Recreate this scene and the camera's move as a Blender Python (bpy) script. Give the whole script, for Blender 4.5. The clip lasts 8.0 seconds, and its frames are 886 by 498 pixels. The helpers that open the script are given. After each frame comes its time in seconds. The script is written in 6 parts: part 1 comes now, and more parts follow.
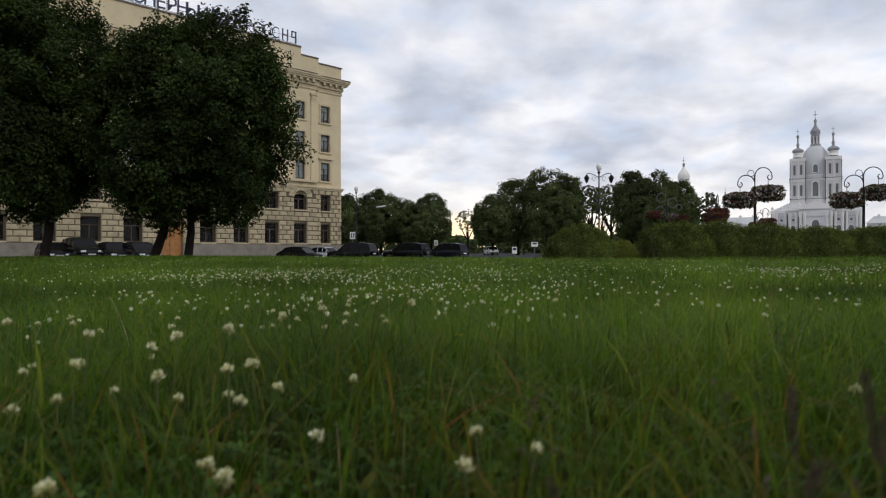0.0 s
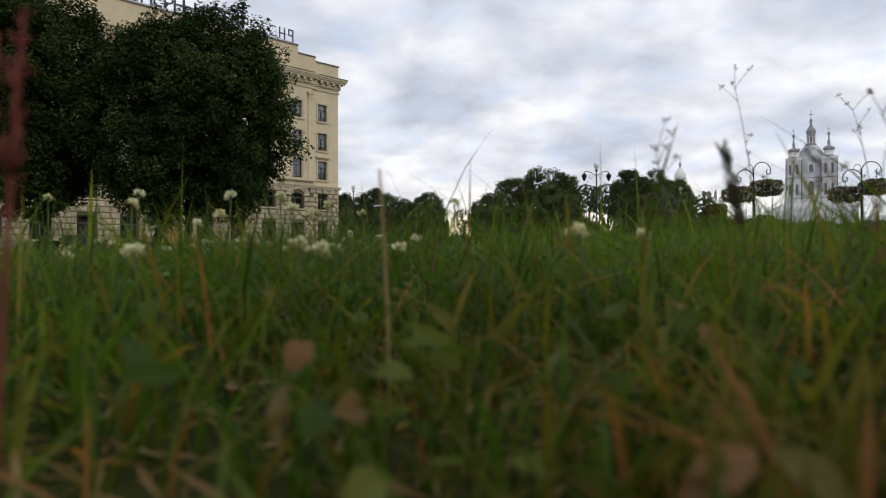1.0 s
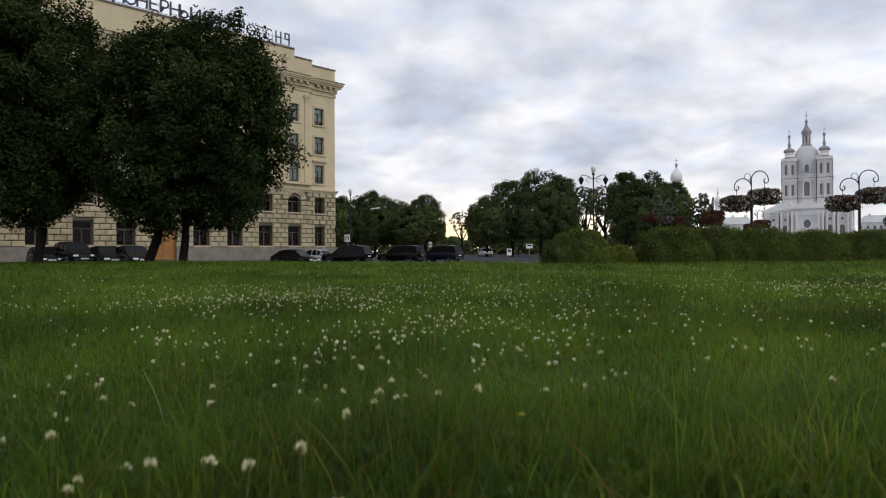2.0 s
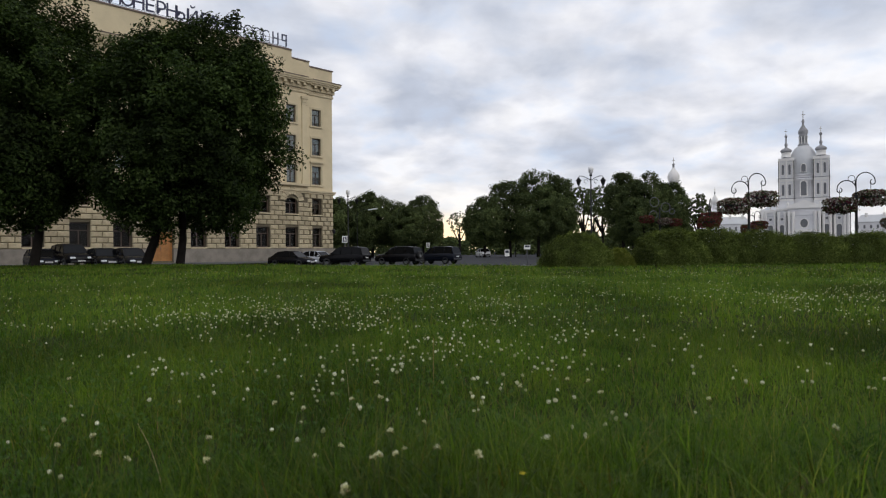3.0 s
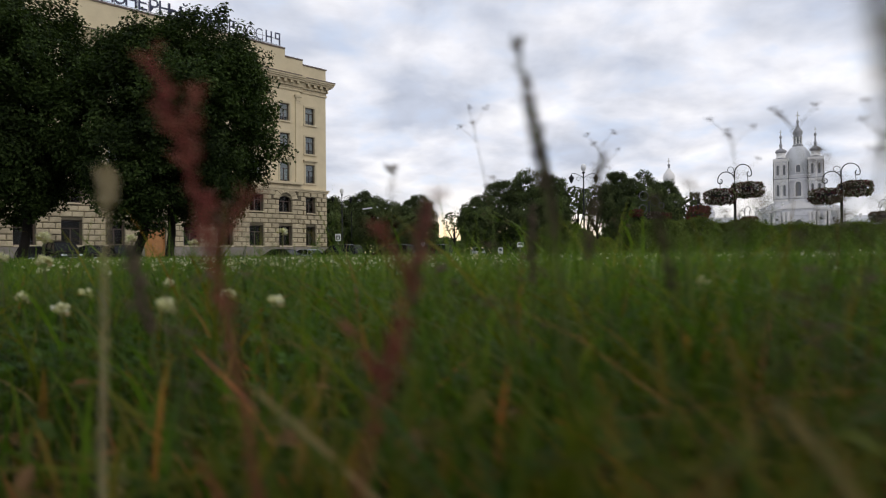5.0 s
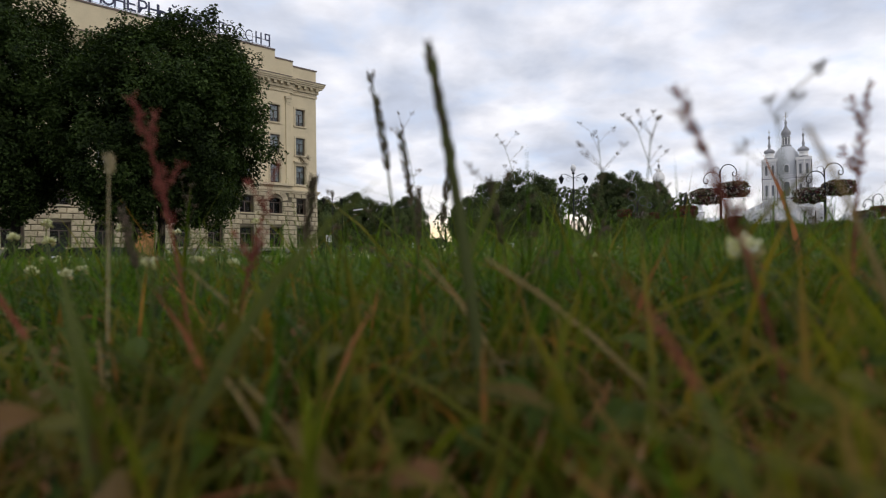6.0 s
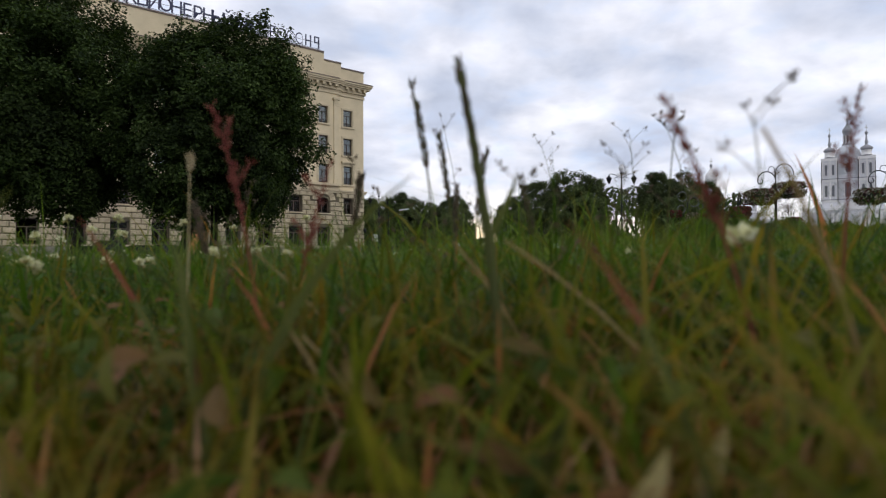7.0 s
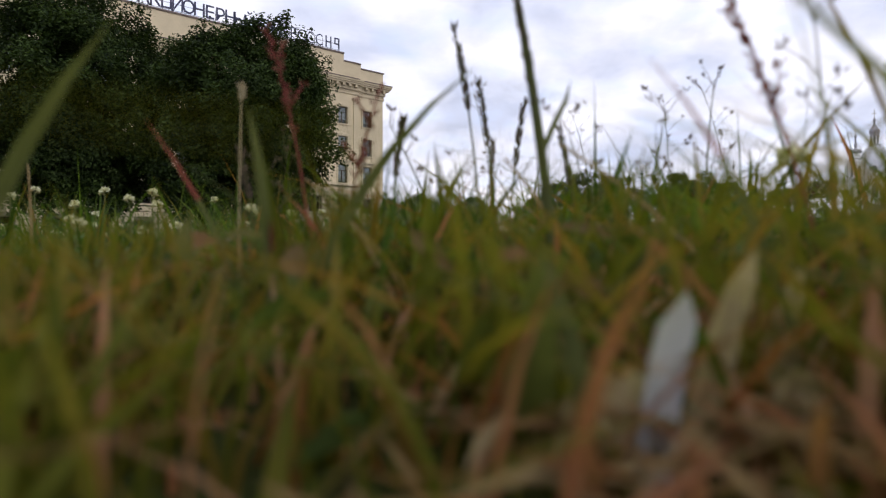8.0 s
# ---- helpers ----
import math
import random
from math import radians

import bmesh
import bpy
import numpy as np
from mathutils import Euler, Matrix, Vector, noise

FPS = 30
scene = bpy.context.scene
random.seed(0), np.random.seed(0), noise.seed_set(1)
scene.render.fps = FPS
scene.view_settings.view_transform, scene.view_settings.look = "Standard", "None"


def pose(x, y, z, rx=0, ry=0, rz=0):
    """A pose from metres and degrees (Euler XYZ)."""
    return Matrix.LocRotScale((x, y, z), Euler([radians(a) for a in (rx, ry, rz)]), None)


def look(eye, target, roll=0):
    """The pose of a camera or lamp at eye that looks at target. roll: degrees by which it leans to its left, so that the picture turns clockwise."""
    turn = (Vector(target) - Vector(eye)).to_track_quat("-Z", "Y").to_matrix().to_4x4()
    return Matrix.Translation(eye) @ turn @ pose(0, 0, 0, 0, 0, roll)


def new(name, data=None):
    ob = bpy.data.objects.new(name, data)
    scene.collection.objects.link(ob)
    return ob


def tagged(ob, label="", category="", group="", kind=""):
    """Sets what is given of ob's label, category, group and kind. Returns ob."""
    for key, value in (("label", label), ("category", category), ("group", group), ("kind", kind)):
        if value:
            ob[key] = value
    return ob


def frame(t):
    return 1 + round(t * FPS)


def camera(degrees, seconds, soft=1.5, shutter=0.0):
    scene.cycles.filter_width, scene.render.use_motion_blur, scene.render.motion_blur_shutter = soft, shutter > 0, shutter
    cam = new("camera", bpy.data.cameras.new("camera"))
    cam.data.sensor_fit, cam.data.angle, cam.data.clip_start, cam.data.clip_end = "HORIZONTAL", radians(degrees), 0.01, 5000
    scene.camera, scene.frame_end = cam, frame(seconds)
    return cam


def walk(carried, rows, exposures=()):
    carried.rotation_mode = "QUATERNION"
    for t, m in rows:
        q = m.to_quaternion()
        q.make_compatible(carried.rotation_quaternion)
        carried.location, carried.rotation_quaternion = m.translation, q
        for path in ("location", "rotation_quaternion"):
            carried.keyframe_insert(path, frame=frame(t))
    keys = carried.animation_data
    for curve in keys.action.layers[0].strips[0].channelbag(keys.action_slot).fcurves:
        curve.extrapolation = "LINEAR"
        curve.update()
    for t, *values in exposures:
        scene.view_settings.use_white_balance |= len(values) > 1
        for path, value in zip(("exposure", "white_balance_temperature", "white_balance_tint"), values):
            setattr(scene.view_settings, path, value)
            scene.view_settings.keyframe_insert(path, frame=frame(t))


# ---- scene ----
cam = camera(70.0, 8.0, soft=1.15, shutter=0.5)
cam.data.dof.use_dof = True
cam.data.dof.focus_distance = 8.0
cam.data.dof.aperture_fstop = 9.0

PATH = [
    (0, pose(0.0180, -0.1011, 0.2514, 90.167, 0.093, 0.766)),
    (0.5, pose(-0.0228, -0.0773, 0.1535, 90.204, 0.184, 0.580)),
    (1, pose(-0.0614, -0.0745, 0.0830, 90.169, 0.170, 0.477)),
    (1.5, pose(-0.0873, -0.0377, 0.2132, 90.238, 0.256, 0.343)),
    (2.8, pose(-0.1050, -0.0200, 0.5020, 90.250, 0.460, 0.000)),
    (3, pose(-0.1023, -0.0123, 0.4781, 90.252, 0.473, -0.019)),
    (3.5, pose(-0.0737, 0.0514, 0.3618, 90.279, 0.477, -0.000)),
    (4, pose(-0.0336, 0.0771, 0.2529, 90.305, 0.484, -0.053)),
    (5.5, pose(0.2620, -0.1195, 0.1050, 90.413, 0.687, -0.716)),
    (6, pose(0.2640, -0.1771, 0.1007, 90.459, 0.809, -1.101)),
    (6.5, pose(0.2765, -0.2222, 0.1014, 90.536, 0.515, 1.400)),
    (7, pose(0.2715, -0.2195, 0.0931, 90.507, 0.343, 2.980)),
    (7.5, pose(0.2606, -0.2239, 0.0701, 90.530, 0.165, 3.980)),
    (8, pose(0.2562, -0.2239, 0.0525, 90.597, 0.081, 4.650)),
]
walk(cam, PATH, [(0, 0.04, 6500, 10), (1, 0.10, 6500, 10), (3, 0.04, 6500, 10), (4.3, 0.05, 6500, 10), (5.4, 0.13, 6500, 11.5), (6.0, 0.13, 6450, 11.5), (7.0, 0.14, 6270, 12.5), (7.6, 0.24, 6230, 14.5), (8, 0.36, 6280, 17)])

# ---- world and sun ----
SUN_EL, SUN_ROT = radians(35.0), radians(140.0)  # a veiled sun behind and to the right of the walk


def node(nt, kind, **inputs):
    n = nt.nodes.new(kind)
    for key, value in inputs.items():
        n.inputs[key.replace("_", " ")].default_value = value
    return n


def ramp(nt, source, stops, interpolation="LINEAR"):
    r = nt.nodes.new("ShaderNodeValToRGB")
    r.color_ramp.interpolation = interpolation
    els = r.color_ramp.elements
    while len(els) < len(stops):
        els.new(0.5)
    for e, (p, c) in zip(els, stops):
        e.position = p
        e.color = (*c, 1) if not isinstance(c, (int, float)) else (c, c, c, 1)
    nt.links.new(source, r.inputs[0])
    return r.outputs[0]


def mix_rgb(nt, a, b, fac, blend="MIX"):
    m = nt.nodes.new("ShaderNodeMix")
    m.data_type, m.blend_type = "RGBA", blend
    for sock, v in ((m.inputs[6], a), (m.inputs[7], b), (m.inputs[0], fac)):
        if isinstance(v, bpy.types.NodeSocket):
            nt.links.new(v, sock)
        elif isinstance(v, (int, float)):
            sock.default_value = v
        else:
            sock.default_value = (*v, 1)
    return m.outputs[2]


def build_world():
    w = bpy.data.worlds.new("overcast_evening")
    scene.world = w
    w.use_nodes = True
    nt = w.node_tree
    bg = nt.nodes["Background"]
    bg.inputs[1].default_value = 0.1
    sky = nt.nodes.new("ShaderNodeTexSky")
    sky.sky_type, sky.sun_disc = "NISHITA", False
    sky.sun_elevation, sky.sun_rotation = SUN_EL, SUN_ROT
    tc = nt.nodes.new("ShaderNodeTexCoord")
    sep = nt.nodes.new("ShaderNodeSeparateXYZ")
    nt.links.new(tc.outputs["Generated"], sep.inputs[0])

    def math_(op, a, b):
        m = nt.nodes.new("ShaderNodeMath")
        m.operation = op
        for sock, v in zip(m.inputs, (a, b)):
            if isinstance(v, bpy.types.NodeSocket):
                nt.links.new(v, sock)
            else:
                sock.default_value = v
        return m.outputs[0]

    # a flat cloud deck: the way up is divided out, so that clouds crowd towards the horizon
    up = math_("ADD", math_("MAXIMUM", sep.outputs[2], 0.0), 0.30)
    comb = nt.nodes.new("ShaderNodeCombineXYZ")
    nt.links.new(math_("DIVIDE", sep.outputs[0], up), comb.inputs[0])
    nt.links.new(math_("DIVIDE", sep.outputs[1], up), comb.inputs[1])
    big = node(nt, "ShaderNodeTexNoise", Scale=3.0, Detail=6.0, Roughness=0.48, Distortion=0.2)
    fine = node(nt, "ShaderNodeTexNoise", Scale=6.5, Detail=5.0, Roughness=0.5, Distortion=0.2)
    for n in (big, fine):
        nt.links.new(comb.outputs[0], n.inputs["Vector"])
    # shaded and lit parts of the cloud deck
    shade = ramp(nt, big.outputs[0], [(0.36, (5.4, 5.9, 7.0)), (0.46, (6.7, 7.05, 7.9)), (0.54, (7.8, 8.0, 8.7)), (0.63, (9.3, 9.35, 9.7))])
    grain = ramp(nt, fine.outputs[0], [(0.3, 0.88), (0.7, 1.1)])
    cloud = mix_rgb(nt, shade, grain, 1.0, "MULTIPLY")
    # thin places where the blue shows
    thin = ramp(nt, fine.outputs[0], [(0.52, 0.0), (0.70, 0.4)])
    blue = mix_rgb(nt, sky.outputs[0], (5.4, 6.7, 8.8), 0.8)
    deck = mix_rgb(nt, cloud, blue, thin)
    # bright strip above the horizon, strongest ahead where the clouds thin out
    low = ramp(nt, sep.outputs[2], [(0.0, 1.0), (0.05, 0.8), (0.13, 0.0)])
    ahead = ramp(nt, sep.outputs[1], [(0.75, 0.25), (1.0, 1.0)])
    glow = mix_rgb(nt, (0, 0, 0), (1, 1, 1), math_("MULTIPLY", low, ahead))
    warm = mix_rgb(nt, deck, (11.2, 10.4, 9.2), math_("MULTIPLY", glow, 0.75))
    # a golden gap under the clouds, low over the street
    gap = ramp(nt, sep.outputs[2], [(0.0, 1.0), (0.035, 0.8), (0.065, 0.0)])
    open_sky = ramp(nt, sep.outputs[1], [(0.955, 0.0), (0.985, 1.0)])
    gold = mix_rgb(nt, warm, (15.5, 11.8, 6.2), math_("MULTIPLY", math_("MULTIPLY", gap, open_sky), 0.9))
    nt.links.new(gold, bg.inputs[0])


build_world()
sun_data = bpy.data.lights.new("sun", "SUN")
sun_data.energy, sun_data.angle, sun_data.color = 0.6, radians(25), (1.0, 0.92, 0.82)
sun = new("sun", sun_data)
sun.matrix_world = look((0, 0, 0), (-math.sin(SUN_ROT) * math.cos(SUN_EL), -math.cos(SUN_ROT) * math.cos(SUN_EL), -math.sin(SUN_EL)))


# ---- materials ----
def material(name, colour, rough=0.7, metal=0.0, vary=0.25, scale=6.0, bump=0.2, bump_scale=40.0, tint=None, spec=0.5, island=0.0):
    """A surface with broad stains, fine grain and a fine relief. vary: how far the stains go; island: spread from piece to piece."""
    m = bpy.data.materials.new(name)
    m.use_nodes = True
    nt = m.node_tree
    b = nt.nodes["Principled BSDF"]
    b.inputs["Roughness"].default_value = rough
    b.inputs["Metallic"].default_value = metal
    b.inputs["Specular IOR Level"].default_value = spec
    tc = nt.nodes.new("ShaderNodeTexCoord")
    broad = node(nt, "ShaderNodeTexNoise", Scale=scale, Detail=5.0, Roughness=0.6)
    fine = node(nt, "ShaderNodeTexNoise", Scale=bump_scale, Detail=4.0, Roughness=0.65)
    for n in (broad, fine):
        nt.links.new(tc.outputs["Object"], n.inputs["Vector"])
    dark = tint or tuple(c * (1 - vary) for c in colour)
    light = tuple(min(1, c * (1 + vary * 0.6)) for c in colour)
    col = ramp(nt, broad.outputs[0], [(0.3, dark), (0.52, colour), (0.72, light)])
    col = mix_rgb(nt, col, ramp(nt, fine.outputs[0], [(0.25, 1 - vary * 0.6), (0.75, 1.0 + vary * 0.2)]), 1.0, "MULTIPLY")
    if island:
        info = nt.nodes.new("ShaderNodeObjectInfo")
        geo = nt.nodes.new("ShaderNodeNewGeometry")
        both = mix_rgb(nt, ramp(nt, info.outputs["Random"], [(0, 1 - island), (1, 1 + island * 0.6)]),
                       ramp(nt, geo.outputs["Random Per Island"], [(0, 1 - island), (1, 1 + island * 0.6)]), 1.0, "MULTIPLY")
        col = mix_rgb(nt, col, both, 1.0, "MULTIPLY")
    nt.links.new(col, b.inputs["Base Color"])
    if bump:
        bp = nt.nodes.new("ShaderNodeBump")
        bp.inputs["Strength"].default_value = bump
        bp.inputs["Distance"].default_value = 0.01
        nt.links.new(fine.outputs[0], bp.inputs["Height"])
        nt.links.new(bp.outputs[0], b.inputs["Normal"])
    return m


def leaf_material(name, stops, rough=0.65, through_=0.4, patch=0.0, patch_scale=1.0, spec=0.12, patch_tint=(0.1, 0.12, 0.02), shine=(1.3, 1.3, 0.5)):
    """Leaves and blades: a colour from piece to piece, with light that shines through. patch: broad drifts of another tint."""
    m = bpy.data.materials.new(name)
    m.use_nodes = True
    nt = m.node_tree
    b = nt.nodes["Principled BSDF"]
    geo = nt.nodes.new("ShaderNodeNewGeometry")
    col = ramp(nt, geo.outputs["Random Per Island"], stops)
    tc = nt.nodes.new("ShaderNodeTexCoord")
    if patch:
        drift = node(nt, "ShaderNodeTexNoise", Scale=patch_scale, Detail=6.0, Roughness=0.68)
        nt.links.new(tc.outputs["Object"], drift.inputs["Vector"])
        col = mix_rgb(nt, col, patch_tint, ramp(nt, drift.outputs[0], [(0.42, 0.0), (0.68, patch)]))
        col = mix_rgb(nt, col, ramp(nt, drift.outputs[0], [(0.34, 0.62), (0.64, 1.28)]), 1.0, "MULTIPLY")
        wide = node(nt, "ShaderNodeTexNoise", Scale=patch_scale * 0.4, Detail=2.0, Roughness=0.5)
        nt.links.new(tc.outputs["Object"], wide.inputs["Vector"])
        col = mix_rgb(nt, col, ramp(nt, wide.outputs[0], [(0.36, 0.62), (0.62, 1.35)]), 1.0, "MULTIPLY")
    b.inputs["Roughness"].default_value = rough
    b.inputs["Specular IOR Level"].default_value = spec
    nt.links.new(col, b.inputs["Base Color"])
    tr = nt.nodes.new("ShaderNodeBsdfTranslucent")
    nt.links.new(mix_rgb(nt, col, shine, 1.0, "MULTIPLY"), tr.inputs[0])
    mx = nt.nodes.new("ShaderNodeMixShader")
    mx.inputs[0].default_value = through_
    nt.links.new(b.outputs[0], mx.inputs[1])
    nt.links.new(tr.outputs[0], mx.inputs[2])
    nt.links.new(mx.outputs[0], nt.nodes["Material Output"].inputs[0])
    return m


def glass_material(name, tint, reflectance=0.9):
    m = bpy.data.materials.new(name)
    m.use_nodes = True
    nt = m.node_tree
    nt.nodes.remove(nt.nodes["Principled BSDF"])
    clear = nt.nodes.new("ShaderNodeBsdfTransparent")
    clear.inputs[0].default_value = (*tint, 1)
    gloss = node(nt, "ShaderNodeBsdfGlossy", Roughness=0.05)
    gloss.inputs[0].default_value = (reflectance, reflectance, reflectance, 1)
    fres = node(nt, "ShaderNodeFresnel", IOR=1.5)
    mx = nt.nodes.new("ShaderNodeMixShader")
    nt.links.new(fres.outputs[0], mx.inputs[0])
    nt.links.new(clear.outputs[0], mx.inputs[1])
    nt.links.new(gloss.outputs[0], mx.inputs[2])
    nt.links.new(mx.outputs[0], nt.nodes["Material Output"].inputs[0])
    return m


M_GRASS = leaf_material("grass_blades", [(0.0, (0.018, 0.046, 0.005)), (0.35, (0.052, 0.114, 0.012)), (0.7, (0.090, 0.162, 0.020)), (0.9, (0.145, 0.198, 0.034)), (0.985, (0.20, 0.19, 0.06)), (1.0, (0.25, 0.19, 0.06))], patch=0.5, patch_scale=1.3, patch_tint=(0.092, 0.108, 0.012), spec=0.13, rough=0.45, through_=0.55, shine=(1.6, 1.65, 0.8))
M_OLIVE = leaf_material("olive_blades", [(0.0, (0.035, 0.060, 0.006)), (0.45, (0.094, 0.118, 0.012)), (0.75, (0.134, 0.120, 0.018)), (0.9, (0.175, 0.110, 0.030)), (0.97, (0.28, 0.12, 0.05)), (1.0, (0.44, 0.16, 0.08))], through_=0.5, patch=0.6, patch_scale=9.0, patch_tint=(0.105, 0.068, 0.020), spec=0.04, rough=0.6)
M_LOWLEAF = leaf_material("low_leaves", [(0.0, (0.035, 0.065, 0.012)), (0.4, (0.075, 0.105, 0.020)), (0.7, (0.115, 0.130, 0.028)), (0.85, (0.13, 0.095, 0.035)), (1.0, (0.20, 0.10, 0.05))], through_=0.4)
M_DRY = leaf_material("dry_stems", [(0.0, (0.18, 0.11, 0.05)), (0.4, (0.27, 0.18, 0.08)), (0.7, (0.32, 0.25, 0.13)), (1.0, (0.27, 0.12, 0.06))], rough=0.7)
M_RED = leaf_material("red_sorrel", [(0.0, (0.12, 0.026, 0.027)), (0.5, (0.20, 0.052, 0.044)), (1.0, (0.31, 0.14, 0.10))], rough=0.7, spec=0.05)
M_RUST = leaf_material("rusty_leaves", [(0.0, (0.20, 0.08, 0.03)), (0.5, (0.33, 0.15, 0.07)), (1.0, (0.42, 0.25, 0.15))], rough=0.7, spec=0.05)
M_SEED = leaf_material("seed_heads", [(0.0, (0.06, 0.055, 0.035)), (0.6, (0.13, 0.10, 0.07)), (1.0, (0.20, 0.14, 0.11))], rough=0.7)
M_STEM = leaf_material("green_stems", [(0.0, (0.055, 0.085, 0.022)), (1.0, (0.13, 0.135, 0.05))], rough=0.6)
M_STRAW = leaf_material("pale_straw", [(0.0, (0.34, 0.28, 0.17)), (1.0, (0.48, 0.41, 0.27))], rough=0.7)
M_PALE = leaf_material("bleached_blade", [(0.0, (0.42, 0.44, 0.50)), (1.0, (0.48, 0.50, 0.56))], rough=0.5)
M_CLOVER = leaf_material("clover_petals", [(0.0, (0.44, 0.44, 0.27)), (0.5, (0.62, 0.61, 0.46)), (1.0, (0.76, 0.75, 0.66))], rough=0.6, through_=0.3)
M_CLOVER_LOW = leaf_material("lower_petals", [(0.0, (0.18, 0.17, 0.08)), (0.7, (0.33, 0.32, 0.18)), (1.0, (0.42, 0.30, 0.20))], rough=0.7)
M_CLOVER_LEAF = leaf_material("clover_leaves", [(0.0, (0.034, 0.082, 0.012)), (0.6, (0.062, 0.128, 0.022)), (1.0, (0.095, 0.168, 0.036))], spec=0.1, rough=0.5)
M_DRIFT = leaf_material("distant_clover", [(0.0, (0.32, 0.34, 0.18)), (0.5, (0.50, 0.50, 0.36)), (1.0, (0.70, 0.70, 0.58))], rough=0.7, through_=0.3)
M_YELLOW = leaf_material("yellow_petals", [(0.0, (0.55, 0.42, 0.02)), (1.0, (0.65, 0.52, 0.05))])
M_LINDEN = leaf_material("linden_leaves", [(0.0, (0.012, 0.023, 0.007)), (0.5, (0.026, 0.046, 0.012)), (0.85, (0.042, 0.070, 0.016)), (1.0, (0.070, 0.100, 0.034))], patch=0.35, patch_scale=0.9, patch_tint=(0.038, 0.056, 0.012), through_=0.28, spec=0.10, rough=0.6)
M_FARLEAF = leaf_material("far_leaves", [(0.0, (0.042, 0.062, 0.024)), (0.6, (0.068, 0.094, 0.034)), (1.0, (0.105, 0.128, 0.046))], patch=0.3, patch_scale=0.3, patch_tint=(0.06, 0.07, 0.025), through_=0.25)
M_SHRUB = leaf_material("shrub_leaves", [(0.0, (0.030, 0.048, 0.010)), (0.55, (0.092, 0.124, 0.028)), (1.0, (0.21, 0.255, 0.080))], patch=0.25, patch_scale=1.2, patch_tint=(0.09, 0.115, 0.027), through_=0.4)
M_SHRUB_PALE = leaf_material("pale_shrub_leaves", [(0.0, (0.085, 0.11, 0.018)), (0.6, (0.15, 0.175, 0.03)), (1.0, (0.22, 0.24, 0.055))], through_=0.35)
M_BARK = material("bark", (0.018, 0.015, 0.013), spec=0.1, rough=0.9, vary=0.45, scale=3, bump=0.8, bump_scale=18)
M_SOIL = material("turf_soil", (0.040, 0.050, 0.014), spec=0.03, rough=1.0, vary=0.5, scale=1.3, bump=0.8, bump_scale=30, tint=(0.040, 0.038, 0.016))
M_ASPHALT = material("asphalt", (0.055, 0.056, 0.06), spec=0.08, rough=0.95, vary=0.25, scale=0.25, bump=0.3, bump_scale=60)
M_PAVE = material("pavement_slabs", (0.15, 0.147, 0.145), spec=0.1, rough=0.9, vary=0.2, scale=0.5, bump=0.2, bump_scale=25)
M_GRANITE = material("granite", (0.22, 0.21, 0.21), rough=0.75, vary=0.25, scale=1.5, bump=0.25, bump_scale=30, island=0.12)
M_BASE = material("brown_granite", (0.25, 0.225, 0.19), rough=0.8, vary=0.3, scale=1.2, bump=0.25, bump_scale=25, spec=0.2)
M_PLASTER = material("ochre_plaster", (0.66, 0.56, 0.365), rough=0.85, vary=0.14, scale=0.35, bump=0.15, bump_scale=12)
M_TRIM = material("pale_stone_trim", (0.59, 0.50, 0.33), rough=0.85, vary=0.18, scale=0.8, bump=0.2, bump_scale=12)
M_RUSTIC = material("rusticated_stone", (0.60, 0.51, 0.335), rough=0.9, vary=0.3, scale=0.9, bump=0.9, bump_scale=6, island=0.18)
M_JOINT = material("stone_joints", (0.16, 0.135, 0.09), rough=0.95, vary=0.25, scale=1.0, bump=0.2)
M_ROOF = material("roof_sheet", (0.16, 0.12, 0.10), rough=0.6, vary=0.2, scale=0.6, bump=0.1)
M_FRAME = material("brown_window_frame", (0.09, 0.06, 0.04), rough=0.5, vary=0.2, bump=0.05)
M_DOORWOOD = material("varnished_oak", (0.42, 0.19, 0.055), rough=0.4, vary=0.3, scale=2.5, bump=0.2, bump_scale=20)
M_GLASS = glass_material("window_glass", (0.75, 0.8, 0.82))
# Reflections dimmed in the colour, standing in for trees mirrored low down.
M_DULLGLASS = glass_material("dimmed_window_glass", (0.55, 0.55, 0.52), 0.3)
# Opaque and near black; the trees' shade on the windows is in the colour.
M_CARGLASS = material("dark_car_glass", (0.004, 0.005, 0.006), rough=0.12, vary=0.1, bump=0, spec=0.10)
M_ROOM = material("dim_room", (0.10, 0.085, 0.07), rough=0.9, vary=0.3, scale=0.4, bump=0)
M_CURTAIN = material("pale_blind", (0.55, 0.52, 0.46), rough=0.9, vary=0.15, scale=2, bump=0.1)
M_LETTER = material("dark_blue_enamel", (0.02, 0.025, 0.07), rough=0.4, vary=0.15, bump=0.0)
M_IRON = material("black_iron", (0.018, 0.019, 0.020), rough=0.6, spec=0.2, vary=0.3, scale=4, bump=0.15, bump_scale=50)
M_STEEL = material("galvanised_steel", (0.14, 0.145, 0.15), rough=0.5, metal=0.3, vary=0.2, scale=3, bump=0.05)
M_OPAL = material("opal_glass", (0.80, 0.80, 0.80), rough=0.25, vary=0.05, bump=0)
M_PETUNIA = leaf_material("petunia_petals", [(0.0, (0.06, 0.012, 0.02)), (0.2, (0.12, 0.028, 0.045)), (0.3, (0.09, 0.02, 0.05)), (0.34, (0.36, 0.32, 0.34)), (0.56, (0.44, 0.41, 0.42)), (0.6, (0.04, 0.055, 0.025)), (1.0, (0.06, 0.08, 0.04))], rough=0.6)
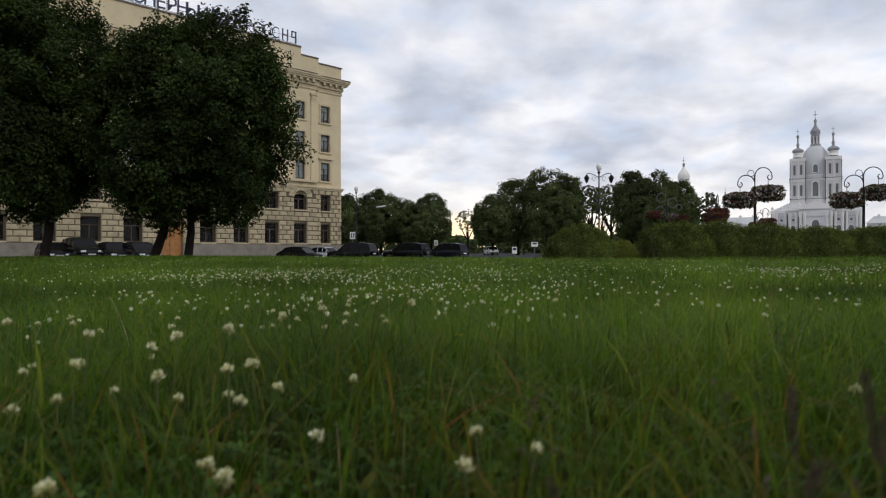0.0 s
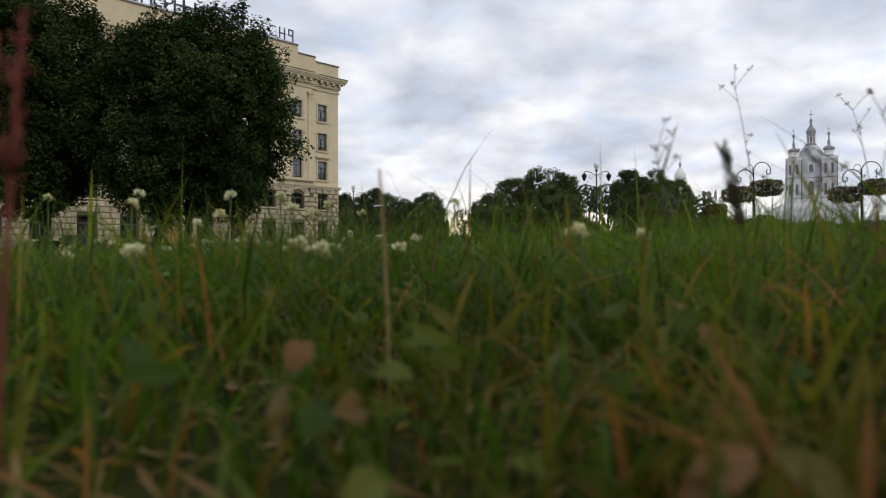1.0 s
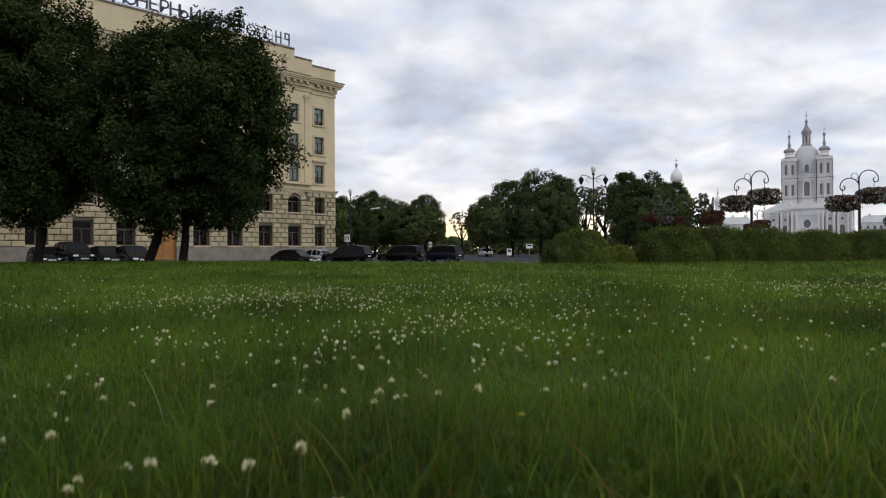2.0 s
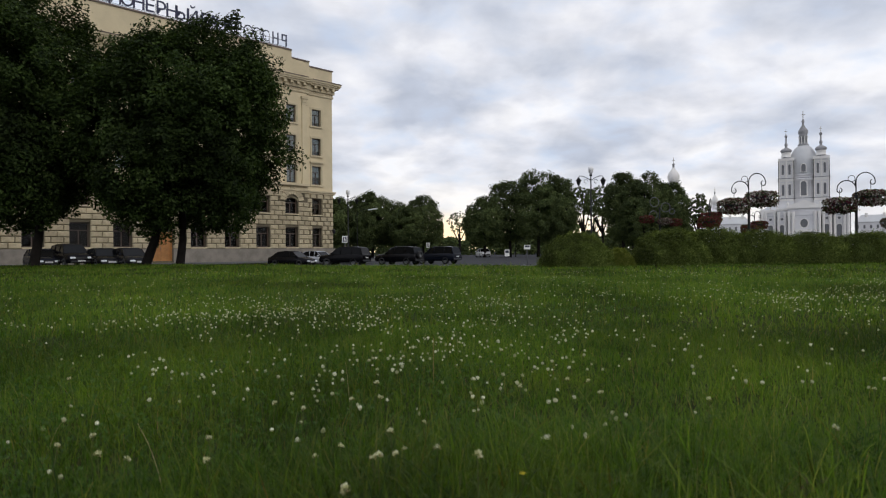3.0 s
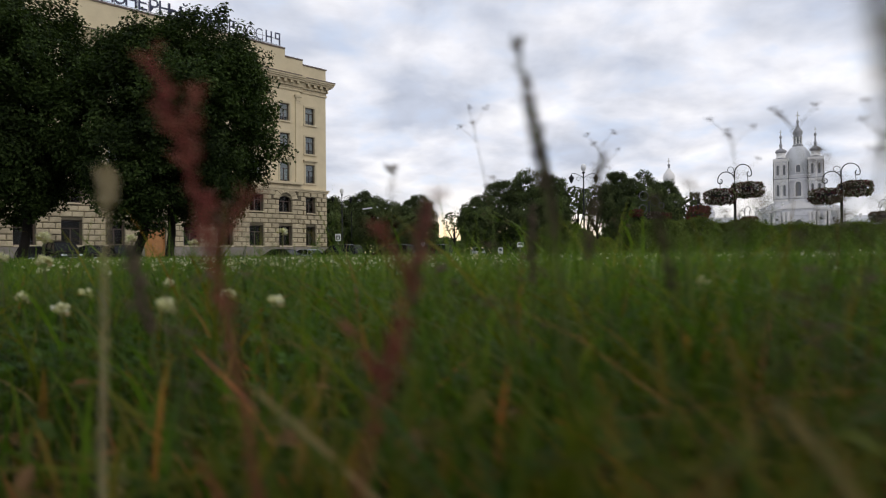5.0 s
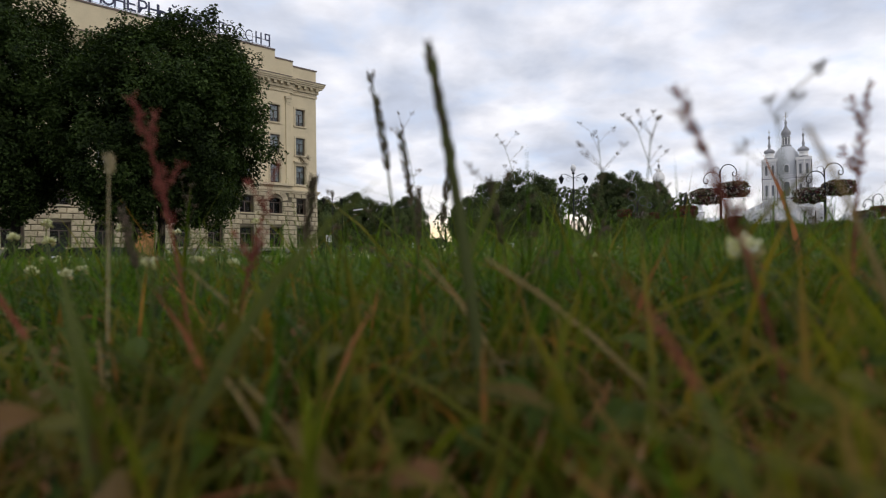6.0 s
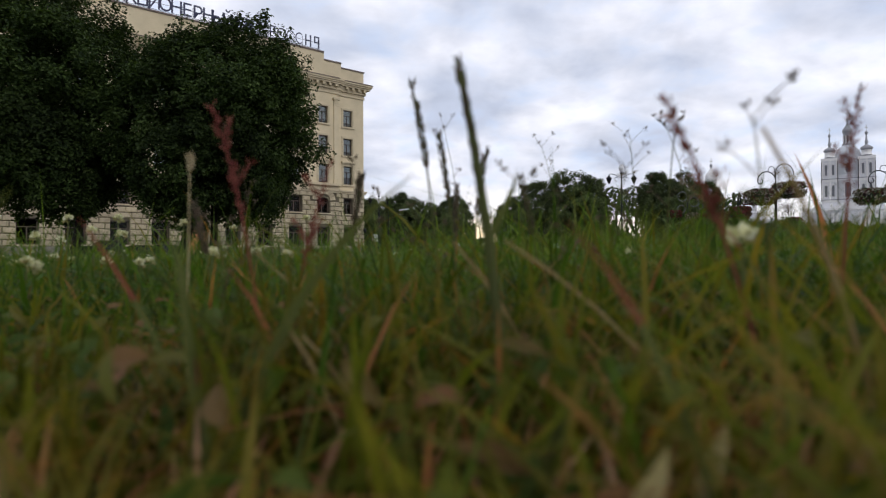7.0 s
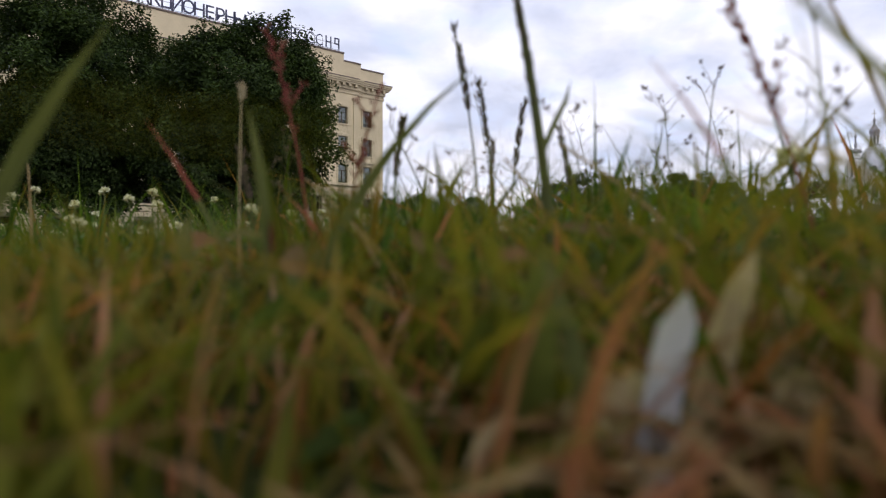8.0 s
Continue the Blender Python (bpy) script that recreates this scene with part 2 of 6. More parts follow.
M_PETUNIA_RED = leaf_material("red_petunia_petals", [(0.0, (0.08, 0.012, 0.02)), (0.4, (0.17, 0.03, 0.04)), (0.56, (0.12, 0.02, 0.035)), (0.6, (0.3, 0.22, 0.22)), (0.66, (0.05, 0.07, 0.02)), (1.0, (0.04, 0.06, 0.02))], rough=0.6)
M_CHURCH = material("white_blue_stucco", (0.74, 0.735, 0.745), rough=0.85, vary=0.12, scale=0.12, bump=0.1, bump_scale=3)
M_CHURCH_TRIM = material("white_stucco", (0.82, 0.80, 0.77), rough=0.85, vary=0.06, scale=0.1, bump=0.1, bump_scale=3)
M_CHURCH_GREY = material("grey_lead_dome", (0.56, 0.57, 0.58), rough=0.5, vary=0.1, scale=0.1, bump=0.05, bump_scale=2)
M_CHURCH_DARK = material("dark_church_window", (0.15, 0.155, 0.165), rough=0.3, vary=0.2, scale=0.3, bump=0)
M_CUPOLA = material("tarnished_cupola", (0.30, 0.30, 0.31), rough=0.5, vary=0.3, scale=0.4, bump=0.05, bump_scale=2)
M_GOLD = material("weathered_gilding", (0.50, 0.46, 0.38), rough=0.5, metal=0.3, vary=0.15, bump=0)
M_TYRE = material("tyre_rubber", (0.02, 0.02, 0.02), rough=0.85, vary=0.2, bump=0.1)
M_RIM = material("alloy_rim", (0.16, 0.165, 0.17), rough=0.4, metal=0.7, vary=0.1, bump=0)
M_LAMPGLASS = material("headlight_lens", (0.86, 0.88, 0.92), rough=0.3, vary=0.05, bump=0)
M_REDLAMP = material("red_tail_lens", (0.28, 0.02, 0.02), rough=0.15, vary=0.05, bump=0)
M_PLATE = material("plain_white_plate", (0.65, 0.65, 0.65), rough=0.4, vary=0.05, bump=0)
M_PLASTIC = material("black_plastic", (0.02, 0.02, 0.022), rough=0.6, vary=0.1, bump=0.05)
M_SIGN_WHITE = material("white_sign_film", (0.78, 0.78, 0.74), rough=0.4, vary=0.05, bump=0)
M_SIGN_DARK = material("dark_sign_film", (0.03, 0.04, 0.06), rough=0.4, vary=0.05, bump=0)
PAINTS = {}


def paint(name, colour):
    if name not in PAINTS:
        m = material(name, colour, rough=0.22, vary=0.12, scale=1.5, bump=0.0, spec=0.12)
        m.node_tree.nodes["Principled BSDF"].inputs["Coat Weight"].default_value = 0.02
        PAINTS[name] = m
    return PAINTS[name]


# ---- mesh helpers ----
def mesh_np(name, verts, faces, mats, smooth=False, mat_index=None):
    """A mesh out of arrays: verts (n, 3), faces (m, 3 or 4)."""
    verts, faces = np.asarray(verts, np.float32), np.asarray(faces, np.int32)
    me = bpy.data.meshes.new(name)
    k = faces.shape[1]
    me.vertices.add(len(verts))
    me.vertices.foreach_set("co", verts.ravel())
    me.loops.add(faces.size)
    me.loops.foreach_set("vertex_index", faces.ravel())
    me.polygons.add(len(faces))
    me.polygons.foreach_set("loop_start", np.arange(0, faces.size, k, dtype=np.int32))
    me.polygons.foreach_set("use_smooth", np.full(len(faces), smooth))
    if mat_index is not None:
        me.polygons.foreach_set("material_index", np.asarray(mat_index, np.int32))
    for m in (mats if isinstance(mats, (list, tuple)) else [mats]):
        me.materials.append(m)
    me.update(calc_edges=True)
    me.validate()
    return me


def part(name, data, parent, label="", m=None):
    """Links a mesh as one object under a thing or a part."""
    ob = new(name, data)
    ob.parent = parent
    if m is not None:
        ob.matrix_basis = m
    if label:
        ob["label"] = label
    return ob


def thing(name, m, label, category, group="", kind=""):
    ob = new(name)
    ob.empty_display_size = 0.2
    ob.matrix_basis = m
    return tagged(ob, label, category, group, kind)


BOX_F = np.array([[0, 3, 2, 1], [4, 5, 6, 7], [0, 1, 5, 4], [1, 2, 6, 5], [2, 3, 7, 6], [3, 0, 4, 7]])


def boxes(name, rows, mat):
    """One mesh of boxes, each given by two opposite corners."""
    vs, fs = [], []
    for i, (x0, y0, z0, x1, y1, z1) in enumerate(rows):
        vs += [(x0, y0, z0), (x1, y0, z0), (x1, y1, z0), (x0, y1, z0), (x0, y0, z1), (x1, y0, z1), (x1, y1, z1), (x0, y1, z1)]
        fs.append(BOX_F + 8 * i)
    return mesh_np(name, np.array(vs), np.concatenate(fs), mat)


def slab(name, xs, zs, solid, y0, y1, mat):
    """One connected upright plate out of the cells of a grid, with the openings cut through it. solid(i, j): whether cell i, j is filled."""
    nx, nz = len(xs), len(zs)
    vs = [(x, y, z) for y in (y0, y1) for z in zs for x in xs]
    back = lambda i, j: j * nx + i
    front = lambda i, j: nx * nz + j * nx + i
    full = lambda i, j: 0 <= i < nx - 1 and 0 <= j < nz - 1 and solid(i, j)
    fs = []
    for j in range(nz - 1):
        for i in range(nx - 1):
            if not full(i, j):
                continue
            fs.append((front(i + 1, j), front(i, j), front(i, j + 1), front(i + 1, j + 1)))
            fs.append((back(i, j), back(i + 1, j), back(i + 1, j + 1), back(i, j + 1)))
            for (di, dj), (a, b) in (((-1, 0), ((i, j + 1), (i, j))), ((1, 0), ((i + 1, j), (i + 1, j + 1))), ((0, -1), ((i, j), (i + 1, j))), ((0, 1), ((i + 1, j + 1), (i, j + 1)))):
                if not full(i + di, j + dj):
                    fs.append((back(*a), front(*a), front(*b), back(*b)))
    used = sorted({k for f in fs for k in f})
    at = {k: n for n, k in enumerate(used)}
    return mesh_np(name, [vs[k] for k in used], [[at[k] for k in f] for f in fs], mat)


def from_bm(name, bm, mat, smooth=False):
    me = bpy.data.meshes.new(name)
    if smooth:
        for f in bm.faces:
            f.smooth = True
    bm.to_mesh(me)
    bm.free()
    me.materials.append(mat)
    return me


def bevel_box(name, size, mat, bevel=0.02, segments=2):
    """A box with rounded edges, centred on x and y, that stands on z = 0."""
    bm = bmesh.new()
    bmesh.ops.create_cube(bm, size=1, matrix=Matrix.Translation((0, 0, size[2] / 2)) @ Matrix.Diagonal((*size, 1)))
    bmesh.ops.bevel(bm, geom=bm.edges[:], offset=bevel, segments=segments, affect="EDGES", profile=0.5)
    return from_bm(name, bm, mat)


def lathe(name, profile, mat, segments=20, smooth=True):
    """A turned shape: profile of (radius, height), from the bottom to the top."""
    p = np.array(profile, float)
    a = np.linspace(0, 2 * np.pi, segments, endpoint=False)
    n = len(p)
    vs = np.stack([p[:, 0:1] * np.cos(a), p[:, 0:1] * np.sin(a), np.repeat(p[:, 1:2], segments, 1)], 2).reshape(-1, 3)
    fs = []
    for i in range(n - 1):
        for j in range(segments):
            k = (j + 1) % segments
            fs.append((i * segments + j, i * segments + k, (i + 1) * segments + k, (i + 1) * segments + j))
    return mesh_np(name, vs, fs, mat, smooth)


def tube(name, path, radii, mat, sides=8, smooth=True):
    """A round bar along a path, with a radius at each point, closed at both ends."""
    path = [Vector(p) for p in path]
    radii = radii if isinstance(radii, (list, tuple)) else [radii] * len(path)
    vs, fs = [], []
    side = None
    for i, p in enumerate(path):
        d = (path[min(i + 1, len(path) - 1)] - path[max(i - 1, 0)]).normalized()
        if side is None:
            side = d.orthogonal().normalized()
        side = (side - d * side.dot(d)).normalized()
        other = d.cross(side)
        for j in range(sides):
            a = 2 * math.pi * j / sides
            vs.append(p + (side * math.cos(a) + other * math.sin(a)) * radii[i])
    n = len(path)
    for i in range(n - 1):
        for j in range(sides):
            k = (j + 1) % sides
            fs.append((i * sides + j, i * sides + k, (i + 1) * sides + k, (i + 1) * sides + j))
    vs += [path[0], path[-1]]
    a, b = len(vs) - 2, len(vs) - 1
    for j in range(sides):
        k = (j + 1) % sides
        fs.append((a, k, j, j))
        fs.append((b, (n - 1) * sides + j, (n - 1) * sides + k, (n - 1) * sides + k))
    quads = [f for f in fs if len(set(f)) == 4]
    tris = [f[:3] for f in fs if len(set(f)) == 3]
    me = bpy.data.meshes.new(name)
    me.from_pydata([tuple(v) for v in vs], [], quads + tris)
    for poly in me.polygons:
        poly.use_smooth = smooth
    me.materials.append(mat)
    return me


def arc(cx, cz, r, a0, a1, n=10):
    """Points of an arc in the x-z plane, angles in degrees."""
    return [(cx + r * math.cos(radians(a0 + (a1 - a0) * i / n)), 0, cz + r * math.sin(radians(a0 + (a1 - a0) * i / n))) for i in range(n + 1)]


def leaves(rng, centres, normals, length, width, droop=0.3):
    """Folded, pointed leaves: four corners and two faces each, at the centres, roughly facing along the normals."""
    n = len(centres)
    nrm = normals + rng.normal(0, 0.55, (n, 3))
    nrm /= np.linalg.norm(nrm, axis=1, keepdims=True)
    t = rng.normal(0, 1, (n, 3)) + np.array([0, 0, -droop])
    t -= nrm * np.sum(t * nrm, 1, keepdims=True)
    t /= np.linalg.norm(t, axis=1, keepdims=True)
    s = np.cross(nrm, t)
    ln = (length * rng.uniform(0.65, 1.3, n))[:, None]
    wd = (width * rng.uniform(0.7, 1.25, n))[:, None]
    fold = nrm * wd * 0.25
    v = np.stack([centres - t * ln * 0.5, centres + s * wd * 0.5 + fold, centres + t * ln * 0.5, centres - s * wd * 0.5 + fold], 1).reshape(-1, 3)
    i = np.arange(n)[:, None] * 4
    f = np.concatenate([i + np.array([[0, 1, 2]]), i + np.array([[0, 2, 3]])], 0)
    return v, f


def oval_leaves(rng, centres, normals, length, width):
    """Oval pointed leaves, bent along and folded across: nine points and eight faces each."""
    n = len(centres)
    nrm = normals + rng.normal(0, 0.45, (n, 3))
    nrm /= np.linalg.norm(nrm, axis=1, keepdims=True)
    t = rng.normal(0, 1, (n, 3))
    t -= nrm * np.sum(t * nrm, 1, keepdims=True)
    t /= np.linalg.norm(t, axis=1, keepdims=True)
    s = np.cross(nrm, t)
    ln = (length * rng.uniform(0.6, 1.3, n))[:, None]
    wd = (width * rng.uniform(0.6, 1.3, n))[:, None]
    sag = ln * rng.uniform(0.1, 0.45, n)[:, None]
    row = lambda q, w, side: centres + t * ln * (q - 0.5) + s * wd * w * side - nrm * sag * (q - 0.4) ** 2 * 2 + nrm * wd * abs(side) * w * 0.35
    pts = [row(0, 0, 0)]
    for q, w in ((0.25, 0.4), (0.5, 0.5), (0.78, 0.32)):
        pts += [row(q, w, -1), row(q, w, 1)]
    pts += [row(1.0, 0, 0), row(0.5, 0, 0)]
    v = np.stack(pts, 1).reshape(-1, 3)
    i = np.arange(n)[:, None] * 9
    ring = [0, 1, 3, 5, 7, 6, 4, 2]
    return v, np.concatenate([i + np.array([[8, ring[k], ring[(k + 1) % 8]]]) for k in range(8)], 0)


def blades(rng, xy, height, width, lean=0.45, rows=3, ground=0.0):
    """Grass blades that taper and bend over: rows of two points and a tip."""
    n = len(xy)
    a = rng.uniform(0, 2 * np.pi, n)
    d = np.stack([np.cos(a), np.sin(a)], 1)
    b = a + np.pi / 2 + rng.normal(0, 0.5, n)
    s = np.stack([np.cos(b), np.sin(b)], 1)
    bend = np.abs(rng.normal(0, lean, n)) + 0.08
    height = np.broadcast_to(height, n)
    width = np.broadcast_to(width, n)
    pts = []
    for i in range(rows):
        q = i / rows
        off = d * (bend * height * q ** 2)[:, None]
        z = height * (q - 0.18 * bend * q ** 2) + ground
        w = (width * (1 - 0.55 * q))[:, None] * 0.5
        pts.append(np.concatenate([xy + off - s * w, z[:, None]], 1))
        pts.append(np.concatenate([xy + off + s * w, z[:, None]], 1))
    pts.append(np.concatenate([xy + d * (bend * height)[:, None], (height * (1 - 0.18 * bend) + ground)[:, None]], 1))
    m = 2 * rows + 1
    v = np.stack(pts, 1).reshape(-1, 3)
    base = np.arange(n)[:, None] * m
    fs = []
    for i in range(rows - 1):
        k = 2 * i
        fs += [base + np.array([[k, k + 1, k + 3]]), base + np.array([[k, k + 3, k + 2]])]
    k = 2 * (rows - 1)
    fs.append(base + np.array([[k, k + 1, k + 2]]))
    return v, np.concatenate(fs, 0)


def joined(sets):
    vs, fs, o = [], [], 0
    for v, f in sets:
        vs.append(v)
        fs.append(f + o)
        o += len(v)
    return np.concatenate(vs), np.concatenate(fs)


# ---- ground, road, lawn ----
ROAD_Z = -0.5     # the street lies half a metre below the lawn
BANK_Z = -0.13    # the level of the bank's door sill


def lawn_edge(x):
    """How far the lawn reaches ahead, across its width."""
    return np.interp(x, [-60, -20, -3, 4, 40, 70], [44, 30.5, 23.5, 20.6, 20.6, 24])


def lawn_height(x, y):
    return 0.012 * np.sin(x * 1.3 + 0.4) * np.cos(y * 0.9) + 0.02 * np.sin(x * 0.35 + y * 0.22)


def ease(v, a, b):
    q = np.clip((np.asarray(v, float) - a) / (b - a), 0, 1)
    return q * q * (3 - 2 * q)


def road_z(x, y):
    """The level of the asphalt: the street dips by a third of a metre where it leaves the square."""
    return ROAD_Z - 0.30 * ease(x, -22, -16) * ease(y, 44, 54) * (1 - ease(y, 74, 92))


def sheet(name, xs, ys, sink, mat):
    X, Y = np.meshgrid(np.array(xs, float), np.array(ys, float), indexing="ij")
    v = np.stack([X, Y, road_z(X, Y) - sink], 2).reshape(-1, 3)
    i, j = np.meshgrid(np.arange(len(xs) - 1), np.arange(len(ys) - 1), indexing="ij")
    k = (i * len(ys) + j).ravel()
    return mesh_np(name, v, np.stack([k, k + len(ys), k + len(ys) + 1, k + 1], 1), mat, True)


fine_x, fine_y = list(range(-40, 41, 2)), list(range(40, 101, 2))
ground = new("ground", sheet("ground", [-3000, -170] + fine_x + [150, 3000], [-3000, 20] + fine_y + [130, 3000], 0.02, M_ASPHALT))
tagged(ground, "wide grey asphalt ground reaching to the horizon", "ground", kind="structure")
road = new("road", sheet("road", [-170, -80] + fine_x + [80, 150], [20, 30] + fine_y + [130], 0.0, M_ASPHALT))
tagged(road, "dry grey asphalt square and street beside the lawn", "road", kind="structure")


def build_lawn():
    cols, rows = 131, 90
    xs = np.linspace(-60, 70, cols)
    q = np.linspace(0, 1, rows)
    X = np.repeat(xs[:, None], rows, 1)
    Y = -25 + q[None, :] * (lawn_edge(xs)[:, None] + 25)
    Z = lawn_height(X, Y)
    top = np.stack([X, Y, Z], 2).reshape(-1, 3)
    i, j = np.meshgrid(np.arange(cols - 1), np.arange(rows - 1), indexing="ij")
    a = (i * rows + j).ravel()
    f = np.stack([a, a + rows, a + rows + 1, a + 1], 1)
    ob = new("lawn", mesh_np("lawn", top, f, M_SOIL, True))
    tagged(ob, "uneven turf lawn with bare brownish soil between blades", "lawn", kind="structure")
    ex = np.linspace(-60, 70, 66)
    kv, kf = [], []
    for n, (x0, x1) in enumerate(zip(ex[:-1], ex[1:])):
        y0, y1 = lawn_edge(x0) + 0.01, lawn_edge(x1) + 0.01
        g = 0.01
        kv += [(x0 + g, y0, ROAD_Z), (x1 - g, y1, ROAD_Z), (x1 - g, y1 + 0.2, ROAD_Z), (x0 + g, y0 + 0.2, ROAD_Z),
               (x0 + g, y0, 0.01), (x1 - g, y1, 0.01), (x1 - g, y1 + 0.18, 0.01), (x0 + g, y0 + 0.18, 0.01)]
        kf.append(BOX_F + 8 * n)
    kerb = new("kerb", mesh_np("kerb", kv, np.concatenate(kf), M_GRANITE))
    tagged(kerb, "grey granite kerb along the lawn's far edge", "kerb", kind="structure")


build_lawn()

# ---- bank building ----
CORNER = (-12.95, 74.0)
BANK = pose(CORNER[0], CORNER[1], BANK_Z, 0, 0, 225)  # local x: along the front, away from the corner; y: out of the front
bank = thing("bank_building", BANK, "five-storey ochre bank with rusticated stone ground floors", "building")
BAY, FIRST, BAYS, LENGTH, DEPTH = 3.5, 2.2, 14, 52.0, 16.0
PROUD = 0.35       # the main front stands this far before the end bay
STEP = 3.65        # where the end bay ends


def front_y(s):
    return 0.0 if s < STEP else PROUD


def build_bank():
    cols = [FIRST + BAY * k for k in range(BAYS)]
    door_col = 5
    openings = []  # s0, s1, z0, z1, kind, col
    for k, s in enumerate(cols):
        w = 0.62 if k == 0 else 0.8
        if k == door_col:
            openings.append((s - 1.0, s + 1.0, -0.05, 3.45, "door", k))
        else:
            openings.append((s - w, s + w, 1.25, 3.45, "low", k))
        openings.append((s - w, s + w, 4.95, 6.75, "arch" if k == 1 else "mezzanine", k))
        for z0, z1 in ((8.4, 10.5), (11.75, 13.7), (15.1, 17.0)):
            openings.append((s - 0.62, s + 0.62, z0, z1, "upper", k))
    def front(name, x0, x1, z0, z1, y, mat, label):
        near = [o for o in openings if o[0] < x1 and o[1] > x0 and o[2] < z1 and o[3] > z0]
        xs = sorted({x0, x1} | {v for o in near for v in o[:2] if x0 < v < x1})
        zs = sorted({z0, z1} | {v for o in near for v in o[2:4] if z0 < v < z1})

        def solid(i, j):
            cx, cz = (xs[i] + xs[i + 1]) / 2, (zs[j] + zs[j + 1]) / 2
            return not any(o[0] < cx < o[1] and o[2] < cz < o[3] for o in near)

        part(name, slab(name, xs, zs, solid, y - 0.55, y, mat), bank, label)

    front("wall_front", STEP, LENGTH, 7.3, 20.2, PROUD, M_PLASTER, "ochre plastered upper wall")
    front("wall_front", 0.0, STEP, 7.3, 20.2, 0.0, M_PLASTER, "ochre plastered upper wall of the end bay")
    # The backing is darker than the blocks, so the joints between read dark.
    front("wall_base", STEP, LENGTH, -0.4, 7.298, PROUD, M_JOINT, "dark backing wall behind the stone blocks")
    front("wall_base", 0.0, STEP, -0.4, 7.298, 0.0, M_JOINT, "dark backing wall behind the stone blocks")
    part("wall_side", boxes("wall_side", [(0.0, -DEPTH, -0.4, 0.5, -0.56, 20.2)], M_PLASTER), bank)
    part("wall_side", boxes("wall_side", [(LENGTH - 0.5, -DEPTH, -0.4, LENGTH, -0.2, 20.2)], M_PLASTER), bank)
    part("wall_back", boxes("wall_back", [(0.51, -DEPTH, -0.4, LENGTH - 0.51, -DEPTH + 0.5, 20.2)], M_PLASTER), bank)
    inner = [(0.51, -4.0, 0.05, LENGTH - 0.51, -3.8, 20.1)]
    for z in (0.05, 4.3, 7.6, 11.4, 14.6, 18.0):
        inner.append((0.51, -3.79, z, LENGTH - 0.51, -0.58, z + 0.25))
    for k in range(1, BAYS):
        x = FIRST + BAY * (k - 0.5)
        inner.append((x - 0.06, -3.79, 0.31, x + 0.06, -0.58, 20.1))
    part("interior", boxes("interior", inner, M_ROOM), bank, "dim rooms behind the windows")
    part("roof", boxes("roof", [(0.3, -DEPTH + 0.2, 20.21, LENGTH - 0.3, -0.6, 20.608)], M_ROOF), bank)
    # parapet in three steps
    part("parapet", boxes("parapet", [(-0.15, -0.75, 20.26, 3.1, -0.15, 21.8), (3.1, -0.7, 20.262, 5.5, 0.05, 22.25), (5.5, -0.6, 20.264, LENGTH, 0.25, 23.0)], M_PLASTER), bank)
    part("parapet_capping", boxes("parapet_capping", [(-0.25, -0.85, 21.8, 3.1, -0.05, 21.93), (3.1, -0.8, 22.25, 5.5, 0.15, 22.38), (5.5, -0.7, 23.0, LENGTH, 0.35, 23.16)], M_ROOF), bank, "brown sheet-metal capping")
    # cornice with its stepped mouldings and dentils
    cr = []
    for y0, a, b in ((0.0, -0.02, STEP + 0.25), (PROUD, STEP - 0.3, LENGTH)):
        e = 0.0 if y0 else 1.0
        for out, z0, z1 in ((0.10, 18.55, 18.8), (0.22, 19.05, 19.3), (0.58, 19.61, 19.79), (0.70, 19.79, 19.97), (0.80, 19.97, 20.17)):
            cr.append((a - out * e, y0 - 0.5, z0, b, y0 + out, z1))
        cr.append((a - 0.16 * e, y0 - 0.5, 19.3, b, y0 + 0.19, 19.61))
        cr.append((a - 0.06 * e, y0 - 0.5, 18.85, b, y0 + 0.05, 19.06))
    part("cornice_cover", boxes("cornice_cover", [(-0.86, -0.1, 20.172, STEP + 0.25, 0.86, 20.25), (STEP + 0.25, PROUD - 0.1, 20.172, LENGTH, PROUD + 0.86, 20.25)], M_ROOF), bank, "dark sheet-metal cover on the cornice")
    part("cornice", boxes("cornice", cr, M_TRIM), bank, "projecting stone cornice")
    tooth = boxes("dentil", [(-0.17, 0, 0, 0.17, 0.35, 0.29)], M_TRIM)
    s = 0.1
    while s < 33:
        if abs(s - STEP) > 0.25:
            part("dentil", tooth, bank, "", pose(s, front_y(s) + 0.192, 19.313))
        s += 0.82
    # string courses
    part("string_course", boxes("string_course", [(-0.18, -0.4, 7.3, STEP - 0.2, 0.2, 7.5), (-0.26, -0.4, 7.5, STEP - 0.2, 0.32, 7.66), (STEP - 0.2, -0.1, 7.3, LENGTH, PROUD + 0.2, 7.5), (STEP - 0.2, -0.1, 7.5, LENGTH, PROUD + 0.32, 7.7)], M_TRIM), bank)
    part("plinth_band", boxes("plinth_band", [(STEP, 0.0, 7.7, LENGTH, PROUD + 0.14, 8.3)], M_TRIM), bank)
    # pilasters of the main front, between the bays
    shaft = boxes("pilaster", [(-0.38, 0, 8.3, 0.38, 0.22, 8.7), (-0.3, 0, 8.7, 0.3, 0.16, 17.15)], M_PLASTER)
    cap = boxes("capital", [(-0.34, 0, 17.15, 0.34, 0.2, 17.35), (-0.3, 0, 17.35, 0.3, 0.2, 17.85), (-0.42, 0, 17.85, 0.42, 0.3, 18.1), (-0.24, 0.2, 17.45, 0.24, 0.26, 17.75)], M_TRIM)
    for k in range(0, 9):
        p = part("pilaster", shaft, bank, "", pose(FIRST + BAY * (k + 0.5) + 0.1, PROUD + 0.002, 0))
        part("capital", cap, p)
    # windows
    win = {}

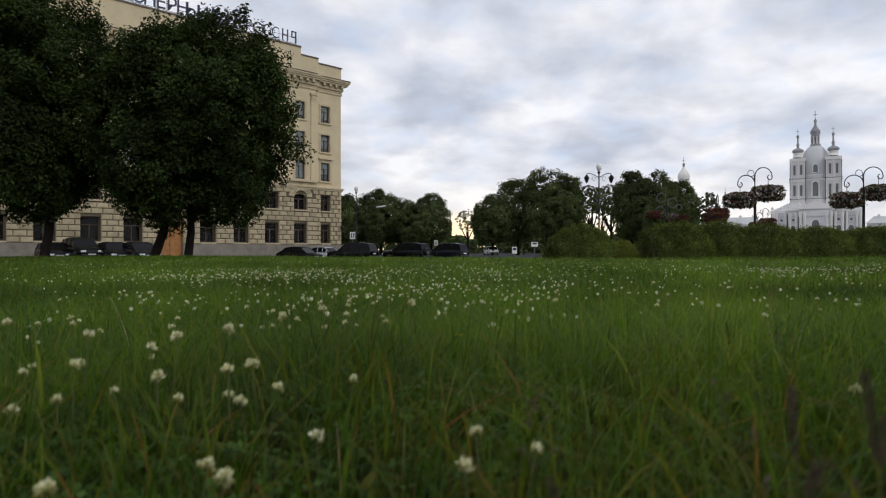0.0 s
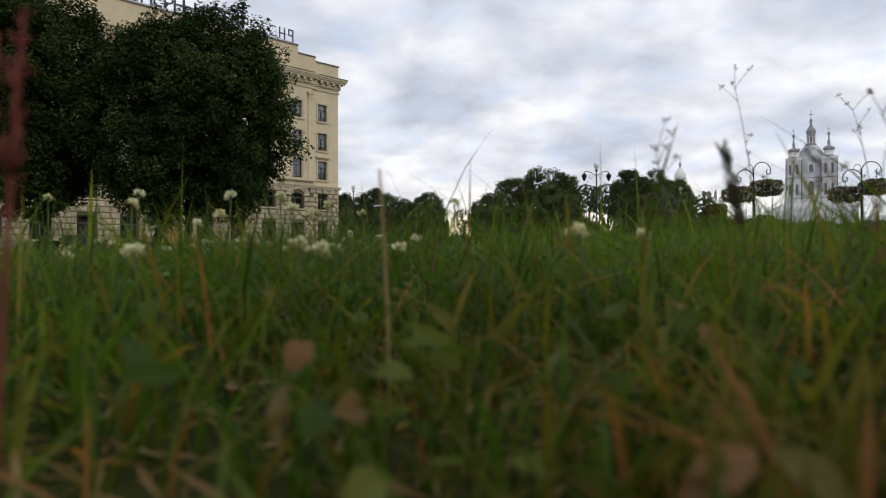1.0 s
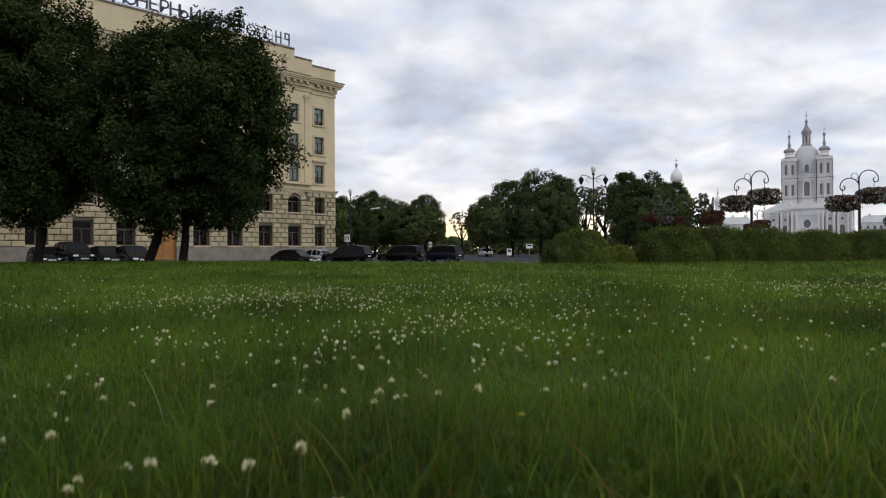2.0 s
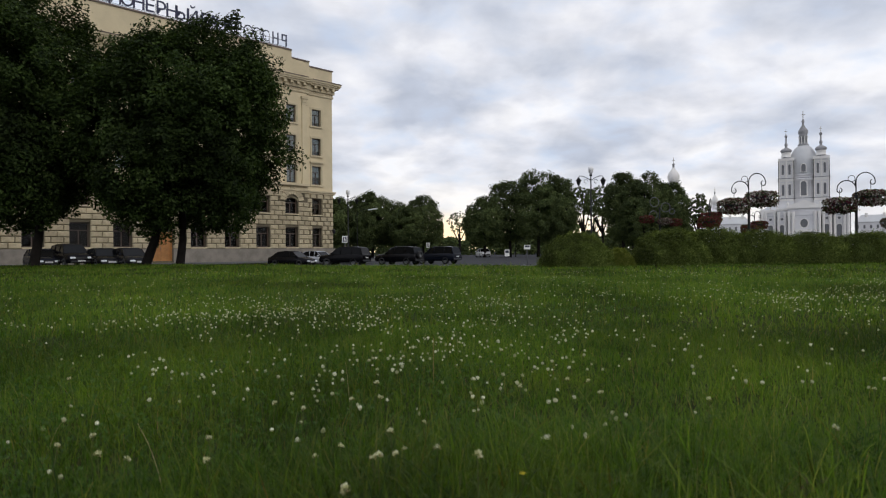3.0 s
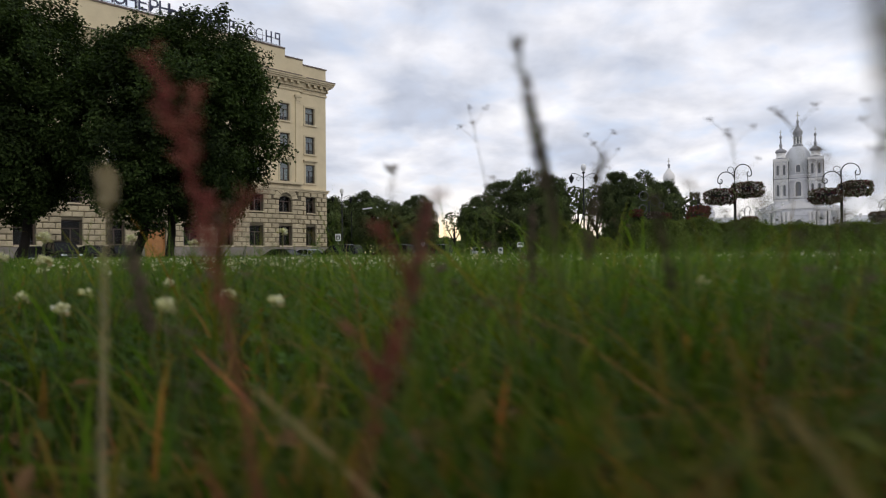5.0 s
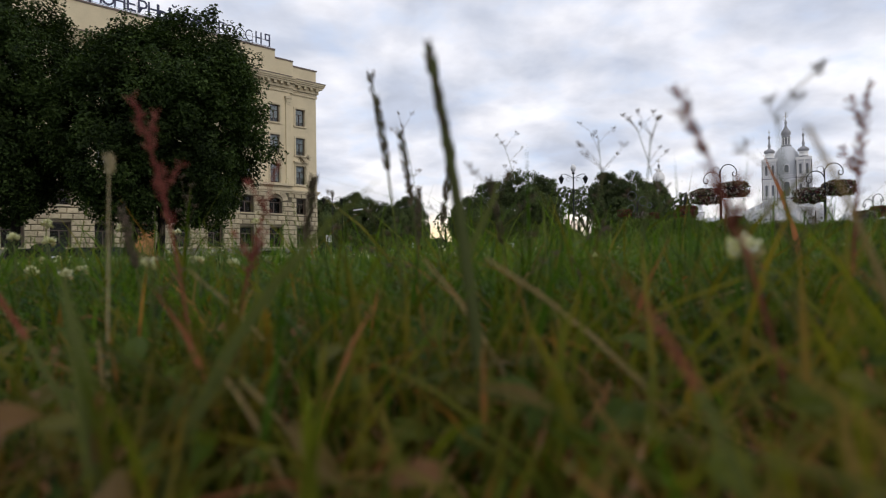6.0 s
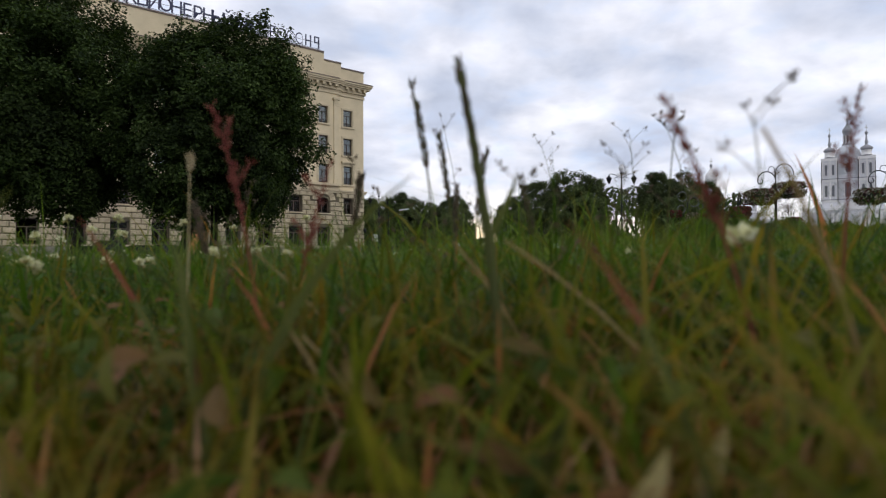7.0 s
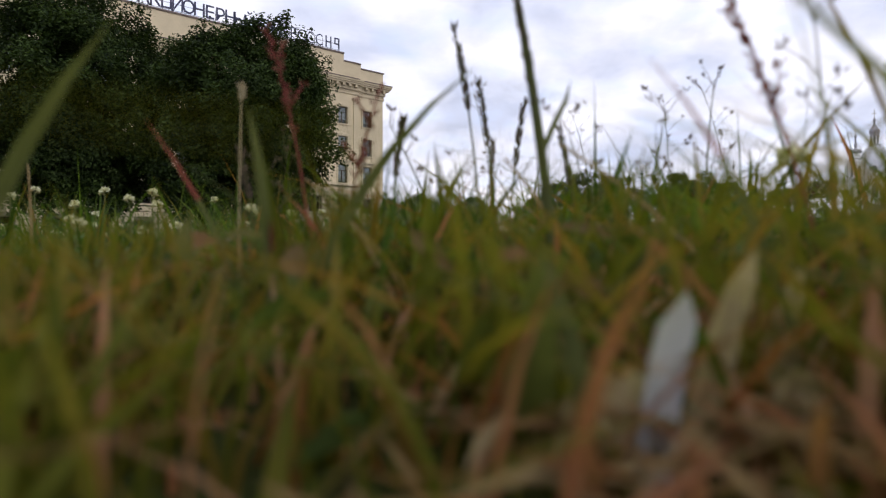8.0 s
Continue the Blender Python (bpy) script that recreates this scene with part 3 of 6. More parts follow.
    def window_mesh(w, h, kind):
        key = (round(w, 3), round(h, 3), kind)
        if key not in win:
            t = 0.07 if kind == "upper" else 0.1
            pn = [(-w + t, -0.262, t, w - t, -0.25, h - t)]
            xs, zs_ = [-w, -w + t, -t * 0.45, t * 0.45, w - t, w], [0, t, h * 0.66, h * 0.66 + t * 0.8, h - t, h]
            bars = lambda i, j: i in (0, 4) or j in (0, 2, 4) or (i == 2 and j == 1)
            win[key] = (slab("frame", xs, zs_, bars, -0.3, -0.2, M_FRAME), boxes("pane", pn, M_GLASS if kind == "upper" else M_DULLGLASS))
        return win[key]

    rng = random.Random(4)
    blind = {}
    for s0, s1, z0, z1, kind, k in openings:
        if k > 10:
            continue
        s, w, h = (s0 + s1) / 2, (s1 - s0) / 2, z1 - z0
        y = front_y(s)
        if kind == "door":
            xs, zs_ = [-1.0, -0.9, 0.9, 1.0], [0, 2.6, 2.75, 3.4, 3.5]
            d = part("door", slab("door", xs, zs_, lambda i, j: i != 1 or j in (1, 3), -0.36, -0.2, M_DOORWOOD), bank, "varnished oak double door", pose(s, y, z0))
            lx, lz = [-0.44, -0.33, 0.33, 0.44], [0.01, 0.25, 1.1, 1.3, 2.4, 2.59]
            leaf = slab("leaf", lx, lz, lambda i, j: True if i != 1 else j in (0, 2, 4), -0.34, -0.26, M_DOORWOOD)
            infill = boxes("leaf_panel", [(-0.33, -0.33, 0.25, 0.33, -0.3, 1.1)], M_DOORWOOD)
            infill2 = boxes("leaf_panel", [(-0.33, -0.33, 1.3, 0.33, -0.3, 2.4)], M_DOORWOOD)
            for sx in (-0.45, 0.45):
                part("leaf", leaf, d, "", pose(sx, 0, 0))
                part("leaf_panel", infill, d, "", pose(sx, 0, 0))
                part("leaf_panel", infill2, d, "", pose(sx, 0, 0))
            part("fanlight", boxes("fanlight", [(-0.9, -0.3, 2.75, 0.9, -0.28, 3.4)], M_DULLGLASS), d, "fanlight with dimmed reflections")
            part("handle", tube("handle", [(0.12, -0.18, 0.95), (0.12, -0.14, 1.2), (0.12, -0.18, 1.45)], 0.025, M_STEEL), d, "steel pull handle")
            continue
        fm, pm = window_mesh(w, h, kind)
        wnd = part("window", fm, bank, "", pose(s, y - (0.0 if kind == "upper" else 0.18), z0))
        part("pane", pm, wnd)
        # Most upper blinds are added; their pale colour stands in for reflected sky.
        if rng.random() < (0.85 if kind == "upper" else 0.2):
            hh = h * rng.choice([0.6, 0.75, 0.92] if kind == "upper" else [0.35, 0.6])
            key = (round(w, 3), round(hh, 3))
            if key not in blind:
                blind[key] = boxes("blind", [(-w + 0.08, -0.36, -hh, w - 0.08, -0.34, -0.05)], M_CURTAIN)
            part("blind", blind[key], wnd, "pale blind that brightens the pane", pose(0, 0, h))
        if kind == "upper":
            t, o = 0.2, 0.07
            sur = [(-w - t, 0.002, -0.02, -w, o, h + t), (w, 0.002, -0.02, w + t, o, h + t), (-w, 0.002, h, w, o, h + t)]
            if z0 < 9:
                sur += [(-w - 0.32, 0.002, h + 0.34, w + 0.32, 0.3, h + 0.5), (-w - 0.24, 0.002, h + t + 0.01, w + 0.24, 0.12, h + 0.34)]
            part("surround", boxes("surround", sur, M_TRIM), wnd)
            part("sill", boxes("sill", [(-w - 0.26, 0.002, -0.2, w + 0.26, 0.16, -0.03)], M_TRIM), wnd)
        else:
            part("sill", boxes("sill", [(-w, -0.2, -0.12, w, 0.42, 0.0)], M_TRIM), wnd)
    # ledge under the pilasters and a lamp on the corner
    part("ledge", boxes("ledge", [(STEP + 0.02, PROUD + 0.142, 8.05, 8.2, PROUD + 0.5, 8.3)], M_TRIM), bank)
    lamp = part("wall_lamp", lathe("wall_lamp", [(0.02, 2.75), (0.13, 2.85), (0.19, 3.2), (0.12, 3.3), (0.0, 3.4)], M_IRON, 10), bank, "small dark wall lamp", pose(0.15, 0.42, 0))
    part("bracket", tube("bracket", [(0, -0.3, 3.3), (0, -0.12, 3.45), (0, 0, 3.38)], 0.025, M_IRON, 6), lamp)
    # arched head: voussoirs round the tall window next to the corner bay
    s, z = cols[1], 6.3
    for n in range(9):
        a0, a1 = radians(6 + n * 18.8), radians(6 + (n + 1) * 18.8 - 2)
        bm = bmesh.new()
        ring = []
        for r, a in ((0.82, a0), (0.82, a1), (1.5 if n != 4 else 1.75, a1), (1.5 if n != 4 else 1.75, a0)):
            ring.append((r * math.cos(a), r * math.sin(a)))
        lo = [bm.verts.new((x, 0.002, q)) for x, q in ring]
        hi = [bm.verts.new((x * 0.99, 0.2, q * 0.99)) for x, q in ring]
        bm.faces.new(hi)
        for i in range(4):
            bm.faces.new((lo[i], lo[(i + 1) % 4], hi[(i + 1) % 4], hi[i]))
        bmesh.ops.recalc_face_normals(bm, faces=bm.faces[:])
        part("voussoir", from_bm("voussoir", bm, M_RUSTIC), bank, "", pose(s, PROUD, z))
    spandrel = bmesh.new()
    for sx in (-1, 1):
        pts = [(sx * 0.8, 0.45)] + [(sx * 0.8 * math.cos(radians(a)), 0.45 * math.sin(radians(a))) for a in range(0, 91, 10)]
        lo = [spandrel.verts.new((x, -0.19, q)) for x, q in pts]
        hi = [spandrel.verts.new((x, -0.02, q)) for x, q in pts]
        spandrel.faces.new(hi)
        spandrel.faces.new(lo[::-1])
        for i in range(len(pts)):
            j = (i + 1) % len(pts)
            spandrel.faces.new((lo[i], lo[j], hi[j], hi[i]))
    bmesh.ops.recalc_face_normals(spandrel, faces=spandrel.faces[:])
    part("arch_spandrel", from_bm("arch_spandrel", spandrel, M_RUSTIC), bank, "", pose(s, PROUD, z))
    # granite base course
    gran = []
    edge = 0.0
    for a, b in [(cols[door_col] - 1.0, cols[door_col] + 1.0), (LENGTH, LENGTH)]:
        for p0, p1 in ((edge, min(a, STEP)), (max(edge, STEP), a)):
            if p1 - p0 > 0.01:
                y = front_y((p0 + p1) / 2)
                gran.append((p0 - (0.2 if p0 == 0 else 0), y + 0.002, -0.4, p1, y + 0.3, 1.1))
        edge = b
    part("granite_base", boxes("granite_base", gran, M_BASE), bank, "grey granite base course")
    return openings


BANK_OPENINGS = build_bank()


def build_sign():
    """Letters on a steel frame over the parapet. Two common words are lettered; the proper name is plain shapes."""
    sign = thing("roof_sign", BANK @ pose(0, -0.2, 23.16), "dark blue roof sign letters on a thin steel frame", "sign")

    def letter(ch):
        cu = bpy.data.curves.new("letter", "FONT")
        cu.body, cu.size, cu.extrude, cu.align_x = ch, 1.75, 0.05, "CENTER"
        ob = new("letter", cu)
        dg = bpy.context.evaluated_depsgraph_get()
        me = bpy.data.meshes.new_from_object(ob.evaluated_get(dg))
        bpy.data.objects.remove(ob)
        me.materials.clear()
        me.materials.append(M_LETTER)
        return me

    upright = Matrix.Rotation(math.pi, 4, "Z") @ Matrix.Rotation(math.pi / 2, 4, "X")
    for word, s0, s1 in (("АКЦИОНЕРНЫЙ", 26.6, 16.4), ("БАНК", 15.1, 12.6)):
        for k, ch in enumerate(word):
            s = s0 + (s1 - s0) * k / (len(word) - 1)
            part("letter", letter(ch), sign, "", pose(s, 0, 0.35) @ upright)
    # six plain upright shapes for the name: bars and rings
    bar = boxes("plain_shape", [(-0.32, -0.05, 0, -0.2, 0.05, 1.25), (-0.2, -0.05, 1.13, 0.3, 0.05, 1.25), (-0.2, -0.05, 0.52, 0.3, 0.05, 0.64), (0.18, -0.05, 0.64, 0.3, 0.05, 1.13)], M_LETTER)
    bars = boxes("plain_shape", [(-0.36, -0.05, 0, -0.24, 0.05, 1.25), (0.24, -0.05, 0, 0.36, 0.05, 1.25), (-0.24, -0.05, 0.54, 0.24, 0.05, 0.66)], M_LETTER)
    ring = tube("plain_shape", [(0.5 * math.cos(a), 0, 0.625 + 0.56 * math.sin(a)) for a in np.linspace(0.0, 2 * math.pi, 25)], 0.062, M_LETTER, 6)
    half = tube("plain_shape", [(0.46 * math.cos(a), 0, 0.625 + 0.56 * math.sin(a)) for a in np.linspace(-2.3, 2.3, 20)], 0.062, M_LETTER, 6)
    for k, me in enumerate((bar, ring, half, half, bars, bar)):
        s = 11.5 + (6.15 - 11.5) * k / 5
        turn = 180 if k == 0 else 0
        part("plain_shape", me, sign, "", pose(s, 0, 0.35) @ pose(0, 0, 0, 0, 0, turn))
    rail = [(5.7, -0.12, z, 27.2, -0.09, z + 0.04) for z in (0.3, 0.95)]
    part("rail", boxes("rail", rail, M_STEEL), sign, "thin steel rails")
    strut = boxes("strut", [(-0.02, -0.13, 0.0, 0.02, -0.09, 1.3)], M_STEEL)
    for k in range(22):
        part("strut", strut, sign, "", pose(5.9 + k, 0, 0))


build_sign()
pavement = new("pavement", boxes("pavement", [(-3.0, 0.36, -0.37, 52, 4.4, -0.22)], M_PAVE))
pavement.matrix_basis = BANK @ pose(0, 0, 0)
tagged(pavement, "grey slab pavement along the bank front", "pavement", kind="structure")


# ---- trees ----
def limb_set(rng, base, top, spread, n, r):
    out = []
    for k in range(n):
        a = 2 * math.pi * (k + rng.random()) / n
        end = Vector(top) + Vector((math.cos(a) * spread * rng.uniform(0.5, 0.9), math.sin(a) * spread * rng.uniform(0.5, 0.9), spread * rng.uniform(0.1, 0.9)))
        mid = Vector(top).lerp(end, 0.45) + Vector((0, 0, spread * 0.12))
        out.append(([base, mid, end], [r, r * 0.6, r * 0.2]))
    return out


def crown_mesh(seed, radii, clumps, per_clump, leaf, mat, inner=0.25, ragged=0.16, flat_bottom=-0.85, gaps=0.0, clump=0.17, skew=0.0, boxy=1.0, hang=0.8, flat=0.35):
    """A crown of clumps of leaves over an uneven ellipsoid; its centre is the origin."""
    rng = np.random.default_rng(seed)
    d = rng.normal(0, 1, (clumps * 2, 3))
    d /= np.linalg.norm(d, axis=1, keepdims=True)
    d = d[d[:, 2] > flat_bottom][:clumps]
    bump = 1 + ragged * (np.sin(d[:, 0] * 5 + seed) * np.cos(d[:, 1] * 4 + d[:, 2] * 6 + seed * 2)) + rng.normal(0, ragged * 0.35, len(d))
    if gaps:
        bump *= np.where(rng.random(len(d)) < gaps, 0.72, 1.0)
    depth = np.where(rng.random(len(d)) < inner, rng.uniform(0.35, 0.8, len(d)), 0.93)
    r = np.array(radii)
    centres = np.sign(d) * np.abs(d) ** boxy * r * (bump * depth)[:, None]
    size = clump * np.mean(r) * rng.uniform(0.75, 1.3, len(d))
    off = rng.normal(0, 1, (len(d), per_clump, 3))
    off *= (rng.random((len(d), per_clump, 1)) ** 0.4) / np.linalg.norm(off, axis=2, keepdims=True)
    off *= size[:, None, None] * np.array([1, 1, hang])
    pts = (centres[:, None, :] + off).reshape(-1, 3)
    nrm = (np.repeat(d[:, None, :], per_clump, 1) * 0.8 + off / (size[:, None, None] + 1e-6) * 0.5).reshape(-1, 3) * (1.35 - flat) + np.array([0, 0, flat])
    pts[:, 0] += skew * np.maximum(pts[:, 2], 0) ** 1.5
    v, f = leaves(rng, pts, nrm, leaf, leaf * 0.62)
    return mesh_np("crown", v, f, mat)


def linden(m, label, seed, centre, radii, trunks, clumps=900, per=140, skew=0.0):
    t = thing("linden_tree", m, label, "tree", "clipped lindens on the lawn")
    rng = random.Random(seed)
    for base, top, r in trunks:
        b, tp = Vector(base), Vector(top)
        mid = b.lerp(tp, 0.5) + Vector((0.05, 0.04, 0))
        trunk = part("trunk", tube("trunk", [b - Vector((0, 0, 0.15)), b + Vector((0, 0, 0.12)), mid, tp, tp.lerp(Vector(centre), 0.6)], [r * 1.5, r * 1.15, r, r * 0.85, r * 0.45], M_BARK, 10), t, "dark rough bark")
        for path, rad in limb_set(rng, tp, tp.lerp(Vector(centre), 0.35), radii[0] * 0.75, 6, r * 0.5):
            part("limb", tube("limb", path, rad, M_BARK, 6), trunk)
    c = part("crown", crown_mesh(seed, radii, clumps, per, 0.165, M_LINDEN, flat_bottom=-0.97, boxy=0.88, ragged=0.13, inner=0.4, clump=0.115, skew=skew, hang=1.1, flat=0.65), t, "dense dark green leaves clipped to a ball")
    c.matrix_basis = pose(*centre)
    return t


linden(pose(-11.9, 27, 0), "round clipped linden with two dark trunks on the lawn", 3, (0.8, 0.2, 5.76), (3.84, 4.0, 4.38),
       [((-0.85, 0, 0), (-0.3, 0.1, 2.2), 0.18), ((0.55, 0.1, 0), (0.65, 0.1, 2.2), 0.16)], skew=0.1)
linden(pose(-16.9, 26, 0), "tall clipped linden with one dark trunk on the lawn", 8, (-1.5, 0.3, 6.55), (4.0, 4.0, 4.9),
       [((0, 0, 0), (0.25, 0, 2.4), 0.17)])


def park_tree(px, y, top, width, seed, base_h=1.2, clumps=420, per=52, clump=0.16):
    """A free-grown tree of the park, by its bearing, distance, height and breadth."""
    x = px * y
    t = thing("park_tree", pose(x, y, ROAD_Z), "broad dark green park tree beyond the street", "tree", "park trees")
    h = top - base_h
    rz = h / 2
    part("trunk", tube("trunk", [(0, 0, -0.1), (0.05, 0, 1.5), (0, 0.1, top * 0.45), (0.1, 0, top * 0.75)], [0.32, 0.25, 0.2, 0.06], M_BARK, 7), t)
    rng = random.Random(seed)
    for k in range(4):
        a = rng.uniform(0, 6.28)
        part("limb", tube("limb", [(0, 0, top * 0.3), (math.cos(a) * width * 0.2, math.sin(a) * width * 0.2, top * 0.5), (math.cos(a) * width * 0.33, math.sin(a) * width * 0.33, top * 0.65)], [0.15, 0.1, 0.03], M_BARK, 5), t)
    part("crown", crown_mesh(seed, (width * 0.46, width * 0.46, rz * 0.88), clumps, per, 0.31, M_FARLEAF, inner=0.25, ragged=0.10, gaps=0.06, flat_bottom=-0.95, clump=clump), t).matrix_basis = pose(0, 0, base_h + rz)


PARK = [  # bearing (x over y), distance, height, breadth
    (0.065, 104, 9.5, 7.5), (0.105, 106, 12.6, 9.0), (0.150, 103, 13.8, 9.5), (0.182, 102, 12.8, 6.0), (0.229, 118, 4.2, 5.0),
    (0.284, 100, 13.0, 6.6), (0.318, 98, 12.4, 8.5), (0.355, 99, 11.4, 7.5), (0.372, 96, 5.2, 4),
    (-0.150, 118, 10.8, 8.0), (-0.112, 116, 11.6, 9.0), (-0.075, 118, 10.0, 8.0), (-0.032, 125, 11.8, 8.0), (-0.055, 110, 8.5, 7.0),
    (-0.175, 104, 9.5, 7.0), (0.30, 130, 11.0, 9.0), (0.17, 130, 12.0, 9.0),
]
for n, (b, y, h, w) in enumerate(PARK):
    park_tree(b, y, h * 1.05 + 0.37, w, 20 + n)
# thin, high-crowned trees with the evening sky between their limbs
for n, (b, y, h, w, low, many) in enumerate([(0.222, 112, 12.6, 6.0, 6.8, 70), (0.252, 116, 13.2, 7.0, 6.2, 80), (0.238, 126, 11.0, 6.5, 4.4, 18), (0.026, 132, 9.6, 5.5, 4.6, 30), (0.404, 92, 9.6, 3.6, 2.0, 60)]):
    park_tree(b, y, h, w, 60 + n, low, many * 4, 16, 0.085)


def far_wood():
    """A belt of distant trees that closes the view down the street."""
    rng = np.random.default_rng(77)
    n = 30000
    x = rng.uniform(-75, 58, n)
    y = rng.uniform(172, 200, n)
    top = 8.0 + 2.2 * np.sin(x * 0.23) + 1.4 * np.sin(x * 0.61 + 1.0) + np.where(((x > 0) & (x < 7)) | ((x > 38) & (x < 47)), -5.0, 0)
    z = ROAD_Z + top * rng.random(n) ** 0.7
    v, f = leaves(rng, np.stack([x, y, z], 1), np.tile([0.0, -1.0, 0.4], (n, 1)), 1.0, 0.7)
    ob = new("far_woods", mesh_np("far_woods", v, f, M_FARLEAF))
    tagged(ob, "belt of dark distant trees closing the street", "trees", kind="stuff")


far_wood()


# ---- shrubs ----
def shrub(x, y, rx, ry, h, seed, label, mat=M_SHRUB, square=0.88):
    t = thing("shrub", pose(x, y, 0), label, "shrub", "shrubs along the lawn")
    rng = np.random.default_rng(seed)
    n = int(26000 * rx * ry + 9000)
    d = rng.normal(0, 1, (n, 3))
    d /= np.linalg.norm(d, axis=1, keepdims=True)
    d[:, 2] = np.abs(d[:, 2])
    lump = 1 + 0.04 * np.sin(d[:, 0] * 6 + seed) * np.cos(d[:, 1] * 5 + seed) + 0.03 * np.sin(d[:, 0] * 13 + d[:, 2] * 8 + seed) + 0.03 * np.sin(d[:, 0] * 31 + seed) * d[:, 2]
    rad = np.where(rng.random(n) < 0.3, rng.uniform(0.4, 0.9, n), rng.uniform(0.84, 1.02, n) + 0.1 * rng.random(n) ** 4) * lump
    p = np.sign(d) * np.abs(d) ** square * np.array([rx, ry, h]) * rad[:, None]
    p[:, 2] = np.maximum(p[:, 2], 0.03)
    a = rng.uniform(0, 6.28, n)
    side = np.stack([np.cos(a), np.sin(a), np.zeros(n)], 1) * 0.3 + d * 0.6 + np.array([0, 0, 0.8])
    v, f = leaves(rng, p, side, 0.10, 0.016, droop=-1.2)
    part("foliage", mesh_np("foliage", v, f, mat), t)
    r2 = random.Random(seed)
    for k in range(6):
        a = r2.uniform(0, 6.28)
        part("stem", tube("stem", [(0.1 * math.cos(a), 0.1 * math.sin(a), -0.05), (rx * 0.4 * math.cos(a), ry * 0.4 * math.sin(a), h * 0.5), (rx * 0.6 * math.cos(a), ry * 0.6 * math.sin(a), h * 0.85)], [0.02, 0.014, 0.005], M_BARK, 5), t)


shrub(3.82, 18.6, 1.06, 0.95, 0.97, 1, "rounded olive green shrub with fine upright leaves", M_SHRUB, 1.0)
shrub(5.1, 18.75, 0.46, 0.4, 0.52, 2, "low yellow-green shrub between two taller ones", M_SHRUB_PALE, 1.0)
for n, (x, y, rx, h) in enumerate([(6.85, 19.2, 1.2, 1.06), (8.15, 19.4, 1.15, 1.1), (9.5, 19.3, 1.2, 1.02), (11.1, 19.3, 1.2, 0.94), (12.8, 19.2, 1.2, 0.95), (14.5, 19.4, 1.2, 1.0), (16.3, 19.3, 1.2, 1.0), (18.1, 19.4, 1.2, 1.02)]):
    shrub(x, y, rx, 0.9, h, 5 + n, "dense olive green shrub in a long informal hedge")


# ---- flower posts ----
def basket_mesh(seed, mat, rx=0.5, rz=0.24):
    rng = np.random.default_rng(seed)
    n = 2600
    d = rng.normal(0, 1, (n, 3))
    d /= np.linalg.norm(d, axis=1, keepdims=True)
    lump = 1 + 0.12 * np.sin(d[:, 0] * 7 + seed) * np.cos(d[:, 1] * 6) + rng.normal(0, 0.05, n)
    p = np.sign(d) * np.abs(d) ** np.array([0.8, 0.8, 0.7]) * np.array([rx, rx, rz]) * lump[:, None]
    p[:, 2] -= 0.10 * rng.random(n) * (d[:, 2] < 0)
    v, f = leaves(rng, p, d, 0.075, 0.06)
    return mesh_np("flower_mass", v, f, mat)


BASKETS = [basket_mesh(1, M_PETUNIA), basket_mesh(2, M_PETUNIA_RED), basket_mesh(3, M_PETUNIA)]


def flower_post(x, y, turn=0.0, high=2.72, mats=(0, 2), size=0.9):
    t = thing("flower_post", pose(x, y, 0, 0, 0, turn), "black iron post with scrolled arms and hanging petunia baskets", "flower post", "flower posts behind the hedge")
    low = high - 0.26
    part("pole", tube("pole", [(0, 0, -0.1), (0, 0, 0.15), (0, 0, high - 0.75)], [0.06, 0.045, 0.04], M_IRON, 10), t)
    part("base", lathe("base", [(0.16, -0.02), (0.16, 0.08), (0.1, 0.14), (0.06, 0.3), (0.045, 0.34)], M_IRON), t)
    r = 0.3
    right = [(0, 0, high - 0.75), (0.0, 0, high - r - 0.1)] + arc(r, high - r, r, 180, 0, 14) + arc(2 * r - 0.08, high - r - 0.02, 0.08, 0, -250, 9)
    left = [(0, 0, high - 0.85), (-0.01, 0, low - r - 0.1)] + arc(-r, low - r, r, 0, 180, 14) + arc(-2 * r + 0.08, low - r - 0.02, 0.08, 180, 430, 9)
    curl = [(0, 0, high - 0.62), (-0.03, 0, high - 0.35)] + arc(-0.14, high - 0.2, 0.11, 0, 330, 12)
    for name, path, rad in (("arm", right, 0.017), ("arm", left, 0.017), ("scroll", curl, 0.010)):
        part(name, tube(name, path, rad, M_IRON, 6), t)
    for k, (bx, bz) in enumerate(((0.46, high - 0.82), (-0.52, low - 0.8))):
        part("hanger", tube("hanger", [(bx, 0, bz + 0.15), (bx, 0, bz + 0.5)], 0.01, M_IRON, 5), t)
        part("basket", lathe("basket", [(0.05, -0.2), (0.3, -0.12), (0.36, 0.04), (0.34, 0.06)], M_PLASTIC, 14), t, "dark plastic hanging basket", pose(bx, 0, bz) @ Matrix.Diagonal((size, size, size, 1)))
        part("flower_mass", BASKETS[mats[k]], t, "mass of pale pink and dark red petunias", pose(bx, 0, bz, 0, 0, 70 * k + x * 20) @ Matrix.Diagonal((size, size, size, 1)))


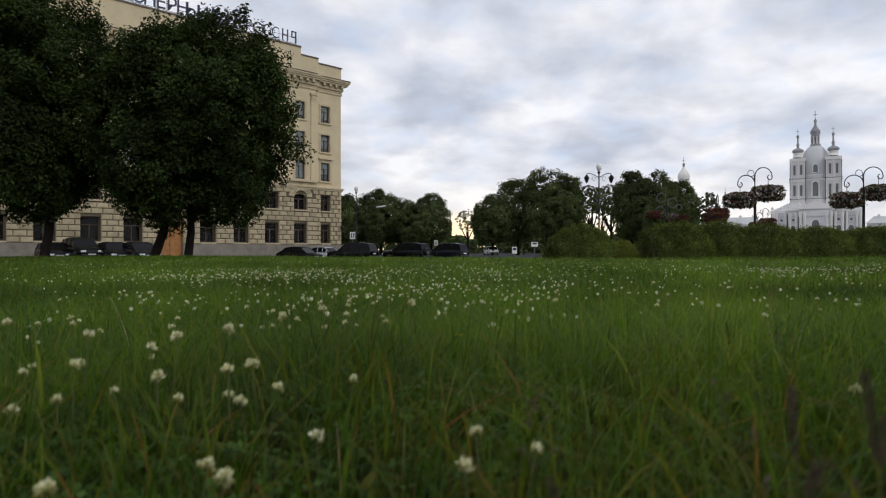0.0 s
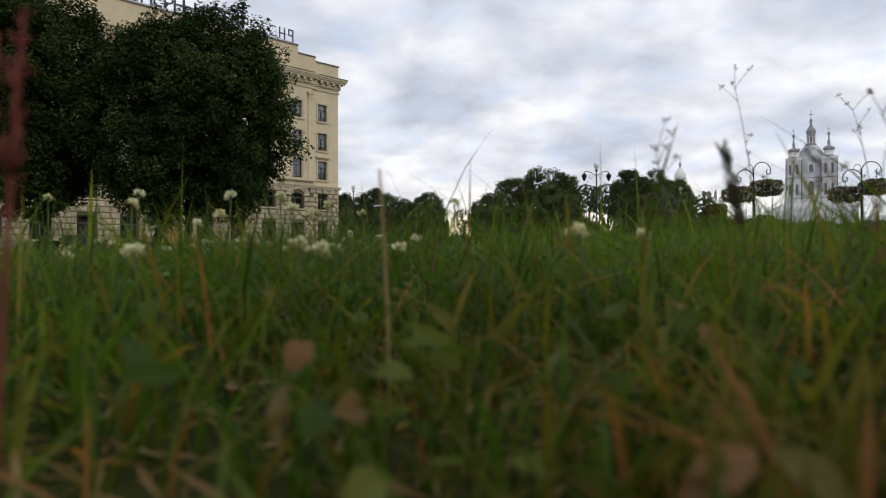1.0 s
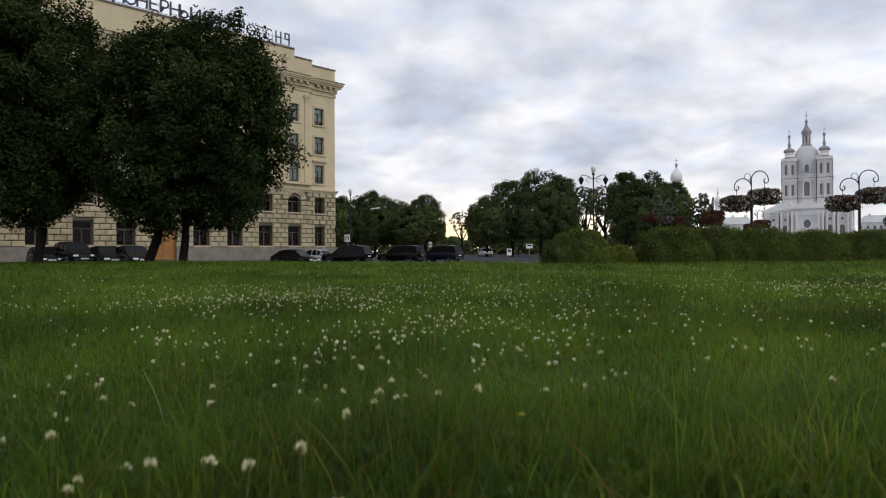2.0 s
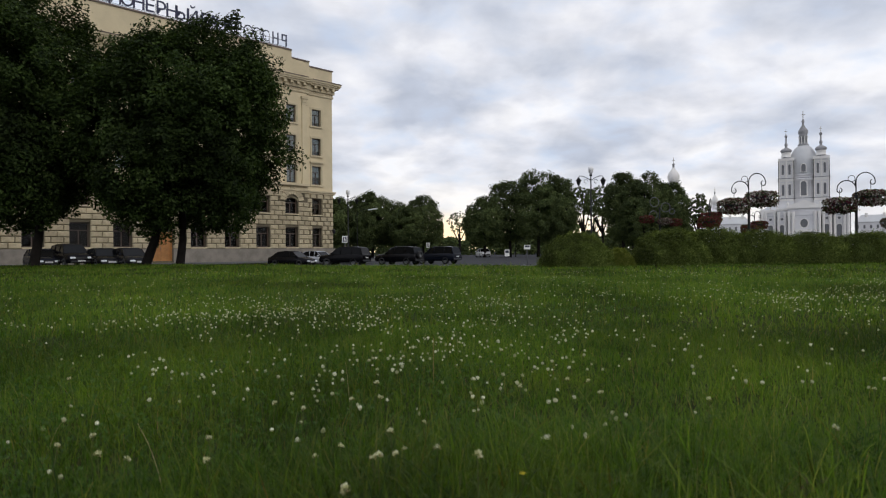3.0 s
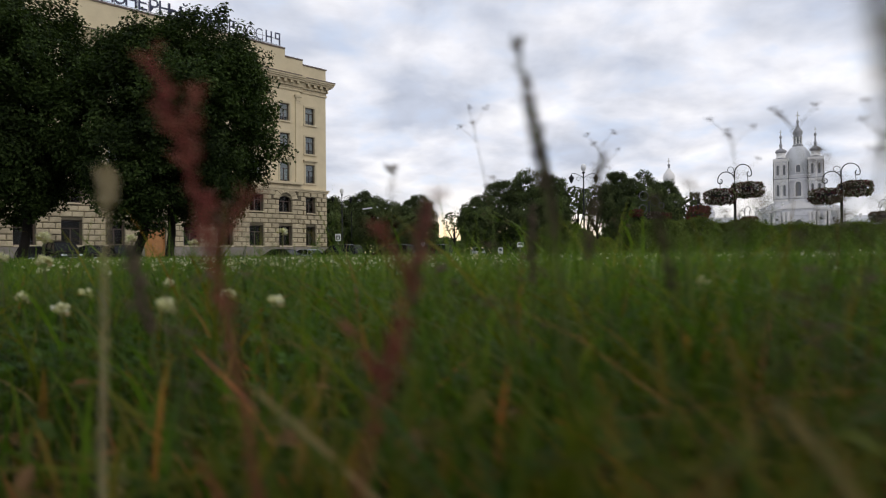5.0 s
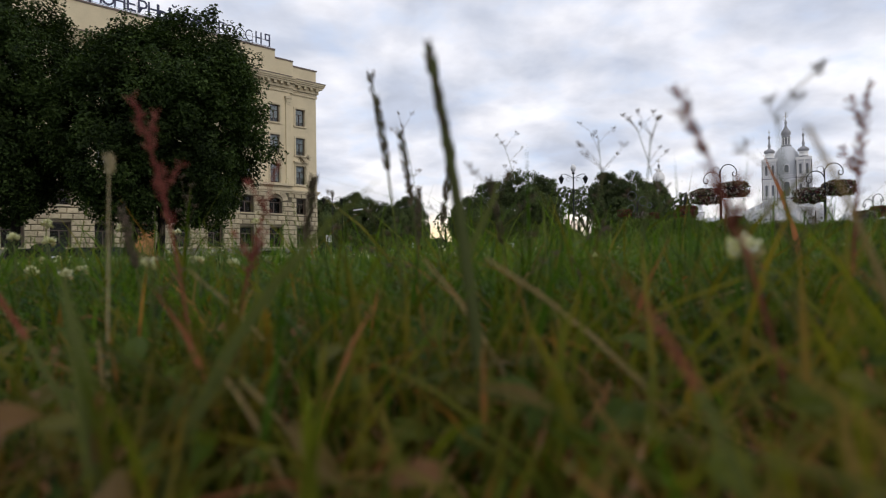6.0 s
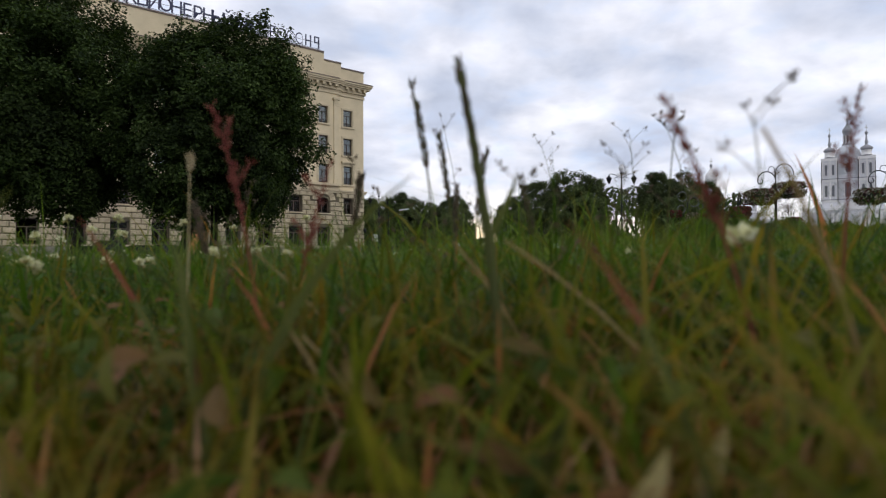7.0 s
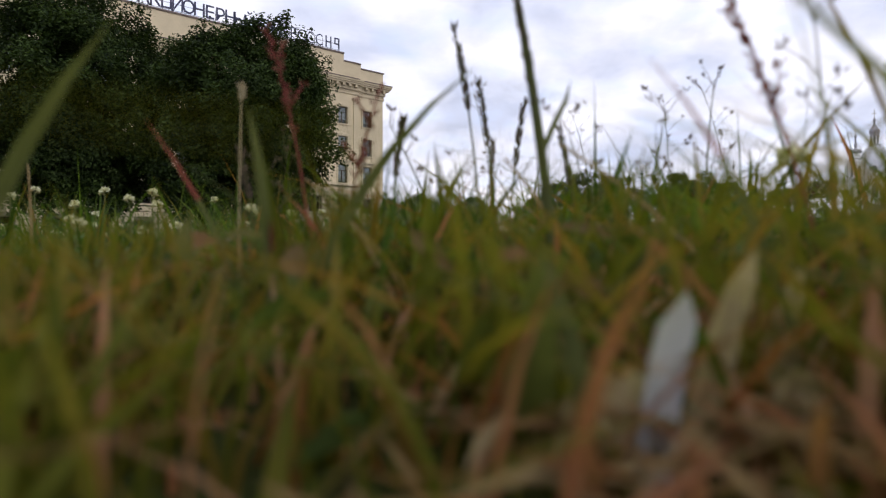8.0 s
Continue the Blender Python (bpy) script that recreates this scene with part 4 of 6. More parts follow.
def flower_tree(x, y, turn):
    """A lower stand with hoops above and baskets on three arms."""
    t = thing("flower_stand", pose(x, y, 0, 0, 0, turn), "iron flower stand with open hoops and three petunia baskets", "flower stand")
    part("pole", tube("pole", [(0, 0, -0.1), (0, 0, 2.5)], [0.05, 0.035], M_IRON, 8), t)
    for cx, cz, r in ((-0.25, 2.75, 0.26), (0.3, 2.5, 0.26), (-0.3, 2.15, 0.22), (0.62, 2.3, 0.15)):
        part("hoop", tube("hoop", arc(cx, cz, r * 0.85, -90, 270, 20), 0.016, M_STEEL, 6), t, "thin iron hoop")
    for k, (bx, bz, sz) in enumerate(((-0.62, 1.95, 0.62), (0.25, 1.85, 0.6), (0.75, 1.8, 0.6))):
        part("arm", tube("arm", [(0, 0, bz - 0.25), (bx * 0.5, 0.05, bz - 0.05), (bx, 0, bz - 0.1)], 0.02, M_IRON, 6), t)
        part("flower_mass", BASKETS[1 if k != 1 else 0], t, "mass of dark red petunias", pose(bx, 0, bz, 0, 0, 50 * k) @ Matrix.Diagonal((sz, sz, sz, 1)))


flower_post(10.08, 21.0, 6, 3.0)
flower_post(13.65, 21.0, -6, 3.0, (2, 0))
flower_post(11.75, 28.0, 62, 2.75, (1, 1), 0.85)
flower_tree(10.2, 30.0, 5)
flower_post(18.9, 38.5, 30, 2.8, (1, 1))
flower_post(22.4, 31.0, 10, 2.8, (1, 2))


# ---- street furniture ----
def lantern_post(x, y, h, turn=0):
    z = float(road_z(x, y))
    h += ROAD_Z - z
    t = thing("street_lamp", pose(x, y, z, 0, 0, turn), "black iron street lamp with an opal globe and hanging lanterns", "street lamp", "iron street lamps")
    part("pole", tube("pole", [(0, 0, -0.05), (0, 0, 0.8), (0, 0, 0.85), (0, 0, h - 0.75)], [0.14, 0.11, 0.08, 0.055], M_IRON, 10), t)
    part("base", lathe("base", [(0.3, -0.02), (0.3, 0.15), (0.2, 0.3), (0.16, 0.7), (0.2, 0.8), (0.12, 0.95)], M_IRON), t)
    part("globe", lathe("globe", [(0.06, h - 0.74), (0.13, h - 0.68), (0.22, h - 0.5), (0.25, h - 0.33), (0.22, h - 0.15), (0.12, h - 0.03), (0.0, h)], M_OPAL, 20), t, "white opal glass globe")
    part("neck", lathe("neck", [(0.1, h - 0.9), (0.16, h - 0.82), (0.08, h - 0.74)], M_IRON), t)
    for sx in (-1, 1):
        z = h - 0.95
        arm = part("arm", tube("arm", [(0, 0, z - 0.35), (sx * 0.4, 0, z - 0.1), (sx * 0.75, 0, z + 0.05), (sx * 1.05, 0, z + 0.05), (sx * 1.1, 0, z - 0.1)], 0.03, M_IRON, 6), t)
        part("scroll", tube("scroll", [(sx * 0.45 + px_, 0, z - 0.42 + pz_) for px_, _, pz_ in arc(0, 0, 0.17, 0, 300, 12)], 0.018, M_IRON, 5), arm)
        part("lantern", lathe("lantern", [(0.06, z - 0.08), (0.12, z - 0.18), (0.28, z - 0.36), (0.22, z - 0.41), (0.14, z - 0.66), (0.03, z - 0.85)], M_IRON, 12), arm, "dark hooded lantern", pose(sx * 1.1, 0, 0))


lantern_post(13.3, 57, 8.6)
lantern_post(-11.75, 78, 8.75, 20)


def arm_light(x, y, h, reach, turn):
    z = float(road_z(x, y))
    h += ROAD_Z - z
    t = thing("road_light", pose(x, y, z, 0, 0, turn), "tall steel road light with a pale flat head", "street lamp", "road lights")
    part("pole", tube("pole", [(0, 0, -0.1), (0, 0, h * 0.6), (0, 0, h), (reach * 0.4, 0, h + 0.35), (reach, 0, h + 0.45)], [0.08, 0.055, 0.04, 0.03, 0.03], M_IRON, 8), t)
    part("head", bevel_box("head", (1.5, 0.5, 0.16), M_OPAL, 0.06), t, "pale flat luminaire", pose(reach + 0.5, 0, h + 0.36, 0, -8, 0))


arm_light(-13.6, 100, 7.35, 2.0, 0)
arm_light(12.6, 110, 6.05, -2.0, 0)


def road_sign(x, y, z, w, h, label, face=0):
    base = float(road_z(x, y))
    z += ROAD_Z - base
    t = thing("road_sign", pose(x, y, base), label, "road sign", "road signs")
    part("post", tube("post", [(0, 0.05, -0.1), (0, 0.05, z + h / 2)], 0.035, M_STEEL, 8), t)
    board = part("board", bevel_box("board", (w, 0.03, h), M_SIGN_WHITE, 0.012), t, "white-bordered board", pose(0, 0, z - h / 2))
    rows = [(-w * 0.34, -0.022, h * 0.16, w * 0.34, -0.018, h * 0.84)] if face == 0 else [(-w * 0.36, -0.022, h * 0.5, w * 0.36, -0.018, h * 0.88)]
    fld = part("field", boxes("field", rows, M_SIGN_DARK), board, "dark field")
    if face == 0:
        part("mark", boxes("mark", [(-w * 0.14, -0.03, h * 0.22, -w * 0.03, -0.024, h * 0.6), (w * 0.03, -0.03, h * 0.22, w * 0.14, -0.024, h * 0.6), (-w * 0.1, -0.03, h * 0.62, w * 0.1, -0.024, h * 0.78)], M_SIGN_WHITE), board, "plain pale bars")


road_sign(-9.7, 62, 2.27, 0.52, 0.68, "crossing sign on a steel post beside the street")
road_sign(-2.62, 108, 2.12, 0.62, 0.85, "small crossing sign seen down the street")
road_sign(7.9, 60, 1.35, 0.6, 0.42, "small white board on a post by the park", 1)
road_sign(6.6, 66, 0.8, 0.5, 0.7, "white notice board standing low by the park", 1)


# ---- parked vehicles ----
def loft(name, sections, mat, smooth=True):
    """Skins a row of closed cross-sections of equal length, and closes both ends."""
    n = len(sections[0])
    vs = [p for s in sections for p in s]
    fs = []
    for i in range(len(sections) - 1):
        for j in range(n):
            k = (j + 1) % n
            fs.append((i * n + j, i * n + k, (i + 1) * n + k, (i + 1) * n + j))
    fs.append(tuple(range(n))[::-1])
    fs.append(tuple(range((len(sections) - 1) * n, len(sections) * n)))
    me = bpy.data.meshes.new(name)
    me.from_pydata(vs, [], fs)
    for p in me.polygons:
        p.use_smooth = smooth and len(p.vertices) == 4
    me.materials.append(mat)
    return me


WHEEL_TYRE = lathe("tyre", [(0.2, -0.1), (0.3, -0.1), (0.335, -0.07), (0.335, 0.07), (0.3, 0.1), (0.2, 0.1)], M_TYRE, 22)
WHEEL_RIM = lathe("rim", [(0.0, 0.075), (0.06, 0.085), (0.1, 0.06), (0.19, 0.05), (0.21, 0.09), (0.21, -0.09)], M_RIM, 15)


def car(x, y, heading, colour, paint_name, kind="sedan", label=""):
    """A parked vehicle; heading in degrees, its nose along local x."""
    t = thing("car", pose(x, y, float(road_z(x, y)), 0, 0, heading), label, "car", "parked cars")
    pm = paint(paint_name, colour)
    if kind == "sedan":
        L, W, belt, roof = 4.5, 1.78, 0.92, 1.45
        st = [(-2.25, 0.42, 0.78, 0.72), (-2.18, 0.3, 0.92, 0.8), (-1.5, 0.22, 0.97, 0.88), (-0.6, 0.2, 0.95, 0.89), (0.7, 0.2, 0.92, 0.89), (1.5, 0.22, 0.84, 0.88), (2.1, 0.26, 0.72, 0.8), (2.25, 0.36, 0.6, 0.68)]
        cab = [(-1.85, 0.94, 0.0), (-1.1, 0.96, 0.42), (-0.4, 0.95, 0.5), (0.25, 0.94, 0.5), (0.55, 0.93, 0.45), (1.25, 0.87, 0.0)]
    else:
        L, W, belt, roof = 4.75, 1.88, 1.1, 1.82
        st = [(-2.37, 0.5, 1.0, 0.82), (-2.32, 0.4, 1.12, 0.9), (-1.6, 0.36, 1.15, 0.94), (-0.4, 0.34, 1.13, 0.94), (0.9, 0.34, 1.12, 0.94), (1.3, 0.36, 1.1, 0.93), (2.15, 0.38, 1.02, 0.9), (2.35, 0.46, 0.85, 0.8)]
        cab = [(-2.3, 1.12, 0.0), (-2.12, 1.12, 0.58), (-1.2, 1.12, 0.68), (0.0, 1.12, 0.68), (0.4, 1.11, 0.6), (1.15, 1.09, 0.0)]
    secs = []
    for sx, zb, zt, w in st:
        secs.append([(sx, -w * 0.92, zb), (sx, -w, zb + 0.12), (sx, -w, (zb + zt) / 2 + 0.08), (sx, -w * 0.94, zt - 0.06), (sx, -w * 0.8, zt), (sx, w * 0.8, zt), (sx, w * 0.94, zt - 0.06), (sx, w, (zb + zt) / 2 + 0.08), (sx, w, zb + 0.12), (sx, w * 0.92, zb)])
    body = part("body", loft("body", secs, pm), t, "glossy painted body")
    half = W / 2
    gl, rf = [], []
    for sx, zb, up in cab:
        w0, w1 = half * 0.88, half * (0.88 - 0.16 * up / 0.6)
        gl.append([(sx, -w0, zb - 0.04), (sx, -w1, zb + up), (sx, w1, zb + up), (sx, w0, zb - 0.04)])
        if up > 0.3:
            rf.append([(sx, -w1 - 0.01, zb + up - 0.03), (sx, -w1 * 0.85, zb + up + 0.035), (sx, w1 * 0.85, zb + up + 0.035), (sx, w1 + 0.01, zb + up - 0.03)])
    part("glasshouse", loft("glasshouse", gl, M_CARGLASS, False), t, "dark reflecting windows")
    part("roof", loft("roof", rf, pm), t)
    for sy in (-1, 1):
        pil = []
        for (xa, za, ua), (xb, zb, ub) in ((cab[0], cab[1]), (cab[-1], cab[-2]), (cab[2], cab[2]), (cab[3], cab[3])):
            pa = (xa, sy * half * 0.885, za - 0.03)
            w1 = half * (0.885 - 0.16 * ub / 0.6)
            pil.append([pa, (xb, sy * w1, zb + ub)])
        for pth in pil:
            part("pillar", tube("pillar", pth, 0.035, pm, 5), t)
    wb = 1.35 if kind == "sedan" else 1.42
    rr = 1.0 if kind == "sedan" else 1.16
    for sx in (-wb, wb):
        for sy in (-1, 1):
            wh = part("wheel", WHEEL_TYRE, t, "", pose(sx, sy * (half - 0.1), 0.335 * rr, -90 * sy, 0, 0) @ Matrix.Diagonal((rr, rr, 1, 1)))
            part("rim", WHEEL_RIM, wh, "alloy rim")
    nose, tail = st[-1][0], st[0][0]
    hz = st[-1][2] - 0.02
    for sy in (-1, 1):
        part("headlight", bevel_box("headlight", (0.2, 0.36, 0.14), M_LAMPGLASS, 0.04), t, "clear headlight", pose(nose - 0.02, sy * half * 0.62, hz - 0.14, 0, 0, -14 * sy))
        part("tail_light", bevel_box("tail_light", (0.14, 0.2, 0.26), M_REDLAMP, 0.03), t, "red tail light", pose(tail + 0.08, sy * half * 0.74, st[0][2] - 0.26))
        part("mirror", bevel_box("mirror", (0.12, 0.2, 0.13), pm, 0.04), t, "", pose(cab[-1][0] - 0.3, sy * (half + 0.08), belt + 0.02))
    part("grille", bevel_box("grille", (0.08, half * 0.9, 0.16), M_PLASTIC, 0.02), t, "black grille", pose(nose - 0.02, 0, hz - 0.17))
    part("bumper", bevel_box("bumper", (0.16, half * 1.5, 0.16), M_PLASTIC, 0.05), t, "", pose(nose - 0.06, 0, st[-1][1] - 0.06))
    part("bumper", bevel_box("bumper", (0.16, half * 1.55, 0.2), M_PLASTIC, 0.05), t, "", pose(tail + 0.06, 0, st[0][1] - 0.08))
    part("number_plate", boxes("number_plate", [(0, -0.26, 0, 0.02, 0.26, 0.11)], M_PLATE), t, "plain pale plate", pose(nose + 0.02, 0, st[-1][1] + 0.02))
    part("number_plate", boxes("number_plate", [(-0.02, -0.26, 0, 0, 0.26, 0.11)], M_PLATE), t, "plain pale plate", pose(tail - 0.01, 0, st[0][2] - 0.25))
    if kind == "offroad":
        sp = part("spare_wheel", WHEEL_TYRE, t, "", pose(tail - 0.12, 0.1, 1.0, 0, 90, 0) @ Matrix.Diagonal((1.1, 1.1, 1, 1)))
        part("rim", WHEEL_RIM, sp, "pale wheel cover")
    return t


BLACK, NAVY, SILVER, GREY = (0.004, 0.004, 0.005), (0.006, 0.008, 0.014), (0.42, 0.44, 0.48), (0.009, 0.010, 0.012)
car(-31.2, 49.0, -45, NAVY, "navy_paint", "sedan", "dark blue saloon parked nose outwards before the bank")
car(-28.6, 48.5, -43, BLACK, "black_paint", "suv", "black off-road car parked nose outwards before the bank")
car(-25.9, 48.0, -46, BLACK, "black_paint", "sedan", "black saloon parked among others before the bank")
car(-23.6, 47.4, -44, GREY, "graphite_paint", "sedan", "graphite saloon parked beside the linden trunks")
car(-14.4, 60.0, -22, BLACK, "black_paint", "sedan", "black saloon with pale headlights near the bank corner")
car(-13.2, 66.0, -30, SILVER, "silver_paint", "sedan", "silver saloon half hidden behind a black one")
car(-9.4, 60.0, 158, BLACK, "black_paint", "suv", "black estate off-road car seen from its side and tail")
car(-4.4, 62.0, 150, BLACK, "black_paint", "offroad", "black boxy off-road car with a spare wheel at its tail")
car(-0.6, 66.0, 148, NAVY, "navy_paint", "suv", "dark off-road car at the end of the row")
car(6.6, 106.0, 100, (0.6, 0.6, 0.6), "white_paint", "sedan", "small white car standing far down the street")


# ---- cathedral and convent ----
def turned(name, pts, mat, parent, x, y, seg=16, label=""):
    return part(name, lathe(name, pts, mat, seg), parent, label, pose(x, y, 0))


def cathedral():
    t = thing("cathedral", pose(245.7, 430, 0, 0, 0, -29.7), "white baroque cathedral with a dome and slender bell towers", "church")
    part("body", boxes("body", [(-26, -6, 0, 26, 26, 25.5), (-16, -8.5, 0, 16, -6, 26.5), (-9.5, -10.5, 0, 9.5, -8.5, 27.5)], M_CHURCH), t)
    part("cornice", boxes("cornice", [(-26.8, -6.8, 25.5, 26.8, 26.8, 27.2), (-16.6, -9.3, 26.5, 16.6, -6.81, 28.0), (-10.2, -11.3, 27.5, 10.2, -9.31, 29.0)], M_CHURCH_TRIM), t, "white cornice")
    # pediment and roof
    bm = bmesh.new()
    a = [bm.verts.new(p) for p in ((-10.2, -11.2, 29), (10.2, -11.2, 29), (0, -11.2, 33.2), (-10.2, 2, 29), (10.2, 2, 29), (0, 2, 33.2))]
    for f in ((0, 1, 2), (5, 4, 3), (0, 2, 5, 3), (1, 4, 5, 2), (0, 3, 4, 1)):
        bm.faces.new([a[i] for i in f])
    part("pediment", from_bm("pediment", bm, M_CHURCH_TRIM), t)
    bm = bmesh.new()
    lo = [bm.verts.new(p) for p in ((-26.2, -6.2, 27.2), (26.2, -6.2, 27.2), (26.2, 26.2, 27.2), (-26.2, 26.2, 27.2))]
    hi = [bm.verts.new(p) for p in ((-15, 2, 33.0), (15, 2, 33.0), (15, 22, 33.0), (-15, 22, 33.0))]
    for i in range(4):
        bm.faces.new((lo[i], lo[(i + 1) % 4], hi[(i + 1) % 4], hi[i]))
    bm.faces.new(hi)
    part("roof", from_bm("roof", bm, M_CHURCH_GREY), t, "grey metal roof")
    # columns of the lower front, in pairs
    colm = lathe("column", [(1.0, 1.5), (0.85, 2.5), (0.8, 22), (1.1, 23.2), (1.1, 25.4)], M_CHURCH_TRIM, 10)
    for x, y in ((-25, -6.6), (-23, -6.6), (-17.2, -6.6), (-15, -9.2), (-11, -9.2), (-8.8, -11.2), (-6.4, -11.2), (6.4, -11.2), (8.8, -11.2), (11, -9.2), (15, -9.2), (17.2, -6.6), (23, -6.6), (25, -6.6)):
        part("column", colm, t, "", pose(x, y, 0))

    def window(x, y, z, w, h, round_=False):
        n = 12
        if round_:
            pts = [(w * math.cos(2 * math.pi * i / n), h * math.sin(2 * math.pi * i / n)) for i in range(n)]
        else:
            pts = [(-w, -h), (w, -h)] + [(w * math.cos(math.pi * i / 8), h + w * math.sin(math.pi * i / 8)) for i in range(9)]
        bm2 = bmesh.new()
        big = [bm2.verts.new((px_ * 1.35, 0, pz_ * 1.12)) for px_, pz_ in pts]
        out = [bm2.verts.new((px_ * 1.35, -0.5, pz_ * 1.12)) for px_, pz_ in pts]
        inn = [bm2.verts.new((px_, -0.5, pz_)) for px_, pz_ in pts]
        bk = [bm2.verts.new((px_, -0.05, pz_)) for px_, pz_ in pts]
        for i in range(len(pts)):
            j = (i + 1) % len(pts)
            for p, q in ((big, out), (out, inn), (inn, bk)):
                bm2.faces.new((p[i], p[j], q[j], q[i]))
        bmesh.ops.recalc_face_normals(bm2, faces=bm2.faces[:])
        wd = part("window", from_bm("window", bm2, M_CHURCH_TRIM), t, "", pose(x, y, z))
        bm2 = bmesh.new()
        bm2.faces.new([bm2.verts.new((px_, -0.08, pz_)) for px_, pz_ in pts])
        part("pane", from_bm("pane", bm2, M_CHURCH_DARK), wd)

    window(0, -10.55, 17.5, 2.2, 2.9, True)
    for x, y in ((-13, -8.55), (13, -8.55), (-20, -6.05), (20, -6.05)):
        window(x, y, 12, 1.5, 3.2)
    for x, y in ((-20, -6.05), (20, -6.05), (-13, -8.55), (13, -8.55)):
        window(x, y, 20.6, 0.9, 0.9, True)
    part("plinth", boxes("plinth", [(-26.6, -6.6, 0, 26.6, 26.5, 3.0), (-16.5, -9.0, 0, 16.5, -6.61, 3.0), (-10.0, -11.6, 0, 10.0, -9.01, 3.0)], M_CHURCH_GREY), t, "grey stone plinth")
    for z in (22.6,):
        part("architrave", boxes("architrave", [(-26.3, -6.3, z, 26.3, 26.3, z + 0.5), (-16.3, -8.8, z, 16.3, -6.31, z + 0.5), (-9.8, -10.8, z, 9.8, -8.81, z + 0.5)], M_CHURCH_GREY), t)
    # towers
    for sx in (-1, 1):
        x = sx * 10.3
        part("tower", boxes("tower", [(x - 4.4, -4, 27, x + 4.4, 4.8, 48), (x - 4.1, -3.7, 48, x + 4.1, 4.5, 61.5)], M_CHURCH), t, "", None)
        for row in ((x - 5.1, -4.7, 46.4, x + 5.1, 5.5, 48.2), (x - 4.9, -4.5, 60.6, x + 4.9, 5.3, 62.4), (x - 4.8, -4.4, 33.2, x + 4.8, 5.2, 34.6), (x - 4.6, -4.2, 58.9, x + 4.6, 5.0, 59.4), (x - 4.85, -4.45, 44.9, x + 4.85, 5.25, 45.4)):
            part("tower_cornice", boxes("tower_cornice", [row], M_CHURCH_TRIM), t)
        for wx in (-2.0, 2.0):
            window(x + wx, -4.02, 40.3, 0.75, 3.4)
            window(x + wx, -3.72, 54.2, 0.72, 3.1)
        c2 = lathe("column", [(0.5, 34.6), (0.45, 45.5), (0.65, 46.4)], M_CHURCH_TRIM, 8)
        c3 = lathe("column", [(0.45, 48.2), (0.4, 59.8), (0.6, 60.6)], M_CHURCH_TRIM, 8)
        for wx in (-4.3, -0.1, 0.1, 4.3):
            part("column", c2, t, "", pose(x + wx, -4.5, 0))
            part("column", c3, t, "", pose(x + wx * 0.95, -4.2, 0))
        cup = turned("cupola", [(3.3, 62.4), (3.0, 63.0), (1.7, 63.6), (1.5, 65.9), (2.9, 66.6), (3.7, 67.7), (3.0, 68.9), (1.5, 69.7), (0.8, 70.2), (0.75, 71.0), (1.05, 72.2), (0.6, 73.4), (0.4, 76.5), (0.8, 77.4), (0.9, 78.2), (0.4, 79.1), (0.0, 79.5)], M_CUPOLA, t, x, 0.4, 14)
        turned("cupola_band", [(3.35, 63.4), (3.0, 63.9), (2.7, 65.9), (3.2, 66.4), (2.6, 66.7)], M_CHURCH_TRIM, cup, 0, 0, 14)
        part("bell_opening", boxes("bell_opening", [(-0.4, -1.7, 63.8, 0.4, -1.2, 65.5)], M_CHURCH_DARK), cup)
        part("cross", boxes("cross", [(-0.14, -0.1, 79.3, 0.14, 0.1, 83.0), (-0.9, -0.1, 81.2, 0.9, 0.1, 81.5)], M_GOLD), cup, "small gilded cross")
    # Thin dark tubes; those at the towers draw the shaded gaps beside the drum.
    pipe1 = tube("seam", [(0, 0, 0.5), (0, 0, 25.4)], 0.22, M_IRON, 6)
    for x, y in ((-26.3, -6.4), (-16.5, -8.9), (-9.9, -10.9), (9.9, -10.9), (16.5, -8.9), (26.3, -6.4)):
        part("seam", pipe1, t, "dark seam", pose(x, y, 0))
    pipe2 = tube("seam", [(0, 0, 33.4), (0, 0, 60.4)], 0.2, M_IRON, 6)
    for x in (-14.9, -5.7, 5.7, 14.9):
        part("seam", pipe2, t, "dark seam", pose(x, -4.9, 0))
    # Dark strips draw the shadow lines along the tower cornices.
    for z in (34.6, 48.3):
        part("dark_ledge", boxes("dark_ledge", [(-15.4, -5.0, z, 15.4, -4.75, z + 0.35)], M_CHURCH_DARK), t, "dark narrow ledge")
    # parapet and small urns over the lower front, flat panels between the columns
    urn = lathe("urn", [(0.7, 0.0), (0.35, 0.5), (0.9, 1.4), (0.7, 2.2), (0.25, 2.8), (0.0, 3.2)], M_CHURCH_TRIM, 8)
    for x, y, z in ((-25.5, -6.2, 27.2), (-20.0, -6.2, 27.2), (-15.8, -8.7, 28.0), (15.8, -8.7, 28.0), (20.0, -6.2, 27.2), (25.5, -6.2, 27.2), (-9.4, -10.7, 29.0), (9.4, -10.7, 29.0)):
        part("urn", urn, t, "", pose(x, y, z))
    for x0, x1, y in ((-22.6, -17.6, -6.03), (17.6, 22.6, -6.03), (-14.4, -11.6, -8.53), (11.6, 14.4, -8.53)):
        part("panel", boxes("panel", [(x0, y - 0.25, 4.0, x1, y, 7.2)], M_CHURCH_TRIM), t)
    part("portal", boxes("portal", [(-4.2, -11.4, 3.0, -2.6, -10.52, 12.0), (2.6, -11.4, 3.0, 4.2, -10.52, 12.0), (-4.8, -11.6, 12.0, 4.8, -10.52, 13.4)], M_CHURCH_TRIM), t)
    part("church_door", boxes("church_door", [(-2.6, -10.7, 3.0, 2.6, -10.52, 11.5)], M_CHURCH_DARK), t, "dark church door")
